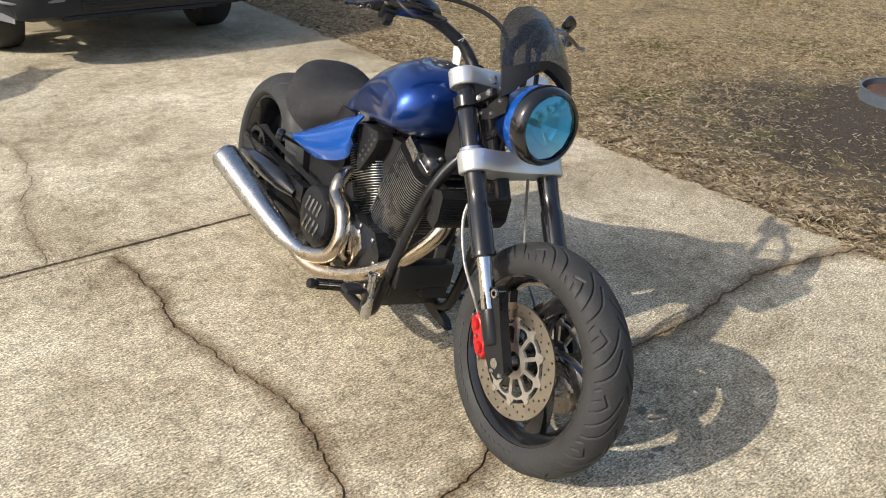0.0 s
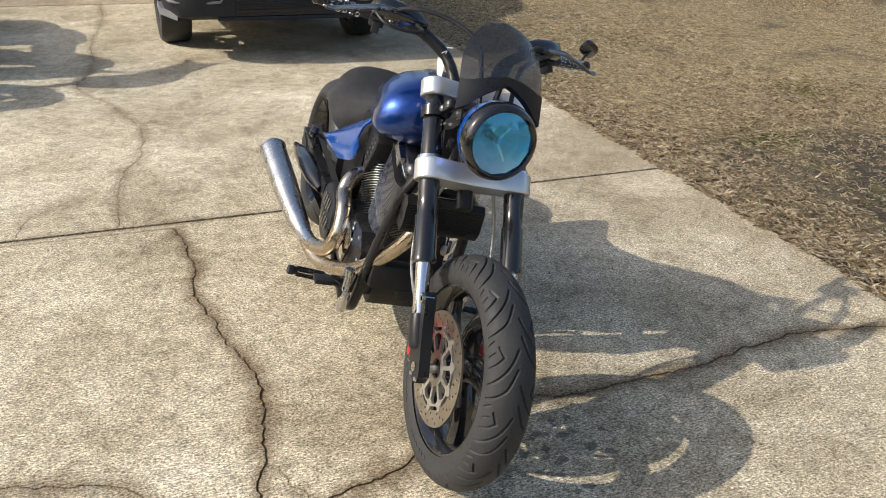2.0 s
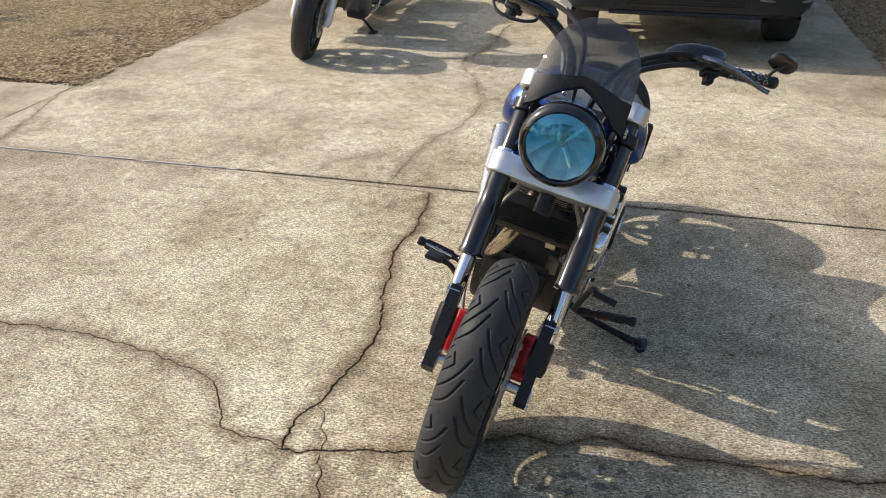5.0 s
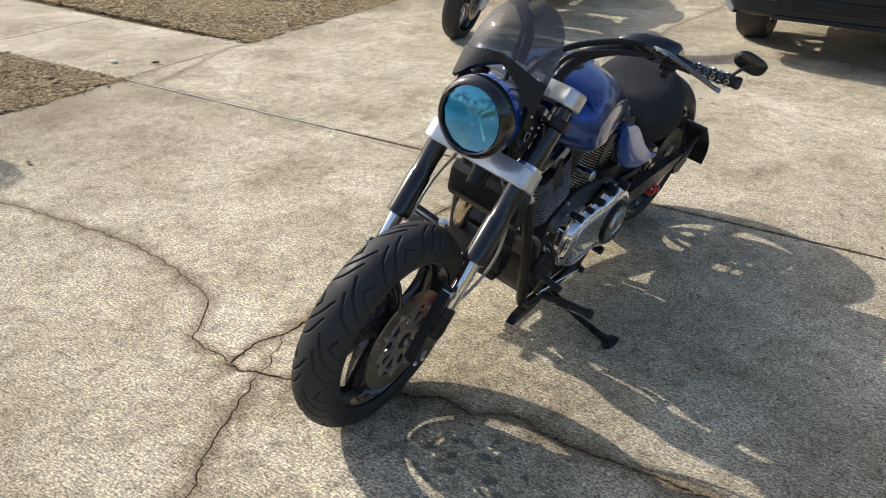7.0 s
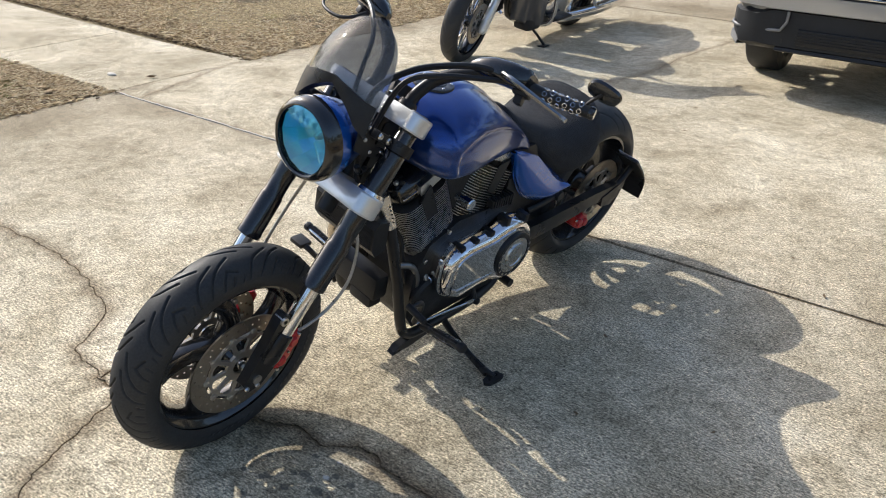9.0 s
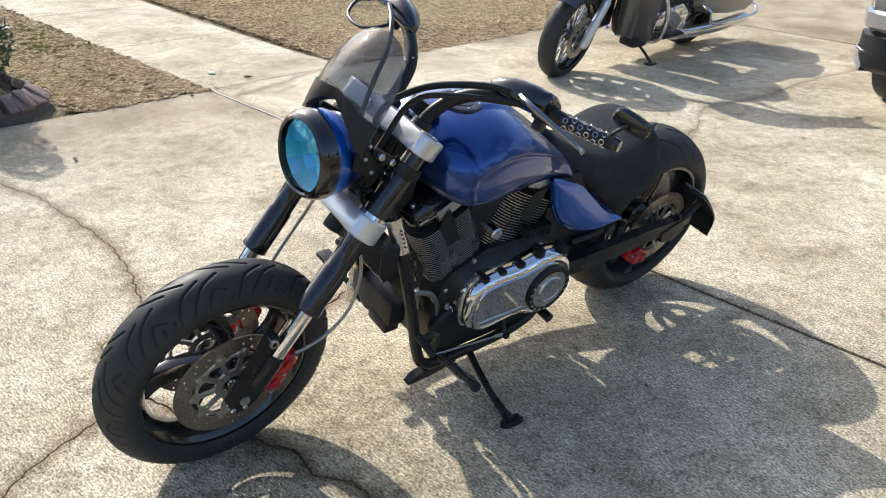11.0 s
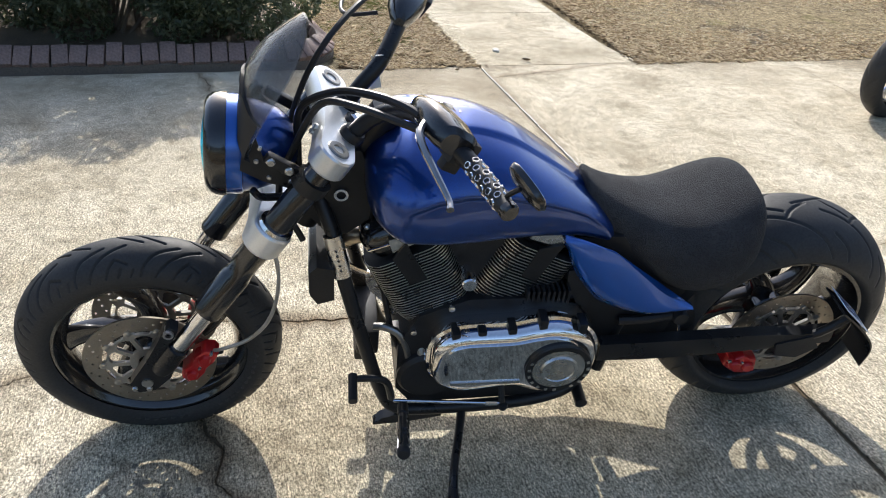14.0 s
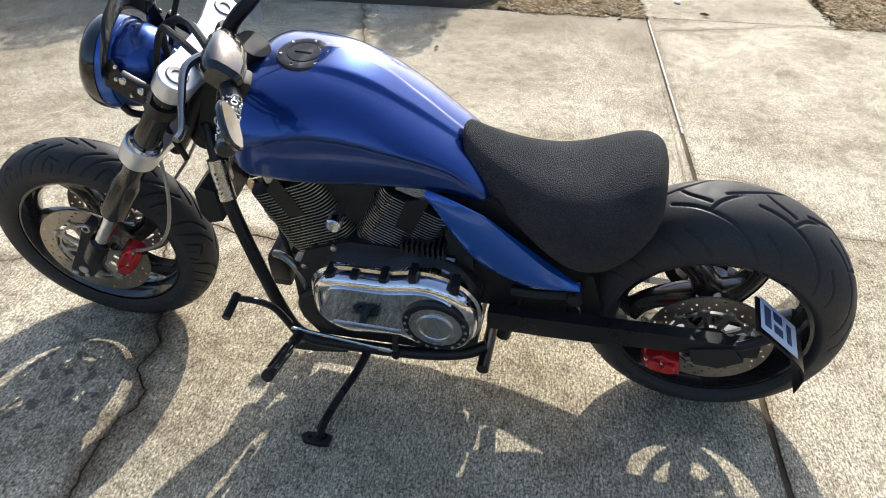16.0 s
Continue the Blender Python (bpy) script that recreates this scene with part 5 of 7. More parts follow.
def shrunk(poly, d):
    c = Vector((sum(p[0] for p in poly) / len(poly), sum(p[1] for p in poly) / len(poly)))
    out = []
    for i, p in enumerate(poly):
        a, b = Vector(poly[i - 1]), Vector(poly[(i + 1) % len(poly)])
        t = (b - a).normalized()
        nrm = Vector((-t.y, t.x))
        out.append(tuple(Vector(p) + nrm * d))
    return out


OUTS = [tuple(p.xy) for p in curve([(*p, 0) for p in OUT + OUT[:1]], 4)][:-1]
primary = Shape()
levels = ((0.10, 0.004), (0.150, 0.004), (0.153, -0.004), (0.166, -0.004), (0.170, 0.003), (0.188, 0.006), (0.198, 0.014), (0.202, 0.024), (0.198, 0.030), (0.198, 0.036))
primary.rings([[(x, y, z) for x, z in shrunk(OUTS, d)] for y, d in levels], True, True, 0)
prim = part("primary_cover", primary, CHROME, bike, "chrome primary drive cover", 50)
part("cover_panel", Shape().slab(shrunk(OUTS, 0.037), [], 0.196, 0.2005, m=SIDE), CHROME, prim)
CL = (0.643, 0.342)
part("clutch_ring", Shape().loop_lathe([(0.064, 0.0), (0.080, 0.0), (0.081, 0.010), (0.078, 0.013), (0.066, 0.013)], 48, 0, turned(CL[0], 0.197, CL[1], (0, 1, 0))), SATIN_BLACK, prim, "black ring with worn raised marks")
part("clutch_plate", Shape().lathe([(0, 0.015), (0.036, 0.015), (0.038, 0.018), (0.043, 0.018), (0.046, 0.012), (0.064, 0.012), (0.065, 0.0)], 44, 0, turned(CL[0], 0.197, CL[1], (0, 1, 0))), BRUSHED, prim, "silver clutch cover")
for k in range(12):
    a = radians(200 - 18.5 * k) if k < 7 else radians(200 - 18.5 * (k + 0.8))
    mk = turned(CL[0], 0.2115, CL[1], (0, 1, 0)) @ Matrix.Rotation(-a, 4, "Z") @ Matrix.Translation((0.0722, 0, -0.001))
    part("raised_mark", Shape().box((-0.0038, -0.0045, 0), (0.0038, 0.0045, 0.0014), 0.0005, m=mk), BRUSHED, prim)
part("cover_rib", Shape().box((0.73, 0.198, 0.292), (0.90, 0.2045, 0.301), 0.002), BRUSHED, prim)
for x, z in ((0.895, 0.452), (0.835, 0.457), (0.765, 0.462), (0.695, 0.487), (0.60, 0.47)):
    part("cover_bolt", Shape().box((x - 0.010, 0.150, z - 0.028), (x + 0.010, 0.192, z + 0.004), 0.004), SATIN_BLACK, prim)
# dark ribbed case behind it
for k in range(9):
    part("case_rib", Shape().box((0.63 + 0.012 * k, 0.10, 0.495 + 0.0015 * k), (0.636 + 0.012 * k, 0.142, 0.535), 0.001), SATIN_BLACK, engine)
part("gear_cover", Shape().slab([(0.575, 0.395), (0.665, 0.43), (0.684, 0.486), (0.612, 0.492)], [], 0.09, 0.121, m=SIDE), DARK_CHROME, engine, "grey polished gear cover")
part("end_cover", Shape().slab([(0.57, 0.45), (0.63, 0.48), (0.635, 0.57), (0.605, 0.575), (0.575, 0.53)], [], 0.05, 0.112, m=SIDE), CAST_BLACK, engine, "dark rear case cover")
# right side: cam cover, chrome case end and pulley cover
part("cam_cover", Shape().slab([(0.62, 0.19), (0.98, 0.17), (1.025, 0.25), (1.02, 0.33), (0.97, 0.385), (0.86, 0.385), (0.74, 0.40), (0.64, 0.36)], [], -0.148, -0.07, m=SIDE), SATIN_BLACK, engine)
part("case_end", Shape().slab([(0.832, 0.235), (0.885, 0.228), (0.945, 0.325), (0.925, 0.36), (0.842, 0.372), (0.815, 0.335)], [], -0.168, -0.14, m=SIDE), CHROME, engine, "chrome case cover")
pm = turned(0.64, -0.15, 0.305, (0, -1, 0))
pc = part("pulley_cover", Shape().lathe([(0.105, 0.0), (0.105, 0.035), (0.098, 0.045), (0.0, 0.048)], 44, 0, pm), SATIN_BLACK, engine, "black slotted pulley cover")
for row in (-1, 1):
    for k in range(4):
        part("slot_rim", Shape().box((-0.005, -0.028, 0), (0.005, 0.028, 0.003), 0.0015, m=pm @ Matrix.Translation((-0.045 + 0.03 * k, row * 0.034, 0.0475)) @ Matrix.Rotation(radians(-25), 4, "Z")), BRUSHED, pc)

# frame
frame_ob = part("frame", Shape().tube([(1.235, 0, 0.655), (1.055, 0, 0.925)], 0.036, 18, 1), SATIN_BLACK, bike, "satin black tubular frame")
for sgn in (-1, 1):
    part("down_tube", Shape().tube([(1.195, sgn * 0.04, 0.73), (1.165, sgn * 0.085, 0.655), (1.145, sgn * 0.115, 0.56), (1.098, sgn * 0.135, 0.365), (1.055, sgn * 0.14, 0.20), (1.02, sgn * 0.14, 0.145), (0.95, sgn * 0.14, 0.13), (0.72, sgn * 0.135, 0.134), (0.60, sgn * 0.12, 0.145), (0.54, sgn * 0.10, 0.165)], 0.0165, 14, 5), SATIN_BLACK, frame_ob)
    part("backbone", Shape().tube([(1.10, sgn * 0.02, 0.83), (0.9, sgn * 0.05, 0.69), (0.66, sgn * 0.07, 0.665), (0.50, sgn * 0.075, 0.60), (0.43, sgn * 0.08, 0.47), (0.47, sgn * 0.085, 0.36), (0.50, sgn * 0.10, 0.22)], 0.019, 12, 5), SATIN_BLACK, frame_ob)
    if sgn > 0:
        part("tube_collar", Shape().tube([(1.170, sgn * 0.084, 0.668), (1.149, sgn * 0.112, 0.575)], 0.021, 16, 1), BRUSHED, frame_ob, "bright reflector sleeve")
        for q in range(5):
            part("sleeve_bar", Shape().box((-0.0012, -0.006, -0.0015), (0.0012, 0.006, 0.0015), 0, m=turned(1.170 - 0.021 * (0.25 + 0.12 * q), 0.084 + 0.028 * (0.25 + 0.12 * q) + 0.0208, 0.668 - 0.093 * (0.25 + 0.12 * q), (-0.2, 0.25, -0.93))), SOFT_BLACK, frame_ob)
part("neck_cover", Shape().slab([(1.19, 0.655), (1.225, 0.70), (1.16, 0.86), (1.11, 0.86), (1.08, 0.78), (1.09, 0.68), (1.14, 0.64)], [], -0.048, 0.048, m=SIDE), SOFT_BLACK, frame_ob)
part("neck_bolt", Shape().loop_lathe([(0.010, 0.0), (0.0155, 0.0), (0.0155, 0.006), (0.010, 0.006)], 20, 0, turned(1.150, 0.05, 0.752, (0, 1, 0))), CHROME, frame_ob)

# oil cooler and front box
cooler = part("oil_cooler", Shape().slab([(1.168, 0.515), (1.205, 0.503), (1.221, 0.53), (1.221, 0.597), (1.205, 0.613), (1.168, 0.605)], [], -0.112, 0.128, m=SIDE), SATIN_BLACK, bike, "black oil cooler between the down tubes")
for k in range(9):
    part("cooling_fin", Shape().box((1.216, -0.104, 0.530 + 0.008 * k), (1.2235, 0.120, 0.5325 + 0.008 * k), 0.0), CAST_BLACK, cooler)
part("belly_box", Shape().box((1.060, -0.13, 0.262), (1.118, 0.070, 0.345), 0.012).box((1.070, -0.03, 0.232), (1.120, 0.06, 0.27), 0.008), SOFT_BLACK, bike, "black box low in front of the engine")

# swingarm with axle plates
for sgn in (-1, 1):
    y = sgn * 0.158 - 0.018
    arm = [[(x, y + dy, z + dz) for dy, dz in ((-0.016, -h), (0.016, -h), (0.018, 0), (0.016, h), (-0.016, h), (-0.018, 0))] for x, z, h in ((0.53, 0.335, 0.028), (0.42, 0.335, 0.030), (0.28, 0.340, 0.030), (0.12, 0.350, 0.026), (0.0, 0.352, 0.022), (-0.075, 0.362, 0.018))]
    sw = part("swingarm", Shape().rings(arm), SATIN_BLACK, bike, "black swingarm")
    part("axle_plate", Shape().slab([(-0.05, 0.33), (0.0, 0.295), (0.06, 0.305), (0.07, 0.345), (-0.02, 0.37)], [], y - 0.022, y + 0.022, m=SIDE), CAST_BLACK, sw)
part("inner_fender", Shape().rings([[(r * math.cos(a) + 0.022, y, 0.317 + r * math.sin(a)) for r, y in ((0.335, -0.150), (0.352, -0.130), (0.356, -0.02), (0.352, 0.095), (0.335, 0.115), (0.340, 0.09), (0.348, -0.02), (0.340, -0.125))] for a in (radians(-2 + 5 * k) for k in range(11))]), SOFT_BLACK, bike, "black inner rear fender")
out = [(0.06, 0.205), (0.10, 0.197), (0.13, 0.202), (0.150, 0.214), (0.175, 0.235), (0.17, 0.275), (0.148, 0.268), (0.12, 0.285), (0.095, 0.270), (0.07, 0.26)]
cal_ob = part("brake_caliper", Shape().rings([[(0.118 + (x - 0.118) * k, y, 0.24 + (z - 0.24) * k) for x, z in out] for y, k in ((0.085, 0.78), (0.089, 0.82), (0.122, 0.82), (0.131, 0.78), (0.134, 0.70))]), RED, bike, "red rear brake caliper", 40)
for q in ((0.100, 0.235), (0.136, 0.243)):
    part("piston_cap", Shape().lathe([(0, 0.010), (0.013, 0.010), (0.017, 0.005), (0.018, -0.003)], 18, 0, turned(q[0], 0.134, q[1], (0, 1, 0))), RED, cal_ob)
    part("bolt", Shape().lathe([(0, 0.008), (0.004, 0.008), (0.006, 0.005), (0.006, -0.004)], 8, 0, turned(q[0] + 0.018, 0.130, q[1] + 0.014, (0, 1, 0))), BRUSHED, cal_ob)
part("inner_panel", Shape().rings([[(x, y, z) for x, z in ((0.27, 0.36), (0.36, 0.31), (0.56, 0.33), (0.62, 0.48), (0.63, 0.66), (0.52, 0.66), (0.40, 0.52), (0.30, 0.47))] for y in (-0.105, 0.100)]), SOFT_BLACK, bike, "black inner panel behind the side panels")

part("pivot_cap", Shape().lathe([(0, 0.012), (0.017, 0.012), (0.020, 0.006), (0.020, -0.03)], 20, 0, turned(0.335, 0.128, 0.425, (0, 1, 0))).tube([(0.335, 0.12, 0.425), (0.42, 0.118, 0.41), (0.48, 0.11, 0.40)], 0.012, 10, 3), SATIN_BLACK, bike, "black link below the seat")
part("guard_edge", Shape().tube([(0.330, 0.118, 0.470), (0.334, 0.121, 0.42), (0.320, 0.121, 0.37)], 0.0035, 8, 4), BRUSHED, bike, "bright bare edge of the inner guard")

# side-mounted number plate: a curved black carrier, its characters as plain bars
prof = [tuple(p.xy) for p in curve([(-0.045, 0.482, 0), (-0.095, 0.442, 0), (-0.150, 0.388, 0), (-0.172, 0.345, 0), (-0.166, 0.292, 0)], 5)]
mount = part("plate_carrier", Shape().rings([[(x, y, z) for x, z in prof] + [(x + 0.003, y, z - 0.004) for x, z in prof[::-1]] for y in (0.098, 0.104, 0.186, 0.194)]).tube([(0.02, 0.14, 0.345), (-0.04, 0.15, 0.372), (-0.10, 0.15, 0.425)], 0.012, 10, 3), SATIN_BLACK, bike, "curved black side plate carrier")
d = Vector((-0.105, 0, -0.094)).normalized()
nv = Vector((-0.67, 0, 0.745))
pm = Matrix((d, Vector((0, 1, 0)), nv)).transposed().to_4x4()
pm.translation = (-0.097, 0.146, 0.4455)
plate = part("number_plate", Shape().box((-0.062, -0.044, 0.0), (0.062, 0.044, 0.0015), 0.0006, m=pm), plain("white plate", (0.62, 0.68, 0.78), 0.35, 0.0, 0.08), mount, "white number plate with plain dark bars")
ink = plain("plate ink", (0.03, 0.05, 0.12), 0.5)
for x0, x1, y0, y1 in ((-0.05, -0.028, -0.028, 0.028), (-0.018, 0.012, -0.032, -0.008), (-0.018, 0.012, 0.004, 0.026), (0.026, 0.042, -0.026, 0.026)):
    part("bar", Shape().box((x0, y0, 0.0014), (x1, y1, 0.0022), 0, m=pm), ink, plate)

# dotted cover over the intake on the right
dog = [(0.716, 0.655), (0.760, 0.664), (0.848, 0.667), (0.860, 0.645), (0.852, 0.615), (0.815, 0.560), (0.785, 0.519), (0.761, 0.514), (0.739, 0.591)]
dc = part("intake_side_cover", Shape().rings([[(0.79 + (x - 0.79) * k, y, 0.60 + (z - 0.60) * k) for x, z in dog] for y, k in ((-0.085, 1.0), (-0.128, 1.0), (-0.136, 0.95), (-0.138, 0.85))]), SATIN_BLACK, engine, "black intake cover with rows of dimples")
for r in range(2):
    for k in range(5):
        part("dimple", Shape().loop_lathe([(0.0032, 0.0), (0.0052, 0.0), (0.0048, 0.0018), (0.0036, 0.0018)], 10, 0, turned(0.772 + 0.012 * k + 0.022 * r, -0.138, 0.565 + 0.020 * k - 0.006 * r, (0, -1, 0))), CARRIER, dc)
# round side lamp on a short stem
lamp_ob = part("side_lamp", Shape().lathe([(0, 0.012), (0.014, 0.011), (0.020, 0.004), (0.021, -0.010), (0.016, -0.016), (0, -0.018)], 20, 0, turned(0.387, -0.245, 0.504, (-0.5, -0.8, 0.2))), GLOSS_BLACK, bike, "small round black side lamp")
part("lamp_stem", Shape().tube([(0.387, -0.240, 0.502), (0.40, -0.20, 0.485), (0.41, -0.16, 0.47)], 0.006, 8, 3), SATIN_BLACK, lamp_ob)
# silver bolts along the right case
for x, z in ((0.985, 0.362), (1.015, 0.30), (0.995, 0.215), (0.72, 0.235), (0.715, 0.36), (0.80, 0.385), (0.90, 0.375)):
    part("case_bolt", Shape().lathe([(0, 0.008), (0.0045, 0.008), (0.0075, 0.006), (0.0075, -0.004)], 12, 0, turned(x - 0.012, -0.148, z, (0, -1, 0))), BRUSHED, engine)
# exhaust on the right
ex = part("muffler", Shape().tube([(0.715, -0.238, 0.205), (0.64, -0.252, 0.205), (0.55, -0.270, 0.222), (0.37, -0.306, 0.277), (0.180, -0.342, 0.338)], (0.024, 0.027, 0.038, 0.048, 0.050), 28, 6, caps=False), BRUSHED, bike, "brushed steel two-into-one muffler")
part("muffler_end", Shape().lathe([(0.050, 0.0), (0.0525, 0.002), (0.0525, 0.010), (0.045, 0.012), (0.041, -0.004), (0.040, -0.10), (0.0, -0.10)], 32, 0, turned(0.180, -0.342, 0.338, (-0.19, -0.036, 0.061))), BRUSHED, ex)
part("header_pipe", Shape().tube([(0.695, -0.07, 0.485), (0.697, -0.125, 0.478), (0.712, -0.158, 0.452), (0.735, -0.172, 0.415), (0.80, -0.178, 0.39), (0.84, -0.185, 0.33), (0.835, -0.20, 0.262), (0.785, -0.218, 0.225), (0.715, -0.238, 0.205)], 0.026, 18, 6), PIPE, ex, "straw-tinted rear header pipe")
part("header_pipe", Shape().tube([(1.06, -0.03, 0.575), (1.13, -0.04, 0.56), (1.178, -0.055, 0.50), (1.15, -0.085, 0.42), (1.07, -0.125, 0.325), (0.98, -0.155, 0.255), (0.88, -0.185, 0.205), (0.79, -0.215, 0.178), (0.715, -0.236, 0.180), (0.66, -0.248, 0.195)], 0.0235, 18, 6), PIPE, ex, "straw-tinted front header pipe")
# drive belt and its guard
belt = [(0.042, 0.425)] + [(0.022 + 0.108 * math.cos(radians(95 + 5 * k)), 0.317 + 0.108 * math.sin(radians(95 + 5 * k))) for k in range(35)] + [(0.042, 0.209), (0.64, 0.24), (0.705, 0.305), (0.64, 0.37)]
part("drive_belt", Shape().rings([[(x, -0.174, z) for x, z in belt], [(x, -0.148, z) for x, z in belt]], True, False), RUBBER, bike)
part("belt_guard", Shape().tube([(0.06, -0.236, 0.336), (0.17, -0.228, 0.341), (0.28, -0.218, 0.338), (0.39, -0.206, 0.331), (0.48, -0.192, 0.320)], (0.014, 0.030, 0.038, 0.034, 0.016), 20, 6), GLOSS_BLACK, bike, "rounded gloss black guard beside the drive belt")

# foot controls
for sgn in (-1, 1):
    mount = part("peg_mount", Shape().slab([(1.07, 0.21), (1.085, 0.17), (1.06, 0.10), (0.99, 0.085), (0.955, 0.12), (0.99, 0.20)], [], min(sgn * 0.15, sgn * 0.17), max(sgn * 0.15, sgn * 0.17), m=SIDE), SATIN_BLACK, bike, "black forward foot control")
    pa, pb = Vector((1.005, sgn * 0.165, 0.20 if sgn > 0 else 0.220)), Vector((1.020, sgn * 0.354, 0.248))
    d = pb - pa
    part("foot_peg", Shape().tube([pa + d * 0.12, pa + d * 0.3, pa + d * 0.32, pa + d * 0.62, pa + d * 0.64, pa + d * 0.70, pa + d * 0.72, pb], lambda t: 0.0135 if (t * 10) % 3 < 2.4 else 0.0105, 14, 1), SATIN_BLACK, mount)
    for k in range(4):
        w = math.tau * k / 4 + 0.5
        n1 = d.normalized().cross(Vector((1, 0, 0))).normalized()
        n2 = d.normalized().cross(n1)
        off = (n1 * math.cos(w) + n2 * math.sin(w)) * 0.0125
        part("peg_rail", Shape().tube([pa + d * 0.42 + off, pa + d * 0.9 + off], 0.0042, 8, 1), CHROME if k % 2 else SOFT_BLACK, mount)
    part("peg_end", Shape().lathe([(0, 0.016), (0.013, 0.016), (0.0155, 0.012), (0.0155, 0)], 14, 0, turned(*(pb - d * 0.04), d)), SOFT_BLACK, mount)
lever_ob = part("shift_lever", Shape().tube([(1.035, 0.175, 0.225), (1.05, 0.20, 0.31), (1.08, 0.215, 0.345), (1.13, 0.225, 0.358)], (0.010, 0.009, 0.0085, 0.008), 10, 5), SATIN_BLACK, bike, "black shift lever with a rubber peg")
part("shift_peg", Shape().tube([(1.13, 0.215, 0.360), (1.132, 0.285, 0.352)], 0.0105, 12, 1), SOFT_BLACK, lever_ob)
part("shift_rod", Shape().tube([(1.03, 0.178, 0.215), (0.78, 0.182, 0.192), (0.755, 0.182, 0.19)], 0.0045, 10, 1).tube([(0.80, 0.182, 0.1935), (0.77, 0.182, 0.191)], 0.0065, 8, 1), CHROME, lever_ob, "chrome shift rod")
part("shift_arm", Shape().tube([(0.757, 0.182, 0.190), (0.76, 0.165, 0.225), (0.76, 0.14, 0.25)], 0.008, 10, 3).lathe([(0, 0.01), (0.010, 0.008), (0.0125, 0), (0.010, -0.008), (0, -0.01)], 12, 0, Matrix.Translation((0.755, 0.188, 0.186))), CAST_BLACK, lever_ob)
brake = part("brake_pedal", Shape().tube([(1.04, -0.175, 0.15), (1.075, -0.20, 0.21), (1.11, -0.225, 0.26), (1.12, -0.26, 0.275)], (0.010, 0.009, 0.009, 0.010), 10, 5), SATIN_BLACK, bike, "black brake pedal")
part("pedal_pad", Shape().box((1.095, -0.30, 0.268), (1.14, -0.245, 0.284), 0.005), SOFT_BLACK, brake)
part("master_cylinder", Shape().lathe([(0, -0.07), (0.014, -0.07), (0.016, -0.06), (0.016, 0.0), (0.012, 0.005), (0.012, 0.05), (0.017, 0.055), (0.017, 0.075), (0, 0.08)], 18, 0, Matrix.Translation((1.075, -0.185, 0.225))), BRUSHED, brake)
# side stand, down and out to the left
stand = part("side_stand", Shape().tube([(0.845, 0.13, 0.125), (0.86, 0.20, 0.108), (0.885, 0.30, 0.105), (0.90, 0.385, 0.102)], (0.012, 0.011, 0.0105, 0.011), 12, 4), SATIN_BLACK, bike, "black side stand resting on the concrete")
fc = Vector((0.165, 2.578, 0.0))
foot_m = BIKE_M.inverted() @ Matrix.Translation(fc) @ Matrix.Rotation(HEAD, 4, "Z") @ Matrix.Diagonal((0.8, 0.7, 1, 1))
part("stand_foot", Shape().slab([(-0.045, -0.02), (-0.02, -0.028), (0.035, -0.022), (0.05, 0.0), (0.035, 0.022), (-0.02, 0.028), (-0.045, 0.02)], [circle(0.02, 0.0, 0.008, 10)], 0.001, 0.011, m=foot_m), SATIN_BLACK, stand)
part("stand_shin", Shape().tube([foot_m @ Vector((-0.01, 0.0, 0.01)), (0.895, 0.37, 0.106), (0.885, 0.30, 0.106)], 0.010, 10, 3), SATIN_BLACK, stand)
part("stand_guard", Shape().slab([(1.075, 0.088), (1.055, 0.112), (1.00, 0.128), (0.94, 0.126), (0.90, 0.112), (0.99, 0.094)], [], 0.125, 0.152, m=SIDE), SATIN_BLACK, bike)
part("cross_tube", Shape().tube([(0.54, -0.15, 0.15), (0.54, 0.165, 0.15)], 0.016, 12, 1), SATIN_BLACK, bike)

# ---- flower bed with a brick edging and a shrub, left of the driveway ----
BRICK = plain("weathered red edging brick", (0.20, 0.135, 0.11), 0.9, 0.0, 0.65, 14, 0.8, 0.004)
MORTAR = plain("dirty mortar footing", (0.13, 0.105, 0.08), 0.95, 0.0, 0.5, 18, 0.9, 0.008)
TWIG = plain("shrub twig", (0.10, 0.075, 0.05), 0.8, 0.0, 0.3, 30)
bed = thing("flower_bed", "soil bed edged with weathered soldier bricks", "flower bed")
mound = Shape()
rows_b = []
for i in range(19):
    a = -5.2 + 7.25 * i / 18
    row = []
    for j in range(9):
        t = j / 8
        w = 1.75 if a < 1.5 else max(0.15, 1.75 - (a - 1.5) * 1.9)
        row.append(on_drive(LEFT - 0.14 - (0.3 if a > 1.8 else 0.0) - w * t, a, 0.05 + 0.08 * math.sin(math.pi * t) + 0.03 * noise.noise((a * 3, t * 4, 1))))
    rows_b.append(row)
mound.rings(rows_b, False, False)
part("bed_soil", mound, SOIL, bed)
brick_me = [Shape().box((-0.0455, -0.030, -0.075), (0.0455, 0.030, 0.062 + 0.006 * k), 0.006 + 0.002 * k).mesh("brick", BRICK) for k in range(3)]


def edge_line(out):
    """Places (b, a, facing) along the bed's outer edge, every brick's width; the end turns a round corner."""
    rows, a = [], -5.0
    while a < 1.80:
        rows.append((LEFT - out, a, 0.0))
        a += 0.099
    r = 0.40 - out
    for k in range(1, 9):
        phi = radians(10.2 * k)
        rows.append((LEFT - 0.40 + r * math.cos(phi), 1.80 + r * math.sin(phi), phi))
    for k in range(12):
        rows.append((LEFT - 0.42 - 0.099 * k, 1.80 + r - 0.012 * k, radians(90)))
    return rows


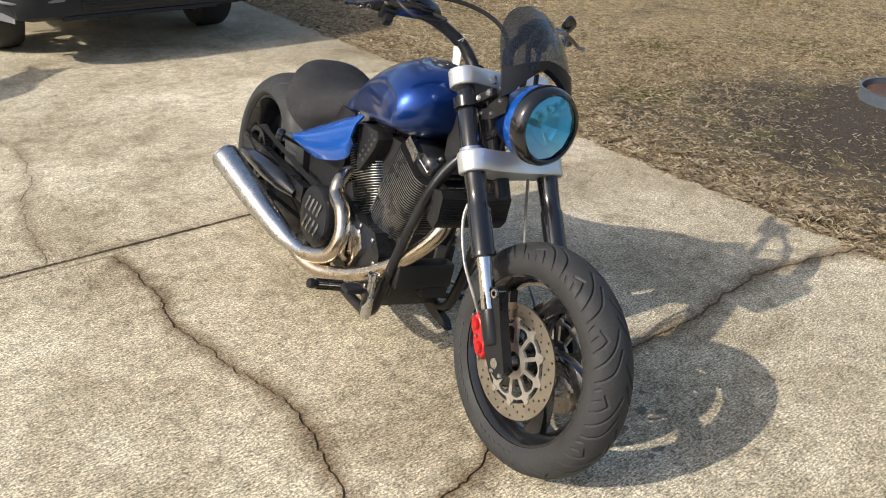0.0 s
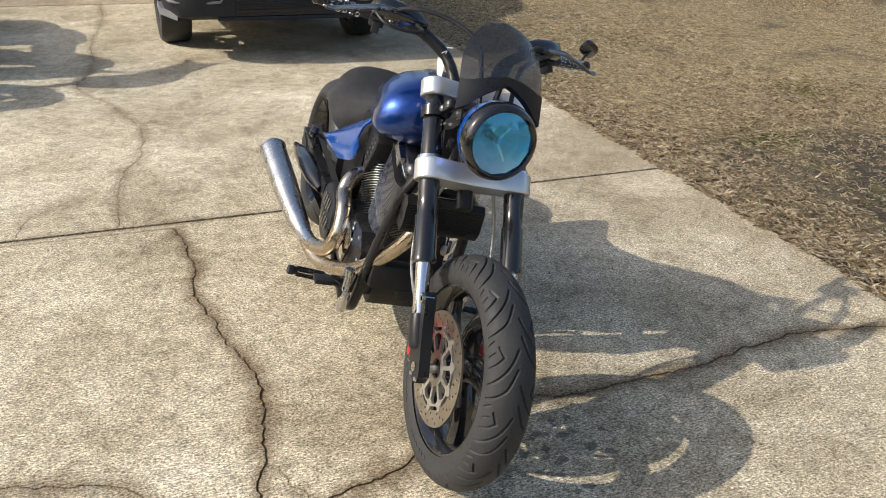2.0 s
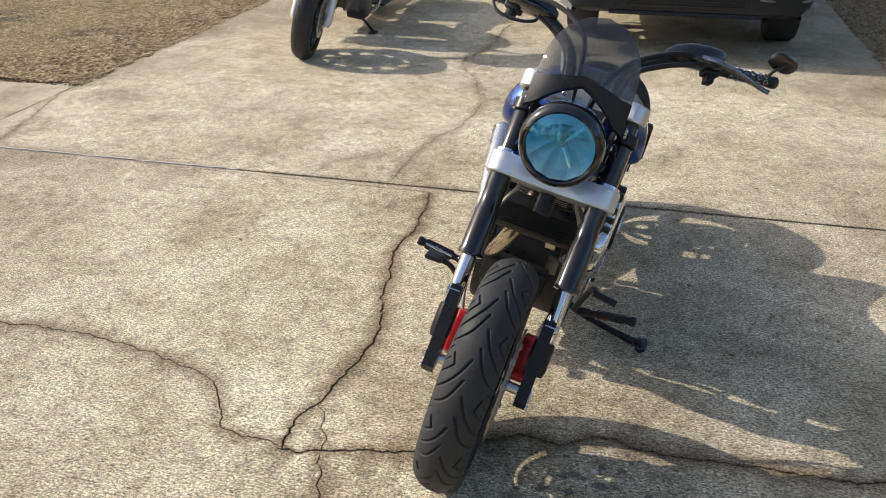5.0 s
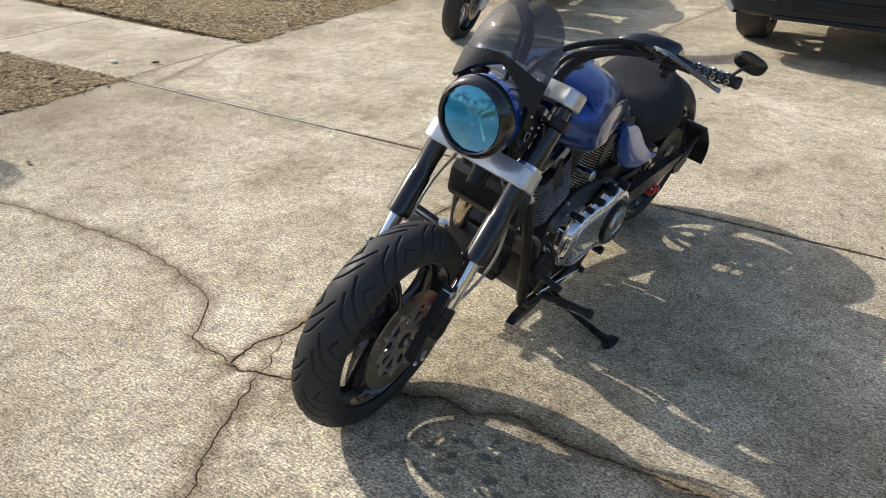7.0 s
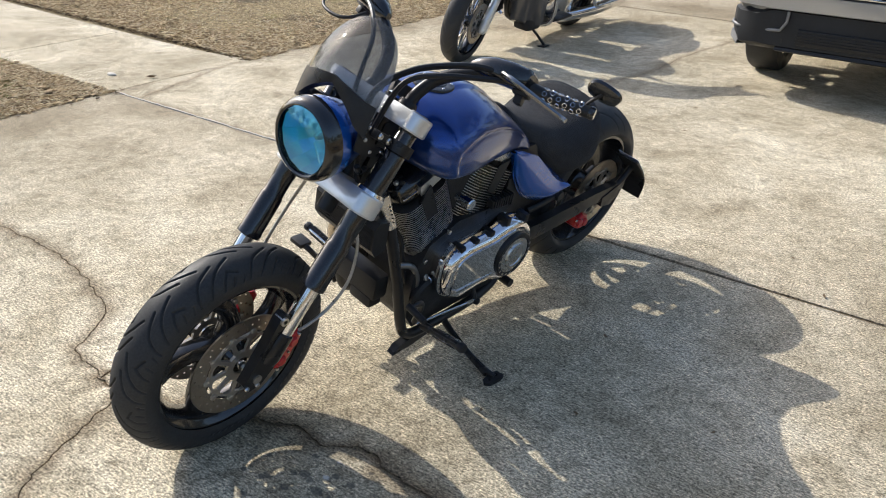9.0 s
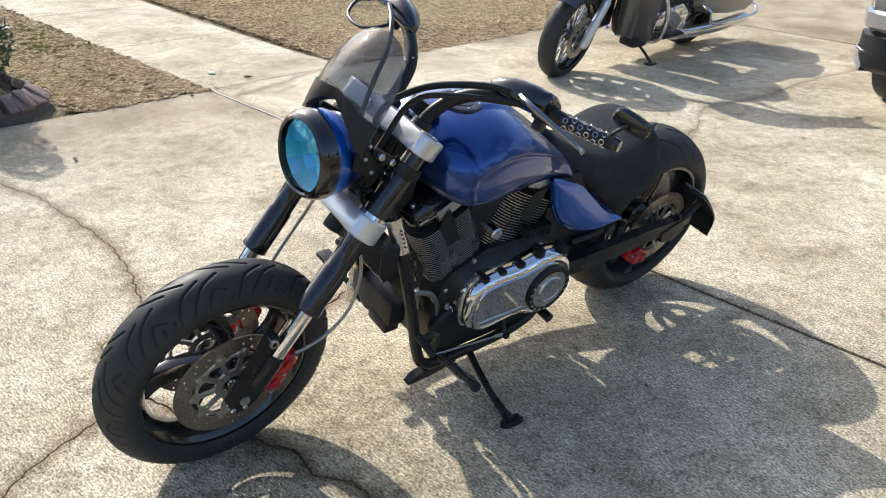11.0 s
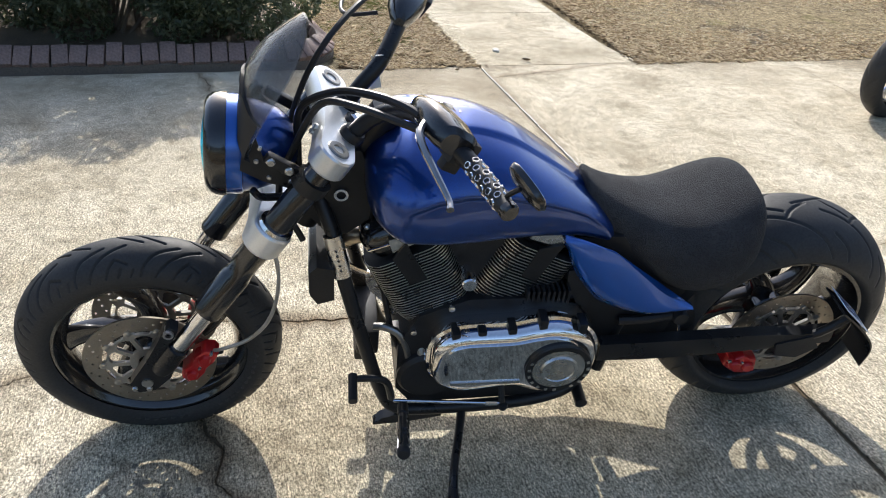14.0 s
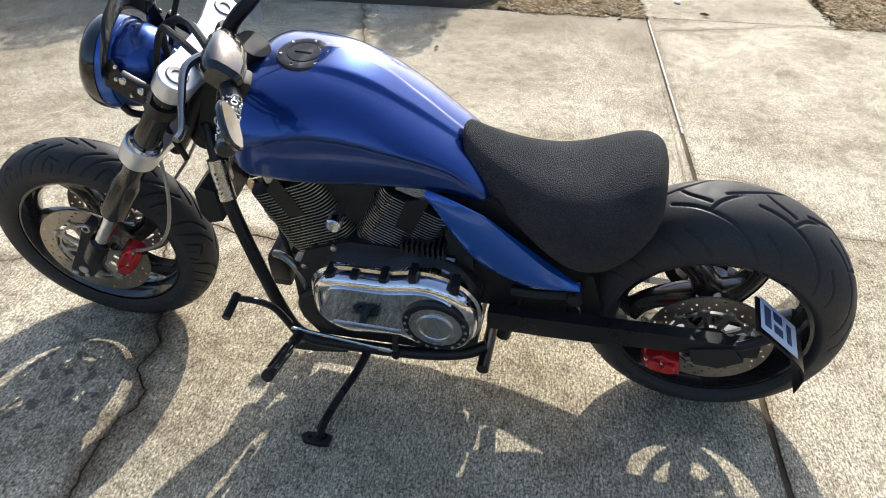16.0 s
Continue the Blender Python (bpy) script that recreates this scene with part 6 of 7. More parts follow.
for k, (b, a, phi) in enumerate(edge_line(0.118)):
    ob = new("brick", brick_me[k % 3])
    ob.parent = bed
    ob.matrix_world = Matrix.Translation(on_drive(b + random.uniform(-0.006, 0.006), a, 0.076 + random.uniform(-0.006, 0.006))) @ Matrix.Rotation(DRIVE + phi + radians(90) + random.uniform(-0.05, 0.05), 4, "Z") @ Matrix.Rotation(radians(-56) + random.uniform(-0.06, 0.06), 4, "X") @ Matrix.Rotation(random.uniform(-0.05, 0.05), 4, "Y") @ Matrix.Diagonal((0.62 if 0.01 < phi < 1.5 else 1.0, 1.0, 1.0, 1.0))
rings_k = []
for k, (b, a, phi) in enumerate(edge_line(0.09)):
    o = Vector((math.cos(phi), math.sin(phi)))
    h = 0.045 + 0.012 * noise.noise((b * 6, a * 6, 2))
    w = 0.045 + 0.012 * noise.noise((b * 5, a * 5, 7))
    rings_k.append([on_drive(b + o.x * d, a + o.y * d, z) for d, z in ((-0.12, -0.02), (w, -0.02), (w - 0.004, h * 0.7), (w - 0.022, h), (-0.12, h))])
part("footing", Shape().rings(rings_k), MORTAR, bed, "dark dirty mortar footing under the bricks")


def leaf_cloud(name, centres, count, size, seed, mat, flat=0.0):
    """Many small bent leaves scattered in the shells of some lobes."""
    rnd = np.random.RandomState(seed)
    c = np.array([x[:3] for x in centres])
    r = np.array([x[3] for x in centres])
    pick = rnd.choice(len(c), count, p=r ** 2 / (r ** 2).sum())
    d = rnd.normal(size=(count, 3))
    d /= np.linalg.norm(d, axis=1)[:, None]
    pos = c[pick] + d * (r[pick] * (0.55 + 0.5 * rnd.rand(count) ** 0.6))[:, None]
    pos[:, 2] = np.maximum(pos[:, 2], 0.05)
    ax = rnd.normal(size=(count, 3))
    ax /= np.linalg.norm(ax, axis=1)[:, None]
    bx = np.cross(ax, rnd.normal(size=(count, 3)))
    bx /= np.linalg.norm(bx, axis=1)[:, None]
    s = size * (0.6 + 0.8 * rnd.rand(count))[:, None]
    nz = np.cross(ax, bx)
    verts = np.stack([pos - ax * s, pos - bx * s * 0.4 + nz * s * 0.12, pos + ax * s, pos + bx * s * 0.4 + nz * s * 0.12], 1).reshape(-1, 3)
    idx = np.arange(count * 4).reshape(-1, 4)
    faces = np.concatenate([idx[:, [0, 1, 2]], idx[:, [0, 2, 3]]])
    return quick_mesh(name, verts, faces, mat)


def quick_mesh(name, verts, faces, mat):
    me = bpy.data.meshes.new(name)
    k = faces.shape[1]
    me.vertices.add(len(verts))
    me.vertices.foreach_set("co", np.asarray(verts, np.float32).ravel())
    me.loops.add(faces.size)
    me.loops.foreach_set("vertex_index", faces.astype(np.int32).ravel())
    me.polygons.add(len(faces))
    me.polygons.foreach_set("loop_start", np.arange(0, faces.size, k, dtype=np.int32))
    me.update(calc_edges=True)
    me.materials.append(mat)
    return me


def leafy(name, dark, mid, light, rough=0.5, thin=0.0):
    m, n, l, p = shader(name)
    g = n.new("ShaderNodeNewGeometry")
    l.new(ramp(n, l, g.outputs["Random Per Island"], ((0.0, dark), (0.55, mid), (1.0, light))), p.inputs["Base Color"])
    p.inputs["Roughness"].default_value = rough
    if thin:
        # light shines through the blade
        tr, x = n.new("ShaderNodeBsdfTranslucent"), n.new("ShaderNodeMixShader")
        l.new(p.inputs["Base Color"].links[0].from_socket, tr.inputs[0])
        x.inputs[0].default_value = thin
        l.new(p.outputs[0], x.inputs[1])
        l.new(tr.outputs[0], x.inputs[2])
        l.new(x.outputs[0], n["Material Output"].inputs[0])
    return m


SHRUB_MAT = leafy("evergreen shrub leaves", (0.05, 0.068, 0.034), (0.095, 0.12, 0.065), (0.18, 0.20, 0.115), 0.34, 0.5)
for k, (a, b, r, top) in enumerate(((-2.9, LEFT - 0.80, 0.66, 1.0), (-1.55, LEFT - 0.78, 0.66, 1.05), (-0.35, LEFT - 0.74, 0.60, 1.15), (0.35, LEFT - 0.95, 0.58, 1.5), (0.85, LEFT - 0.64, 0.55, 1.2), (1.50, LEFT - 0.66, 0.50, 1.1))):
    shrub = thing("shrub", "dense dark green evergreen shrub in the brick-edged bed", "shrub", "shrubs in the bed")
    lobes = []
    rnd = random.Random(k)
    for q in range(20):
        z = rnd.uniform(0.12, 0.86)
        swell = 1.0 - 0.45 * max(0, z - 0.5)
        p = on_drive(b + rnd.uniform(-0.7, 0.72) * r * swell, a + rnd.uniform(-0.95, 0.95) * r * swell, top * z)
        lobes.append((p.x, p.y, p.z, r * rnd.uniform(0.26, 0.42)))
    ob = new("foliage", leaf_cloud("foliage", lobes, 16000, 0.022, 10 + k, SHRUB_MAT))
    ob.parent = shrub
    st = Shape()
    for q in range(12):
        e = lobes[q]
        base = on_drive(b + rnd.uniform(-0.1, 0.1), a + rnd.uniform(-0.1, 0.1), 0.03)
        st.tube([base, (base + Vector(e[:3])) / 2 + Vector((0, 0, 0.05)), e[:3]], (0.014, 0.010, 0.004), 6, 3)
    part("stems", st, TWIG, shrub)


# ---- grass: dry blades lying over the lawns ----
def blades(name, region, count, seed, tall=0.036, clumped=True):
    rnd = np.random.RandomState(seed)
    b, a = region(rnd, count)
    if clumped:
        # matted tufts with thin ground between them
        wave = sum(np.sin(b * fx + a * fa + ph) for fx, fa, ph in rnd.uniform((-60, -60, 0), (60, 60, 6.3), (9, 3)))
        keep = rnd.rand(len(b)) < np.clip(0.52 + 0.34 * wave, 0.05, 1)
        b, a = b[keep], a[keep]
    n = len(b)
    c, s = math.cos(DRIVE), math.sin(DRIVE)
    x, y = b * c - a * s, b * s + a * c
    th = rnd.rand(n) * math.tau
    lean = 0.75 + 0.75 * rnd.rand(n)
    h = tall * (0.5 + rnd.rand(n))
    w = 0.0009 + 0.0016 * rnd.rand(n)
    dx, dy = np.cos(th), np.sin(th)
    z0 = -0.004
    base = np.stack([x, y, np.full(n, z0)], 1)
    side_w = np.stack([-dy * w, dx * w, np.zeros(n)], 1)
    midp = base + np.stack([dx * h * np.sin(lean) * 0.5, dy * h * np.sin(lean) * 0.5, h * 0.40 * np.cos(lean * 0.6)], 1)
    tip = base + np.stack([dx * h * np.sin(lean) * 1.25, dy * h * np.sin(lean) * 1.25, h * 0.75 * np.cos(lean)], 1)
    verts = np.stack([base, midp + side_w, tip, midp - side_w], 1).reshape(-1, 3)
    i = np.arange(n) * 4
    f = np.concatenate([np.stack([i, i + 1, i + 2], 1), np.stack([i, i + 2, i + 3], 1)])
    return quick_mesh(name, verts, f, GRASS)


GRASS = leafy("dry grass blades", (0.24, 0.165, 0.095), (0.72, 0.585, 0.385), (0.98, 0.88, 0.68), 0.8, 0.5)
GREEN = leafy("green grass blades", (0.07, 0.085, 0.02), (0.17, 0.19, 0.045), (0.34, 0.34, 0.11), 0.7, 0.5)


def right_lawn(rnd, n):
    a = rnd.uniform(-0.6, 13, n)
    b = RIGHT - 0.03 + np.abs(rnd.rand(n)) ** 1.6 * 7.5
    x = b * math.cos(DRIVE) - a * math.sin(DRIVE)
    y = b * math.sin(DRIVE) + a * math.cos(DRIVE)
    d = np.hypot(x - 2.35, y - 4.55)
    keep = rnd.rand(n) < np.clip((d - 0.4) / 1.5, 0.42, 1)
    return b[keep], a[keep]


def left_lawn(rnd, n):
    a = rnd.uniform(4.15, 11.5, n)
    b = LEFT + 0.02 - rnd.rand(n) ** 1.4 * 5.0
    return b, a + 0.035 * (LEFT - b)


def near_left_lawn(rnd, n):
    out = rnd.rand(n) * 6.5
    lim = np.where(out < 1.6, 2.12, 0.5)
    a = lim + rnd.rand(n) * (3.02 - 0.02 * out - lim)
    keep = ~((out < 0.75) & (a < 2.2 - out * 0.1)) & (a < 3.01 - 0.02 * out)
    return (LEFT + 0.015 - out)[keep], a[keep]


for nm, reg, cnt, sd in (("lawn_grass", right_lawn, 1150000, 1), ("lawn_grass", left_lawn, 380000, 2), ("lawn_grass", near_left_lawn, 260000, 3)):
    tagged(new(nm, blades(nm, reg, cnt, sd)), "short dry straw-coloured grass blades", "grass", kind="stuff")


def green_patch(rnd, n):
    cx, cy = [], []
    for q in range(26):
        b0, a0 = (RIGHT + 0.3 + rnd.rand() * 4.5, rnd.uniform(0.5, 6.5)) if q < 19 else (LEFT - 0.3 - rnd.rand() * 2.2, rnd.uniform(2.2, 2.9))
        cx.append(b0 + rnd.normal(size=n // 26) * 0.16)
        cy.append(a0 + rnd.normal(size=n // 26) * 0.13)
    b, a = np.concatenate(cx), np.concatenate(cy)
    keep = ((b > RIGHT) | ((b < LEFT) & (a < 3.0)))
    return b[keep], a[keep]


GRASS = GREEN
tagged(new("green_grass", blades("green_grass", green_patch, 26000, 5, 0.03, False)), "sparse green grass tufts in the dry lawn", "grass", kind="stuff")


# ---- brown litter caught along the lawn edges, leaves and grit on the driveway ----
def litter_strip(rnd, n):
    pick = rnd.rand(n)
    off = np.abs(rnd.normal(size=n)) * 0.05
    b = np.where(pick < 0.45, RIGHT - 0.02 + off, np.where(pick < 0.62, LEFT - off, LEFT - rnd.rand(n) * 4.5))
    a = np.where(pick < 0.45, rnd.uniform(-0.5, 9, n), np.where(pick < 0.62, rnd.uniform(2.15, 3.0, n), np.where(pick < 0.82, 3.0 - off, 4.10 + 0.035 * (LEFT - b) + off)))
    return b, a


GRASS = leafy("edge litter", (0.025, 0.016, 0.010), (0.07, 0.045, 0.025), (0.20, 0.13, 0.07), 0.85)
tagged(new("edge_litter", blades("edge_litter", litter_strip, 9000, 8, 0.022, False)), "dark brown litter caught along the lawn edges", "litter", kind="stuff")
LITTER = leafy("fallen brown leaves", (0.06, 0.04, 0.022), (0.16, 0.10, 0.05), (0.32, 0.23, 0.13), 0.8)
leaf_me = []
for k in range(4):
    pts = []
    for j in range(10):
        w = math.tau * j / 10
        pts.append((0.016 * math.cos(w) * (1 + 0.25 * math.sin(3 * w + k)), 0.008 * math.sin(w) * (1 + 0.2 * math.cos(2 * w)), 0.004 + 0.005 * abs(math.cos(w + k))))
    s = Shape()
    s.add(pts + [(0, 0, 0.002)], [(j, (j + 1) % 10, 10) for j in range(10)])
    me = bpy.data.meshes.new("leaf")
    me.from_pydata(s.v, [], s.f)
    me.materials.append(LITTER)
    leaf_me.append(me)
for x, y, size in ((0.38, 2.76, 0.7), (-2.05, 0.75, 1.5), (-3.66, 1.42, 2.0), (0.02, 3.02, 0.8), (-0.05, 3.92, 0.8), (-0.35, 4.0, 0.7), (0.55, 3.1, 0.6), (1.55, 2.45, 0.7), (-3.1, 0.98, 1.0), (-3.2, 1.12, 1.2), (-3.38, 1.25, 1.4), (-3.3, 1.22, 1.3), (-2.9, 0.72, 1.2), (-1.35, 1.9, 0.6), (0.3, 2.5, 0.5), (-1.9, 4.4, 0.8), (0.7, 4.0, 0.7), (-2.3, 4.7, 0.9), (-4.9, 0.9, 1.0)):
    ob = new("dead_leaf", leaf_me[int(abs(x) * 7) % 4])
    ob.matrix_world = Matrix.Translation((x, y, 0.001)) @ Matrix.Rotation(x * 9, 4, "Z") @ Matrix.Scale(size, 4)
    tagged(ob, "small curled brown leaf lying on the concrete", "leaf", "leaves on the drive")

# ---- planter ring and tree on the right lawn ----
ring_m = Matrix.Translation(on_drive(*to_drive((2.93, 5.18)), 0.0))
planter = thing("planter_ring", "low dark metal planting ring on bare soil", "planter", m=ring_m)
part("ring", Shape().loop_lathe([(0.30, 0.0), (0.306, 0.0), (0.306, 0.085), (0.312, 0.09), (0.298, 0.09), (0.30, 0.08)], 40), plain("dull galvanised metal", (0.16, 0.19, 0.23), 0.45, 0.5, 0.3, 20), planter)
part("fill", Shape().lathe([(0.0, 0.065), (0.15, 0.06), (0.3, 0.05)], 30), plain("reddish bark mulch", (0.11, 0.055, 0.032), 0.9, 0.0, 0.7, 16, 1.0, 0.02), planter)

BARK = plain("grey-brown bark", (0.10, 0.08, 0.062), 0.9, 0.0, 0.45, 14, 1.0, 0.02)
TREE_LEAF = leafy("winter oak leaves", (0.03, 0.035, 0.012), (0.06, 0.065, 0.025), (0.13, 0.11, 0.05), 0.6)


def tree(x, y, height, seed, crown, leaves, radius=0.13):
    rnd = random.Random(seed)
    t = thing("tree", "bare-trunked tree with a thin uneven crown on the lawn", "tree", m=Matrix.Translation((x, y, 0)))
    trunk = Shape().tube([(0, 0, -0.05), (0.02, 0.01, 0.25), (0.05, -0.03, height * 0.3), (0.0, 0.04, height * 0.62), (0.05, 0.0, height * 0.8)], (radius * 1.55, radius, radius * 0.85, radius * 0.6, radius * 0.3), 16, 5)
    part("trunk", trunk, BARK, t)
    lobes = []
    for k in range(12):
        w = math.tau * k / 12 + rnd.uniform(-0.2, 0.2)
        z0 = height * rnd.uniform(0.42, 0.75)
        reach = crown * rnd.uniform(0.6, 1.0)
        end = (reach * math.cos(w), reach * math.sin(w), z0 + height * rnd.uniform(0.1, 0.3))
        part("limb", Shape().tube([(0, 0, z0), (end[0] * 0.45, end[1] * 0.45, z0 + (end[2] - z0) * 0.35), end], (radius * 0.42, radius * 0.26, radius * 0.06), 8, 5), BARK, t)
        for q in range(3):
            lobes.append((end[0] * rnd.uniform(0.5, 1.05), end[1] * rnd.uniform(0.5, 1.05), end[2] + rnd.uniform(-0.4, 0.5), crown * rnd.uniform(0.16, 0.28)))
    ob = new("crown", leaf_cloud("crown", lobes, leaves, 0.05, seed, TREE_LEAF))
    ob.parent = t
    return t


tree(-0.62, 9.75, 6.5, 4, 2.6, 9000)

# ---- parked sport utility car, nose towards the motorcycles ----
CAR_PAINT = paint("dark silver car lacquer", (0.16, 0.165, 0.17), (0.30, 0.30, 0.31), 0.7, 0.3)
CAR_SILVER = paint("silver car lacquer", (0.40, 0.41, 0.42), (0.55, 0.55, 0.56), 0.7, 0.3)
TRIM = plain("black car plastic", (0.026, 0.027, 0.029), 0.5, 0.0, 0.3, 40, 0.3, 0.0008, spec=0.2)
CAR_GLASS = plain("dark car glass", (0.01, 0.012, 0.013), 0.05, 0.0, 0.1, 10, coat=1.0)
LAMP = plain("lamp reflector", (0.75, 0.76, 0.78), 0.2, 0.9, 0.1, 40)
SKID = plain("pale skid trim", (0.20, 0.205, 0.21), 0.4, 0.3, 0.15, 30)
ahead = on_drive(0, -1)
CAR_M = Matrix((ahead, Vector((-ahead.y, ahead.x, 0)), Vector((0, 0, 1)))).transposed().to_4x4()
CAR_M.translation = on_drive(1.87, 7.88)
CAR_M = CAR_M @ Matrix.Diagonal((0.95, 0.93, 1.0, 1.0))
car = thing("car", "dark silver sport utility car parked nose out on the driveway", "car", m=CAR_M)


def section(x, rows):
    """A closed ring at x from (half width, height) rows, bottom to top."""
    return [(x, y, z) for y, z in rows] + [(x, -y, z) for y, z in rows[::-1]]


BODY = (
    (2.32, ((0.55, 0.50), (0.66, 0.52), (0.70, 0.60), (0.70, 0.70), (0.66, 0.78), (0.55, 0.80))),
    (2.26, ((0.70, 0.40), (0.80, 0.43), (0.83, 0.58), (0.83, 0.72), (0.79, 0.84), (0.62, 0.88))),
    (2.12, ((0.76, 0.37), (0.88, 0.42), (0.905, 0.58), (0.90, 0.74), (0.86, 0.90), (0.66, 0.94))),
    (1.85, ((0.78, 0.36), (0.905, 0.44), (0.925, 0.60), (0.92, 0.78), (0.88, 0.95), (0.68, 1.00))),
    (1.3, ((0.78, 0.34), (0.91, 0.42), (0.93, 0.60), (0.925, 0.80), (0.89, 0.99), (0.70, 1.05))),
    (0.9, ((0.78, 0.30), (0.91, 0.40), (0.93, 0.60), (0.925, 0.82), (0.89, 1.02), (0.72, 1.08))),
    (-1.2, ((0.78, 0.30), (0.91, 0.40), (0.93, 0.60), (0.925, 0.84), (0.89, 1.05), (0.74, 1.10))),
    (-1.9, ((0.78, 0.36), (0.90, 0.46), (0.92, 0.62), (0.915, 0.86), (0.88, 1.06), (0.72, 1.10))),
    (-2.25, ((0.70, 0.44), (0.84, 0.50), (0.86, 0.66), (0.86, 0.88), (0.82, 1.05), (0.66, 1.08))))
body = part("car_body", Shape().rings([section(x, r) for x, r in BODY]), CAR_PAINT, car, "dark silver body", 50)
CABIN = ((1.05, ((0.70, 1.04), (0.70, 1.06), (0.60, 1.07))), (0.35, ((0.78, 1.05), (0.70, 1.52), (0.56, 1.56))), (-0.1, ((0.80, 1.06), (0.69, 1.64), (0.55, 1.69))), (-1.5, ((0.80, 1.08), (0.68, 1.62), (0.54, 1.67))), (-2.15, ((0.74, 1.06), (0.66, 1.34), (0.54, 1.38))))
part("cabin", Shape().rings([section(x, r) for x, r in CABIN]), CAR_PAINT, car, "", 40)
for sgn in (-1, 1):
    for x0, x1 in ((0.45, -0.40), (-0.48, -1.30), (-1.38, -1.95)):
        part("side_window", Shape().rings([[(x0 - 0.1, sgn * 0.792, 1.10), (x0 - 0.25, sgn * 0.716, 1.54), (x1, sgn * 0.706, 1.56 if x1 > -1.5 else 1.40), (x1, sgn * 0.80, 1.12)], [(x0 - 0.1, sgn * 0.80, 1.10), (x0 - 0.25, sgn * 0.724, 1.54), (x1, sgn * 0.714, 1.56 if x1 > -1.5 else 1.40), (x1, sgn * 0.808, 1.12)]]), CAR_GLASS, car)
    part("door_mirror", Shape().box((0.55, sgn * 0.94 - 0.07, 1.06), (0.68, sgn * 0.94 + 0.09, 1.20), 0.03), CAR_PAINT, car)
part("windscreen", Shape().rings([[(1.0, -0.66, 1.085), (1.0, 0.66, 1.085), (0.36, 0.60, 1.545), (0.36, -0.60, 1.545)], [(1.01, -0.66, 1.095), (1.01, 0.66, 1.095), (0.37, 0.60, 1.555), (0.37, -0.60, 1.555)]]), CAR_GLASS, car)
# front end: bumper, intakes, skid lip, lamps
bump = Shape().rings([section(x, r) for x, r in ((2.34, ((0.60, 0.335), (0.68, 0.345), (0.71, 0.42), (0.70, 0.52), (0.60, 0.55))), (2.28, ((0.74, 0.305), (0.82, 0.325), (0.845, 0.42), (0.84, 0.52), (0.76, 0.56))), (2.12, ((0.80, 0.30), (0.90, 0.325), (0.925, 0.42), (0.92, 0.52), (0.84, 0.56))), (1.80, ((0.82, 0.33), (0.91, 0.35), (0.935, 0.44), (0.93, 0.52), (0.84, 0.56))))])
part("front_bumper", bump, TRIM, car, "black front bumper", 40)
part("lower_intake", Shape().box((2.30, -0.42, 0.355), (2.352, 0.42, 0.455), 0.012), SOFT_BLACK, car)
for k in range(5):
    part("intake_slat", Shape().box((2.345, -0.41, 0.375 + 0.017 * k), (2.358, 0.41, 0.381 + 0.017 * k), 0.002), TRIM, car)
part("skid_lip", Shape().rings([[(x, y, z) for x, z in ((2.30, 0.295), (2.345, 0.310), (2.335, 0.328), (2.29, 0.315))] for y in (-0.55, 0.55)]), TRIM, car)
part("bumper_strip", Shape().rings([section(x, r) for x, r in ((2.362, ((0.60, 0.565), (0.66, 0.57), (0.66, 0.645), (0.60, 0.655))), (2.305, ((0.78, 0.565), (0.845, 0.57), (0.845, 0.65), (0.78, 0.66))), (2.12, ((0.86, 0.575), (0.925, 0.58), (0.925, 0.655), (0.86, 0.665))))]), CAR_SILVER, car, "silver upper bumper")
part("grille", Shape().box((2.29, -0.48, 0.62), (2.345, 0.48, 0.76), 0.02), SOFT_BLACK, car)
for k in range(4):
    part("grille_bar", Shape().box((2.335, -0.47, 0.635 + 0.032 * k), (2.355, 0.47, 0.648 + 0.032 * k), 0.004), CHROME, car)
for sgn in (-1, 1):
    pocket = Shape().rings([[(2.30, sgn * 0.50, 0.36), (2.18, sgn * 0.80, 0.36), (2.16, sgn * 0.82, 0.50), (2.28, sgn * 0.56, 0.50)], [(2.345, sgn * 0.50, 0.36), (2.262, sgn * 0.845, 0.36), (2.235, sgn * 0.865, 0.50), (2.325, sgn * 0.56, 0.50)]])
    part("fog_pocket", pocket, SOFT_BLACK, car)
    part("pocket_trim", Shape().tube([(2.358, sgn * 0.49, 0.555), (2.352, sgn * 0.53, 0.435), (2.275, sgn * 0.845, 0.425), (2.19, sgn * 0.90, 0.44)], 0.010, 8, 2), SKID, car)
    part("headlamp", Shape().rings([[(2.24, sgn * 0.50, 0.66), (2.12, sgn * 0.82, 0.68), (2.05, sgn * 0.86, 0.80), (2.20, sgn * 0.52, 0.78)], [(2.345, sgn * 0.50, 0.65), (2.24, sgn * 0.845, 0.67), (2.15, sgn * 0.885, 0.80), (2.29, sgn * 0.52, 0.79)]]), LAMP, car, "clear headlamp")
    part("corner_lip", Shape().rings([[(2.20, sgn * 0.80, 0.295), (2.05, sgn * 0.90, 0.31), (1.90, sgn * 0.91, 0.33)], [(2.26, sgn * 0.84, 0.30), (2.08, sgn * 0.945, 0.315), (1.90, sgn * 0.95, 0.335)], [(2.25, sgn * 0.83, 0.35), (2.08, sgn * 0.94, 0.36), (1.90, sgn * 0.945, 0.38)], [(2.19, sgn * 0.79, 0.35), (2.04, sgn * 0.89, 0.36), (1.90, sgn * 0.90, 0.38)]], False, False), SKID, car)
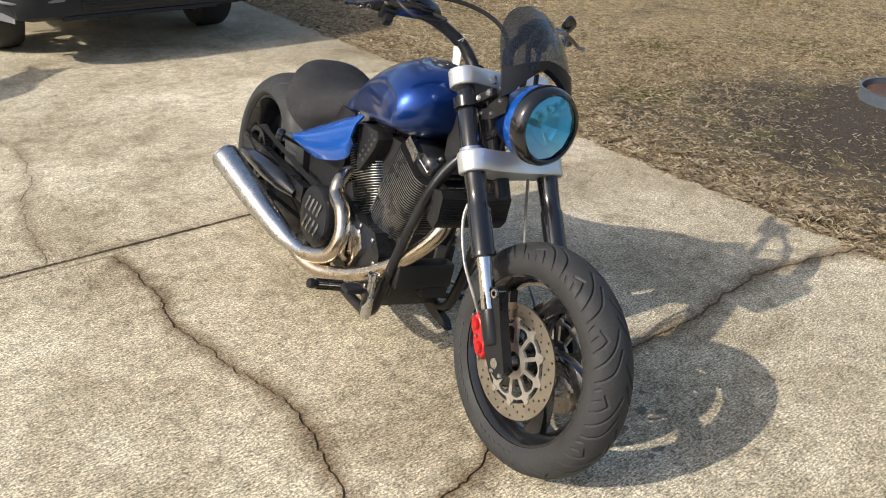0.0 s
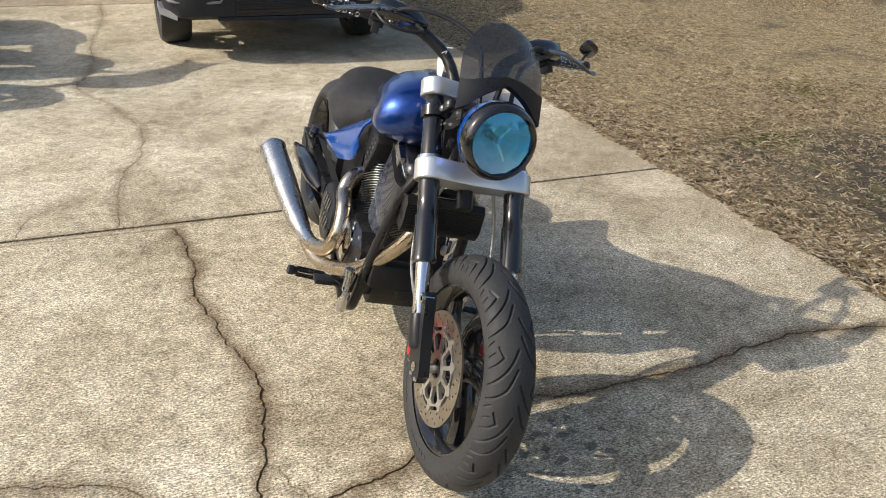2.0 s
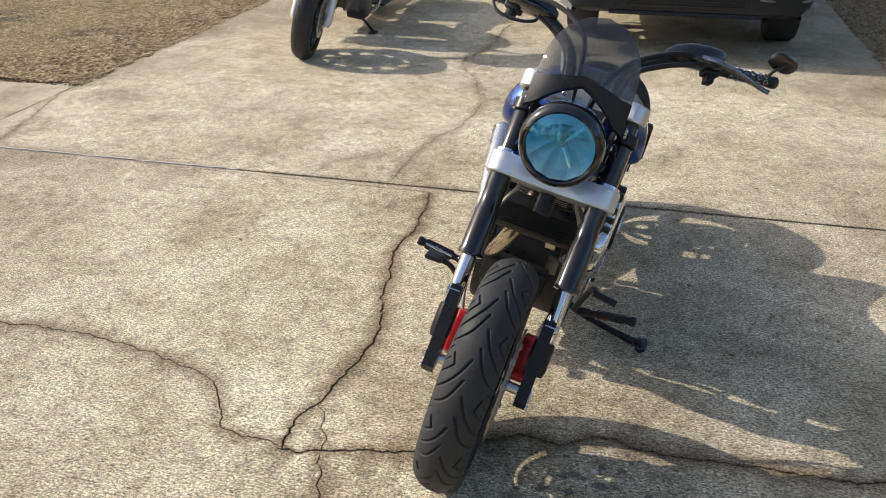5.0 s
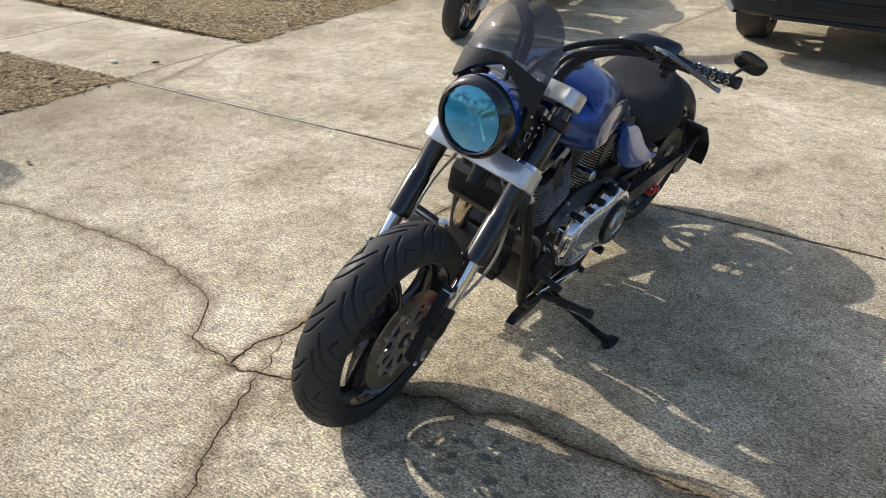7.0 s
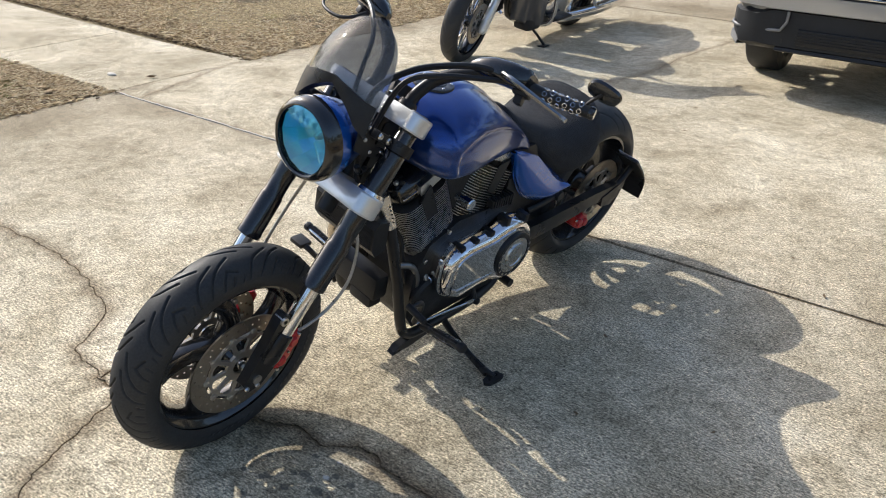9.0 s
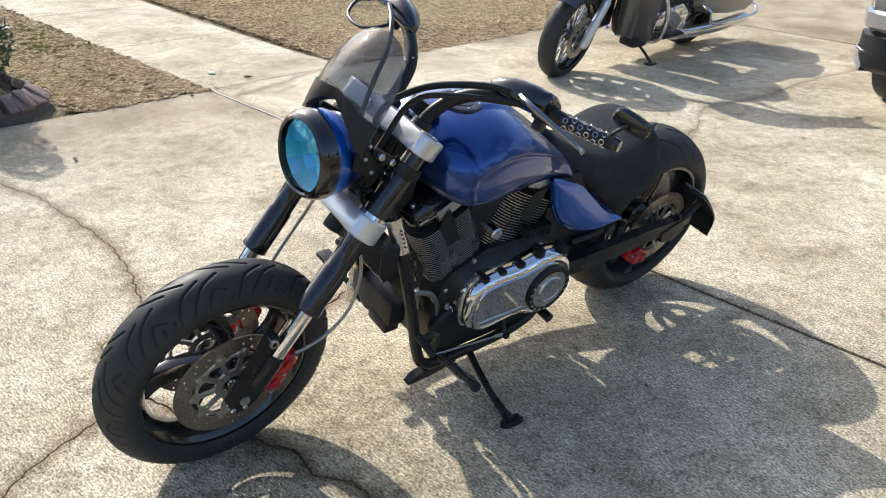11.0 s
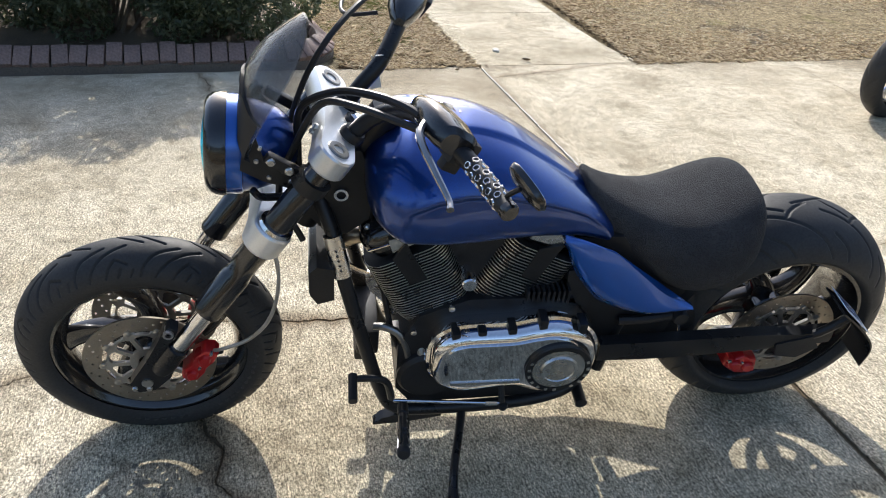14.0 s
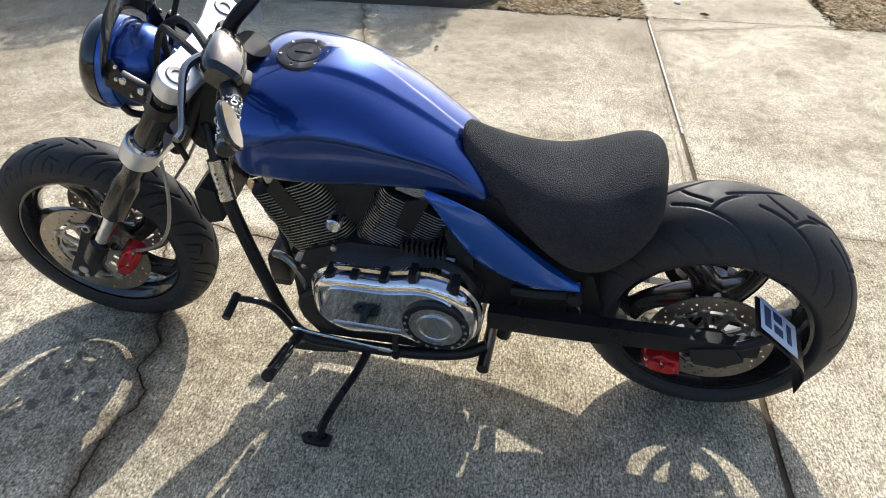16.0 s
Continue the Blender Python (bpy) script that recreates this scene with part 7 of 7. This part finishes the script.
for x in (1.48, -1.28):
    for sgn in (-1, 1):
        wm = Matrix.Translation((x, sgn * 0.80, 0.345)) @ Matrix.Rotation(radians(-90), 4, "X")
        wheel = part("wheel", Shape().loop_lathe([(0.345, -0.09), (0.347, 0.0), (0.345, 0.09), (0.325, 0.118), (0.24, 0.122), (0.225, 0.11), (0.225, -0.11), (0.24, -0.122), (0.325, -0.118)], 56, 0, wm), RUBBER, car, "black car tyre")
        part("rim", Shape().loop_lathe([(0.228, -0.1), (0.228, 0.1), (0.20, 0.105), (0.20, -0.1)], 40, 0, wm), LAMP, wheel)
        for k in range(5):
            part("rim_spoke", Shape().box((0.0, -0.03, -0.015), (0.21, 0.03, 0.015), 0.01, m=wm @ Matrix.Rotation(math.tau * k / 5, 4, "Z") @ Matrix.Translation((0, 0, sgn * 0.075))), LAMP, wheel)
        part("wheel_arch", Shape().rings([[(x + r * math.cos(w), sgn * yy, 0.345 + r * math.sin(w)) for r, yy in ((0.40, 0.932), (0.44, 0.938), (0.44, 0.90), (0.40, 0.88))] for w in (radians(-8 + 196 * k / 24) for k in range(25))]), TRIM, car)
part("underbody", Shape().box((-2.0, -0.66, 0.28), (1.95, 0.66, 0.42), 0.05), TRIM, car)

# ---- the touring motorcycle parked beyond ----
GREY = paint("charcoal grey lacquer", (0.045, 0.046, 0.050), (0.09, 0.09, 0.10), 0.6, 0.35)
WARM = plain("faded bag panel", (0.30, 0.28, 0.24), 0.4, 0.2, 0.2, 20, coat=0.5)
h2 = radians(-50.5)
f2, s2 = Vector((math.cos(h2), math.sin(h2), 0)), Vector((-math.sin(h2), math.cos(h2), 0))
l2 = math.cos(radians(10)) * s2 - Vector((0, 0, math.sin(radians(10))))
u2 = math.cos(radians(10)) * Vector((0, 0, 1)) + math.sin(radians(10)) * s2
TOUR_M = Matrix((f2, l2, u2)).transposed().to_4x4()
TOUR_M.translation = Vector((-3.83, 3.61, 0)) - f2 * 1.66
tour = thing("touring_motorcycle", "charcoal grey touring motorcycle with chrome trim on its side stand", "motorcycle", m=TOUR_M)
F2 = Matrix.Translation((1.20, 0, 0.86)) @ Matrix.Rotation(radians(-29), 4, "Y") @ Matrix.Rotation(radians(9), 4, "Z")
W2 = F2 @ Matrix.Translation((0.155, 0, -0.72))
no_tread = groove_field((((0.0, 0.1), (0.05, 0.35), (0.07, 0.55)), ((0.05, -0.1), (0.10, -0.35), (0.12, -0.55))), 0.12, 0.006)
bar2, bl2 = rim_shape(W2 @ AXLE_Y, 0.242, 0.085, 0.05, 0.13, 10, 0.10, 0.07)
fw2 = part("front_wheel", bar2, GLOSS_BLACK, tour, "black rim with paired chrome spokes")
for b in bl2:
    part("spoke", b, CHROME, fw2)
part("tyre", tyre_shape(0.322, 0.135, 0.244, 260, 41, 0.055, no_tread, 0.004, W2), RUBBER, fw2)
for sgn in (-1, 1):
    s, c = rotor(W2 @ Matrix.Translation((0, sgn * 0.082, 0)) @ AXLE_Y, 0.148, 8)
    part("brake_disc", s, ROTOR, fw2)
    part("disc_carrier", c, CARRIER, fw2)
    leg = part("fork_leg", Shape().lathe([(0, 0.0), (0.024, 0.0), (0.024, -0.40), (0.032, -0.41), (0.034, -0.74), (0.02, -0.77), (0, -0.77)], 20, 0, F2 @ Matrix.Translation((0.11, sgn * 0.118, 0))), SILVER, tour, "silver fork leg")
    part("fork_cover", Shape().slab([(0.08, -0.44), (0.15, -0.44), (0.185, -0.60), (0.19, -0.76), (0.12, -0.79), (0.09, -0.66)], [], sgn * 0.13 - 0.022, sgn * 0.13 + 0.022, m=F2 @ SIDE), SILVER, leg, "silver lower fork casting")
fend = []
for k in range(17):
    w = radians(20 + 125 * k / 16)
    fend.append([W2 @ Vector((r * math.cos(w), y, r * math.sin(w))) for r, y in ((0.335, -0.095), (0.352, -0.075), (0.36, 0.0), (0.352, 0.075), (0.335, 0.095), (0.342, 0.06), (0.35, 0.0), (0.342, -0.06))])
part("front_fender", Shape().rings(fend), GREY, tour, "charcoal front fender", 50)
WR2 = Matrix.Translation((0.0, 0, 0.315))
bar2, bl2 = rim_shape(WR2 @ AXLE_Y, 0.215, 0.13, 0.05, 0.13, 10, 0.1, 0.07)
rw2 = part("rear_wheel", bar2, GLOSS_BLACK, tour)
for b in bl2:
    part("spoke", b, CHROME, rw2)
part("tyre", tyre_shape(0.315, 0.18, 0.218, 200, 35, 0.06, no_tread, 0.003, WR2), RUBBER, rw2)
for sgn in (-1, 1):
    lo = [[(x, sgn * y, z) for y, z in ((y0, z0), (y1, z0 + 0.02), (y1, z1), (y0, z1 + 0.01))] for x, y0, y1, z0, z1 in ((1.25, 0.12, 0.19, 0.27, 0.70), (1.17, 0.12, 0.26, 0.235, 0.72), (1.05, 0.12, 0.28, 0.225, 0.70), (0.96, 0.12, 0.26, 0.24, 0.66))]
    part("lower_fairing", Shape().rings(lo), GREY, tour, "charcoal leg fairing", 50)
    part("fairing_box", Shape().box((1.00, sgn * 0.20 - 0.07, 0.205), (1.20, sgn * 0.20 + 0.07, 0.30), 0.03), SOFT_BLACK, tour)
    part("crash_bar", Shape().tube([(1.02, sgn * 0.10, 0.62), (0.96, sgn * 0.25, 0.60), (0.90, sgn * 0.30, 0.45), (0.88, sgn * 0.28, 0.25), (0.92, sgn * 0.14, 0.18)], 0.017, 12, 6), CHROME, tour, "chrome crash bar")
    part("floorboard", Shape().box((0.62, sgn * 0.28 - 0.055, 0.265), (0.88, sgn * 0.28 + 0.055, 0.285), 0.008), SOFT_BLACK, tour)
    part("exhaust", Shape().tube([(0.62, sgn * 0.17, 0.20), (0.45, sgn * 0.20, 0.205), (0.0, sgn * 0.235, 0.215), (-0.52, sgn * 0.245, 0.235)], (0.030, 0.045, 0.050, 0.050), 22, 5), CHROME, tour, "long chrome exhaust")
    bag = [[(x, sgn * y, z) for y, z in ((0.15, z0), (0.27 + w, z0 + 0.02), (0.29 + w, (z0 + z1) / 2), (0.27 + w, z1 - 0.03), (0.16, z1))] for x, z0, z1, w in ((0.26, 0.40, 0.58, -0.05), (0.18, 0.34, 0.62, 0.0), (-0.1, 0.32, 0.63, 0.02), (-0.42, 0.31, 0.60, 0.01), (-0.62, 0.32, 0.54, -0.04))]
    part("saddlebag", Shape().rings(bag), GREY if sgn < 0 else WARM, tour, "hard saddlebag", 45)
    part("bag_guard", Shape().tube([(0.22, sgn * 0.17, 0.42), (0.26, sgn * 0.31, 0.40), (0.20, sgn * 0.33, 0.30), (-0.1, sgn * 0.335, 0.29), (-0.5, sgn * 0.33, 0.30), (-0.64, sgn * 0.27, 0.33), (-0.64, sgn * 0.16, 0.36)], 0.0125, 10, 6), CHROME, tour, "chrome bag guard")
part("engine", Shape().slab([(0.42, 0.20), (0.86, 0.18), (0.92, 0.30), (0.84, 0.46), (0.66, 0.52), (0.46, 0.46)], [], -0.15, 0.15, m=SIDE), CAST_BLACK, tour)
part("primary_cover", Shape().rings([[(0.40 + 0.47 * t, y, z) for t, z in ((0.0, 0.32), (0.06, 0.24), (0.25, 0.20), (0.7, 0.21), (0.95, 0.26), (1.0, 0.33), (0.92, 0.41), (0.65, 0.44), (0.3, 0.46), (0.07, 0.41))] for y in (0.14, 0.21)] + [[(0.64 + (0.40 + 0.47 * t - 0.64) * 0.86, 0.225, 0.33 + (z - 0.33) * 0.82) for t, z in ((0.0, 0.32), (0.06, 0.24), (0.25, 0.20), (0.7, 0.21), (0.95, 0.26), (1.0, 0.33), (0.92, 0.41), (0.65, 0.44), (0.3, 0.46), (0.07, 0.41))]]), CHROME, tour, "chrome primary cover")
for ang in (24, -24):
    cm = Matrix.Translation((0.68, 0, 0.36)) @ Matrix.Rotation(radians(ang), 4, "Y")
    cyl = part("cylinder", Shape().rings([[(x, y, z) for x, y in fin_outline(0.06, 0.07, 0.04)] for z in (0.08, 0.33)], m=cm), CAST_BLACK, tour)
    for k in range(12):
        part("fin", Shape().rings([[(x, y, z) for x, y in fin_outline(0.082, 0.095, 0.045)] for z in (0.10 + 0.018 * k, 0.106 + 0.018 * k)], m=cm), BRUSHED, cyl)
TOUR_TANK = ((1.105, 0.895, 0.80, 0.075, 0.85), (1.06, 0.948, 0.70, 0.140, 0.82), (1.00, 0.962, 0.672, 0.160, 0.80), (0.93, 0.964, 0.662, 0.168, 0.785), (0.86, 0.950, 0.664, 0.166, 0.772),
             (0.78, 0.918, 0.674, 0.156, 0.755), (0.70, 0.868, 0.682, 0.138, 0.738), (0.63, 0.812, 0.684, 0.122, 0.722), (0.545, 0.735, 0.672, 0.104, 0.695))
part("fuel_tank", Shape().rings([tank_ring(x - 0.06, t - 0.06, b - 0.03, w, q - 0.04, -0.001) for x, t, b, w, q in TOUR_TANK]), GREY, tour, "charcoal fuel tank", 60)
part("seat", Shape().rings([[(x, w * math.cos(a) * (1 if math.sin(a) > 0 else 0.9), z + h * math.sin(a)) for a in (math.tau * k / 20 for k in range(20))] for x, z, w, h in ((0.58, 0.70, 0.06, 0.04), (0.5, 0.68, 0.15, 0.06), (0.32, 0.67, 0.18, 0.07), (0.18, 0.72, 0.18, 0.08), (0.0, 0.73, 0.16, 0.07), (-0.2, 0.72, 0.13, 0.05), (-0.28, 0.71, 0.06, 0.03))]), LEATHER, tour, "", 60)
part("rear_fender", Shape().rings([[(r * math.cos(w), y, 0.315 + r * math.sin(w)) for r, y in ((0.34, -0.12), (0.36, -0.10), (0.37, 0.0), (0.36, 0.10), (0.34, 0.12), (0.35, 0.0))] for w in (radians(45 + 120 * k / 14) for k in range(15))]), GREY, tour, "", 50)
fair = [[(x, w * math.cos(a), z + h * math.sin(a)) for a in (math.tau * k / 26 for k in range(26))] for x, z, w, h in ((1.22, 0.98, 0.38, 0.14), (1.34, 0.97, 0.36, 0.15), (1.44, 0.95, 0.27, 0.14), (1.50, 0.94, 0.16, 0.09), (1.52, 0.935, 0.06, 0.04))]
part("fairing", Shape().rings(fair), GREY, tour, "charcoal handlebar fairing", 60)
part("headlight", Shape().lathe([(0.085, -0.02), (0.09, 0.0), (0.08, 0.02), (0.05, 0.028), (0, 0.03)], 30, 0, turned(1.50, 0, 0.93, (1, 0, 0))), LAMP, tour)
part("windshield", Shape().rings([[(1.30 - 0.35 * t - 0.10 * q * q, 0.30 * q * (1 - 0.25 * t), 1.10 + 0.26 * t) for q in (-1 + k / 6 for k in range(13))] for t in (0, 0.33, 0.66, 1.0)], False, False), SMOKE, tour)
part("handlebar", Shape().tube([(0.88, 0.46, 1.02), (1.02, 0.40, 1.05), (1.12, 0.15, 1.02), (1.12, -0.15, 1.02), (1.02, -0.40, 1.05), (0.88, -0.46, 1.02)], 0.015, 12, 5), CHROME, tour)
part("frame", Shape().tube([(1.12, 0, 0.90), (1.0, 0.06, 0.55), (0.93, 0.09, 0.2), (0.6, 0.1, 0.16), (0.2, 0.1, 0.25), (0.0, 0.11, 0.315)], 0.02, 10, 4).tube([(1.12, 0, 0.90), (1.0, -0.06, 0.55), (0.93, -0.09, 0.2), (0.6, -0.1, 0.16), (0.2, -0.1, 0.25), (0.0, -0.11, 0.315)], 0.02, 10, 4), SATIN_BLACK, tour)
TM = TOUR_M.inverted()
foot2 = TM @ Vector((-4.09, 4.38, 0.012))
st2 = part("side_stand", Shape().tube([(1.00, 0.13, 0.20), (0.96, 0.20, 0.16), foot2], 0.011, 10, 3), SATIN_BLACK, tour, "side stand resting on the drive")
part("stand_foot", Shape().box((-0.04, -0.03, 0.0), (0.05, 0.03, 0.012), 0.004, m=TM @ Matrix.Translation((-4.09, 4.38, 0.001)) @ Matrix.Rotation(h2, 4, "Z")), SATIN_BLACK, st2)

# ---- far trees round the garden, which shiny parts mirror ----
FAR_LEAF = leafy("far winter foliage", (0.02, 0.022, 0.012), (0.05, 0.05, 0.028), (0.11, 0.095, 0.055), 0.8)
lobes, stems = [], Shape()
rnd = random.Random(77)
for k in range(46):
    w = math.tau * (k + rnd.uniform(-0.3, 0.3)) / 46
    dist = rnd.uniform(26, 40)
    px, py, h = dist * math.cos(w), 3 + dist * math.sin(w), rnd.uniform(5.5, 9.5)
    stems.tube([(px, py, -0.1), (px + rnd.uniform(-0.3, 0.3), py, h * 0.5), (px + rnd.uniform(-0.6, 0.6), py, h * 0.9)], (0.28, 0.2, 0.06), 8, 3)
    for q in range(9):
        lobes.append((px + rnd.uniform(-2.4, 2.4), py + rnd.uniform(-2.4, 2.4), h * rnd.uniform(0.35, 0.95), rnd.uniform(0.9, 1.7)))
tagged(new("far_trees", leaf_cloud("far_trees", lobes, 40000, 0.26, 9, FAR_LEAF)), "uneven belt of far dark trees round the street", "trees", kind="stuff")
tagged(new("far_trunks", stems.mesh("far_trunks", BARK)), "brown trunks of the far trees", "trees", kind="stuff")
# pale stone chip lying on the front walk
chip = Shape().rings([[(0.042 * k * math.cos(w) * (1 + 0.2 * math.sin(3 * w)), 0.024 * k * math.sin(w), z) for w in (math.tau * q / 12 for q in range(12))] for z, k in ((0.0, 0.9), (0.006, 1.0), (0.013, 0.8), (0.016, 0.4))])
stone = new("stone", chip.mesh("stone", FILLER, 25))
stone.matrix_world = Matrix.Translation((-3.79, 1.15, 0.0)) @ Matrix.Rotation(0.6, 4, "Z")
tagged(stone, "pale broken stone chip lying on the walk", "stone")
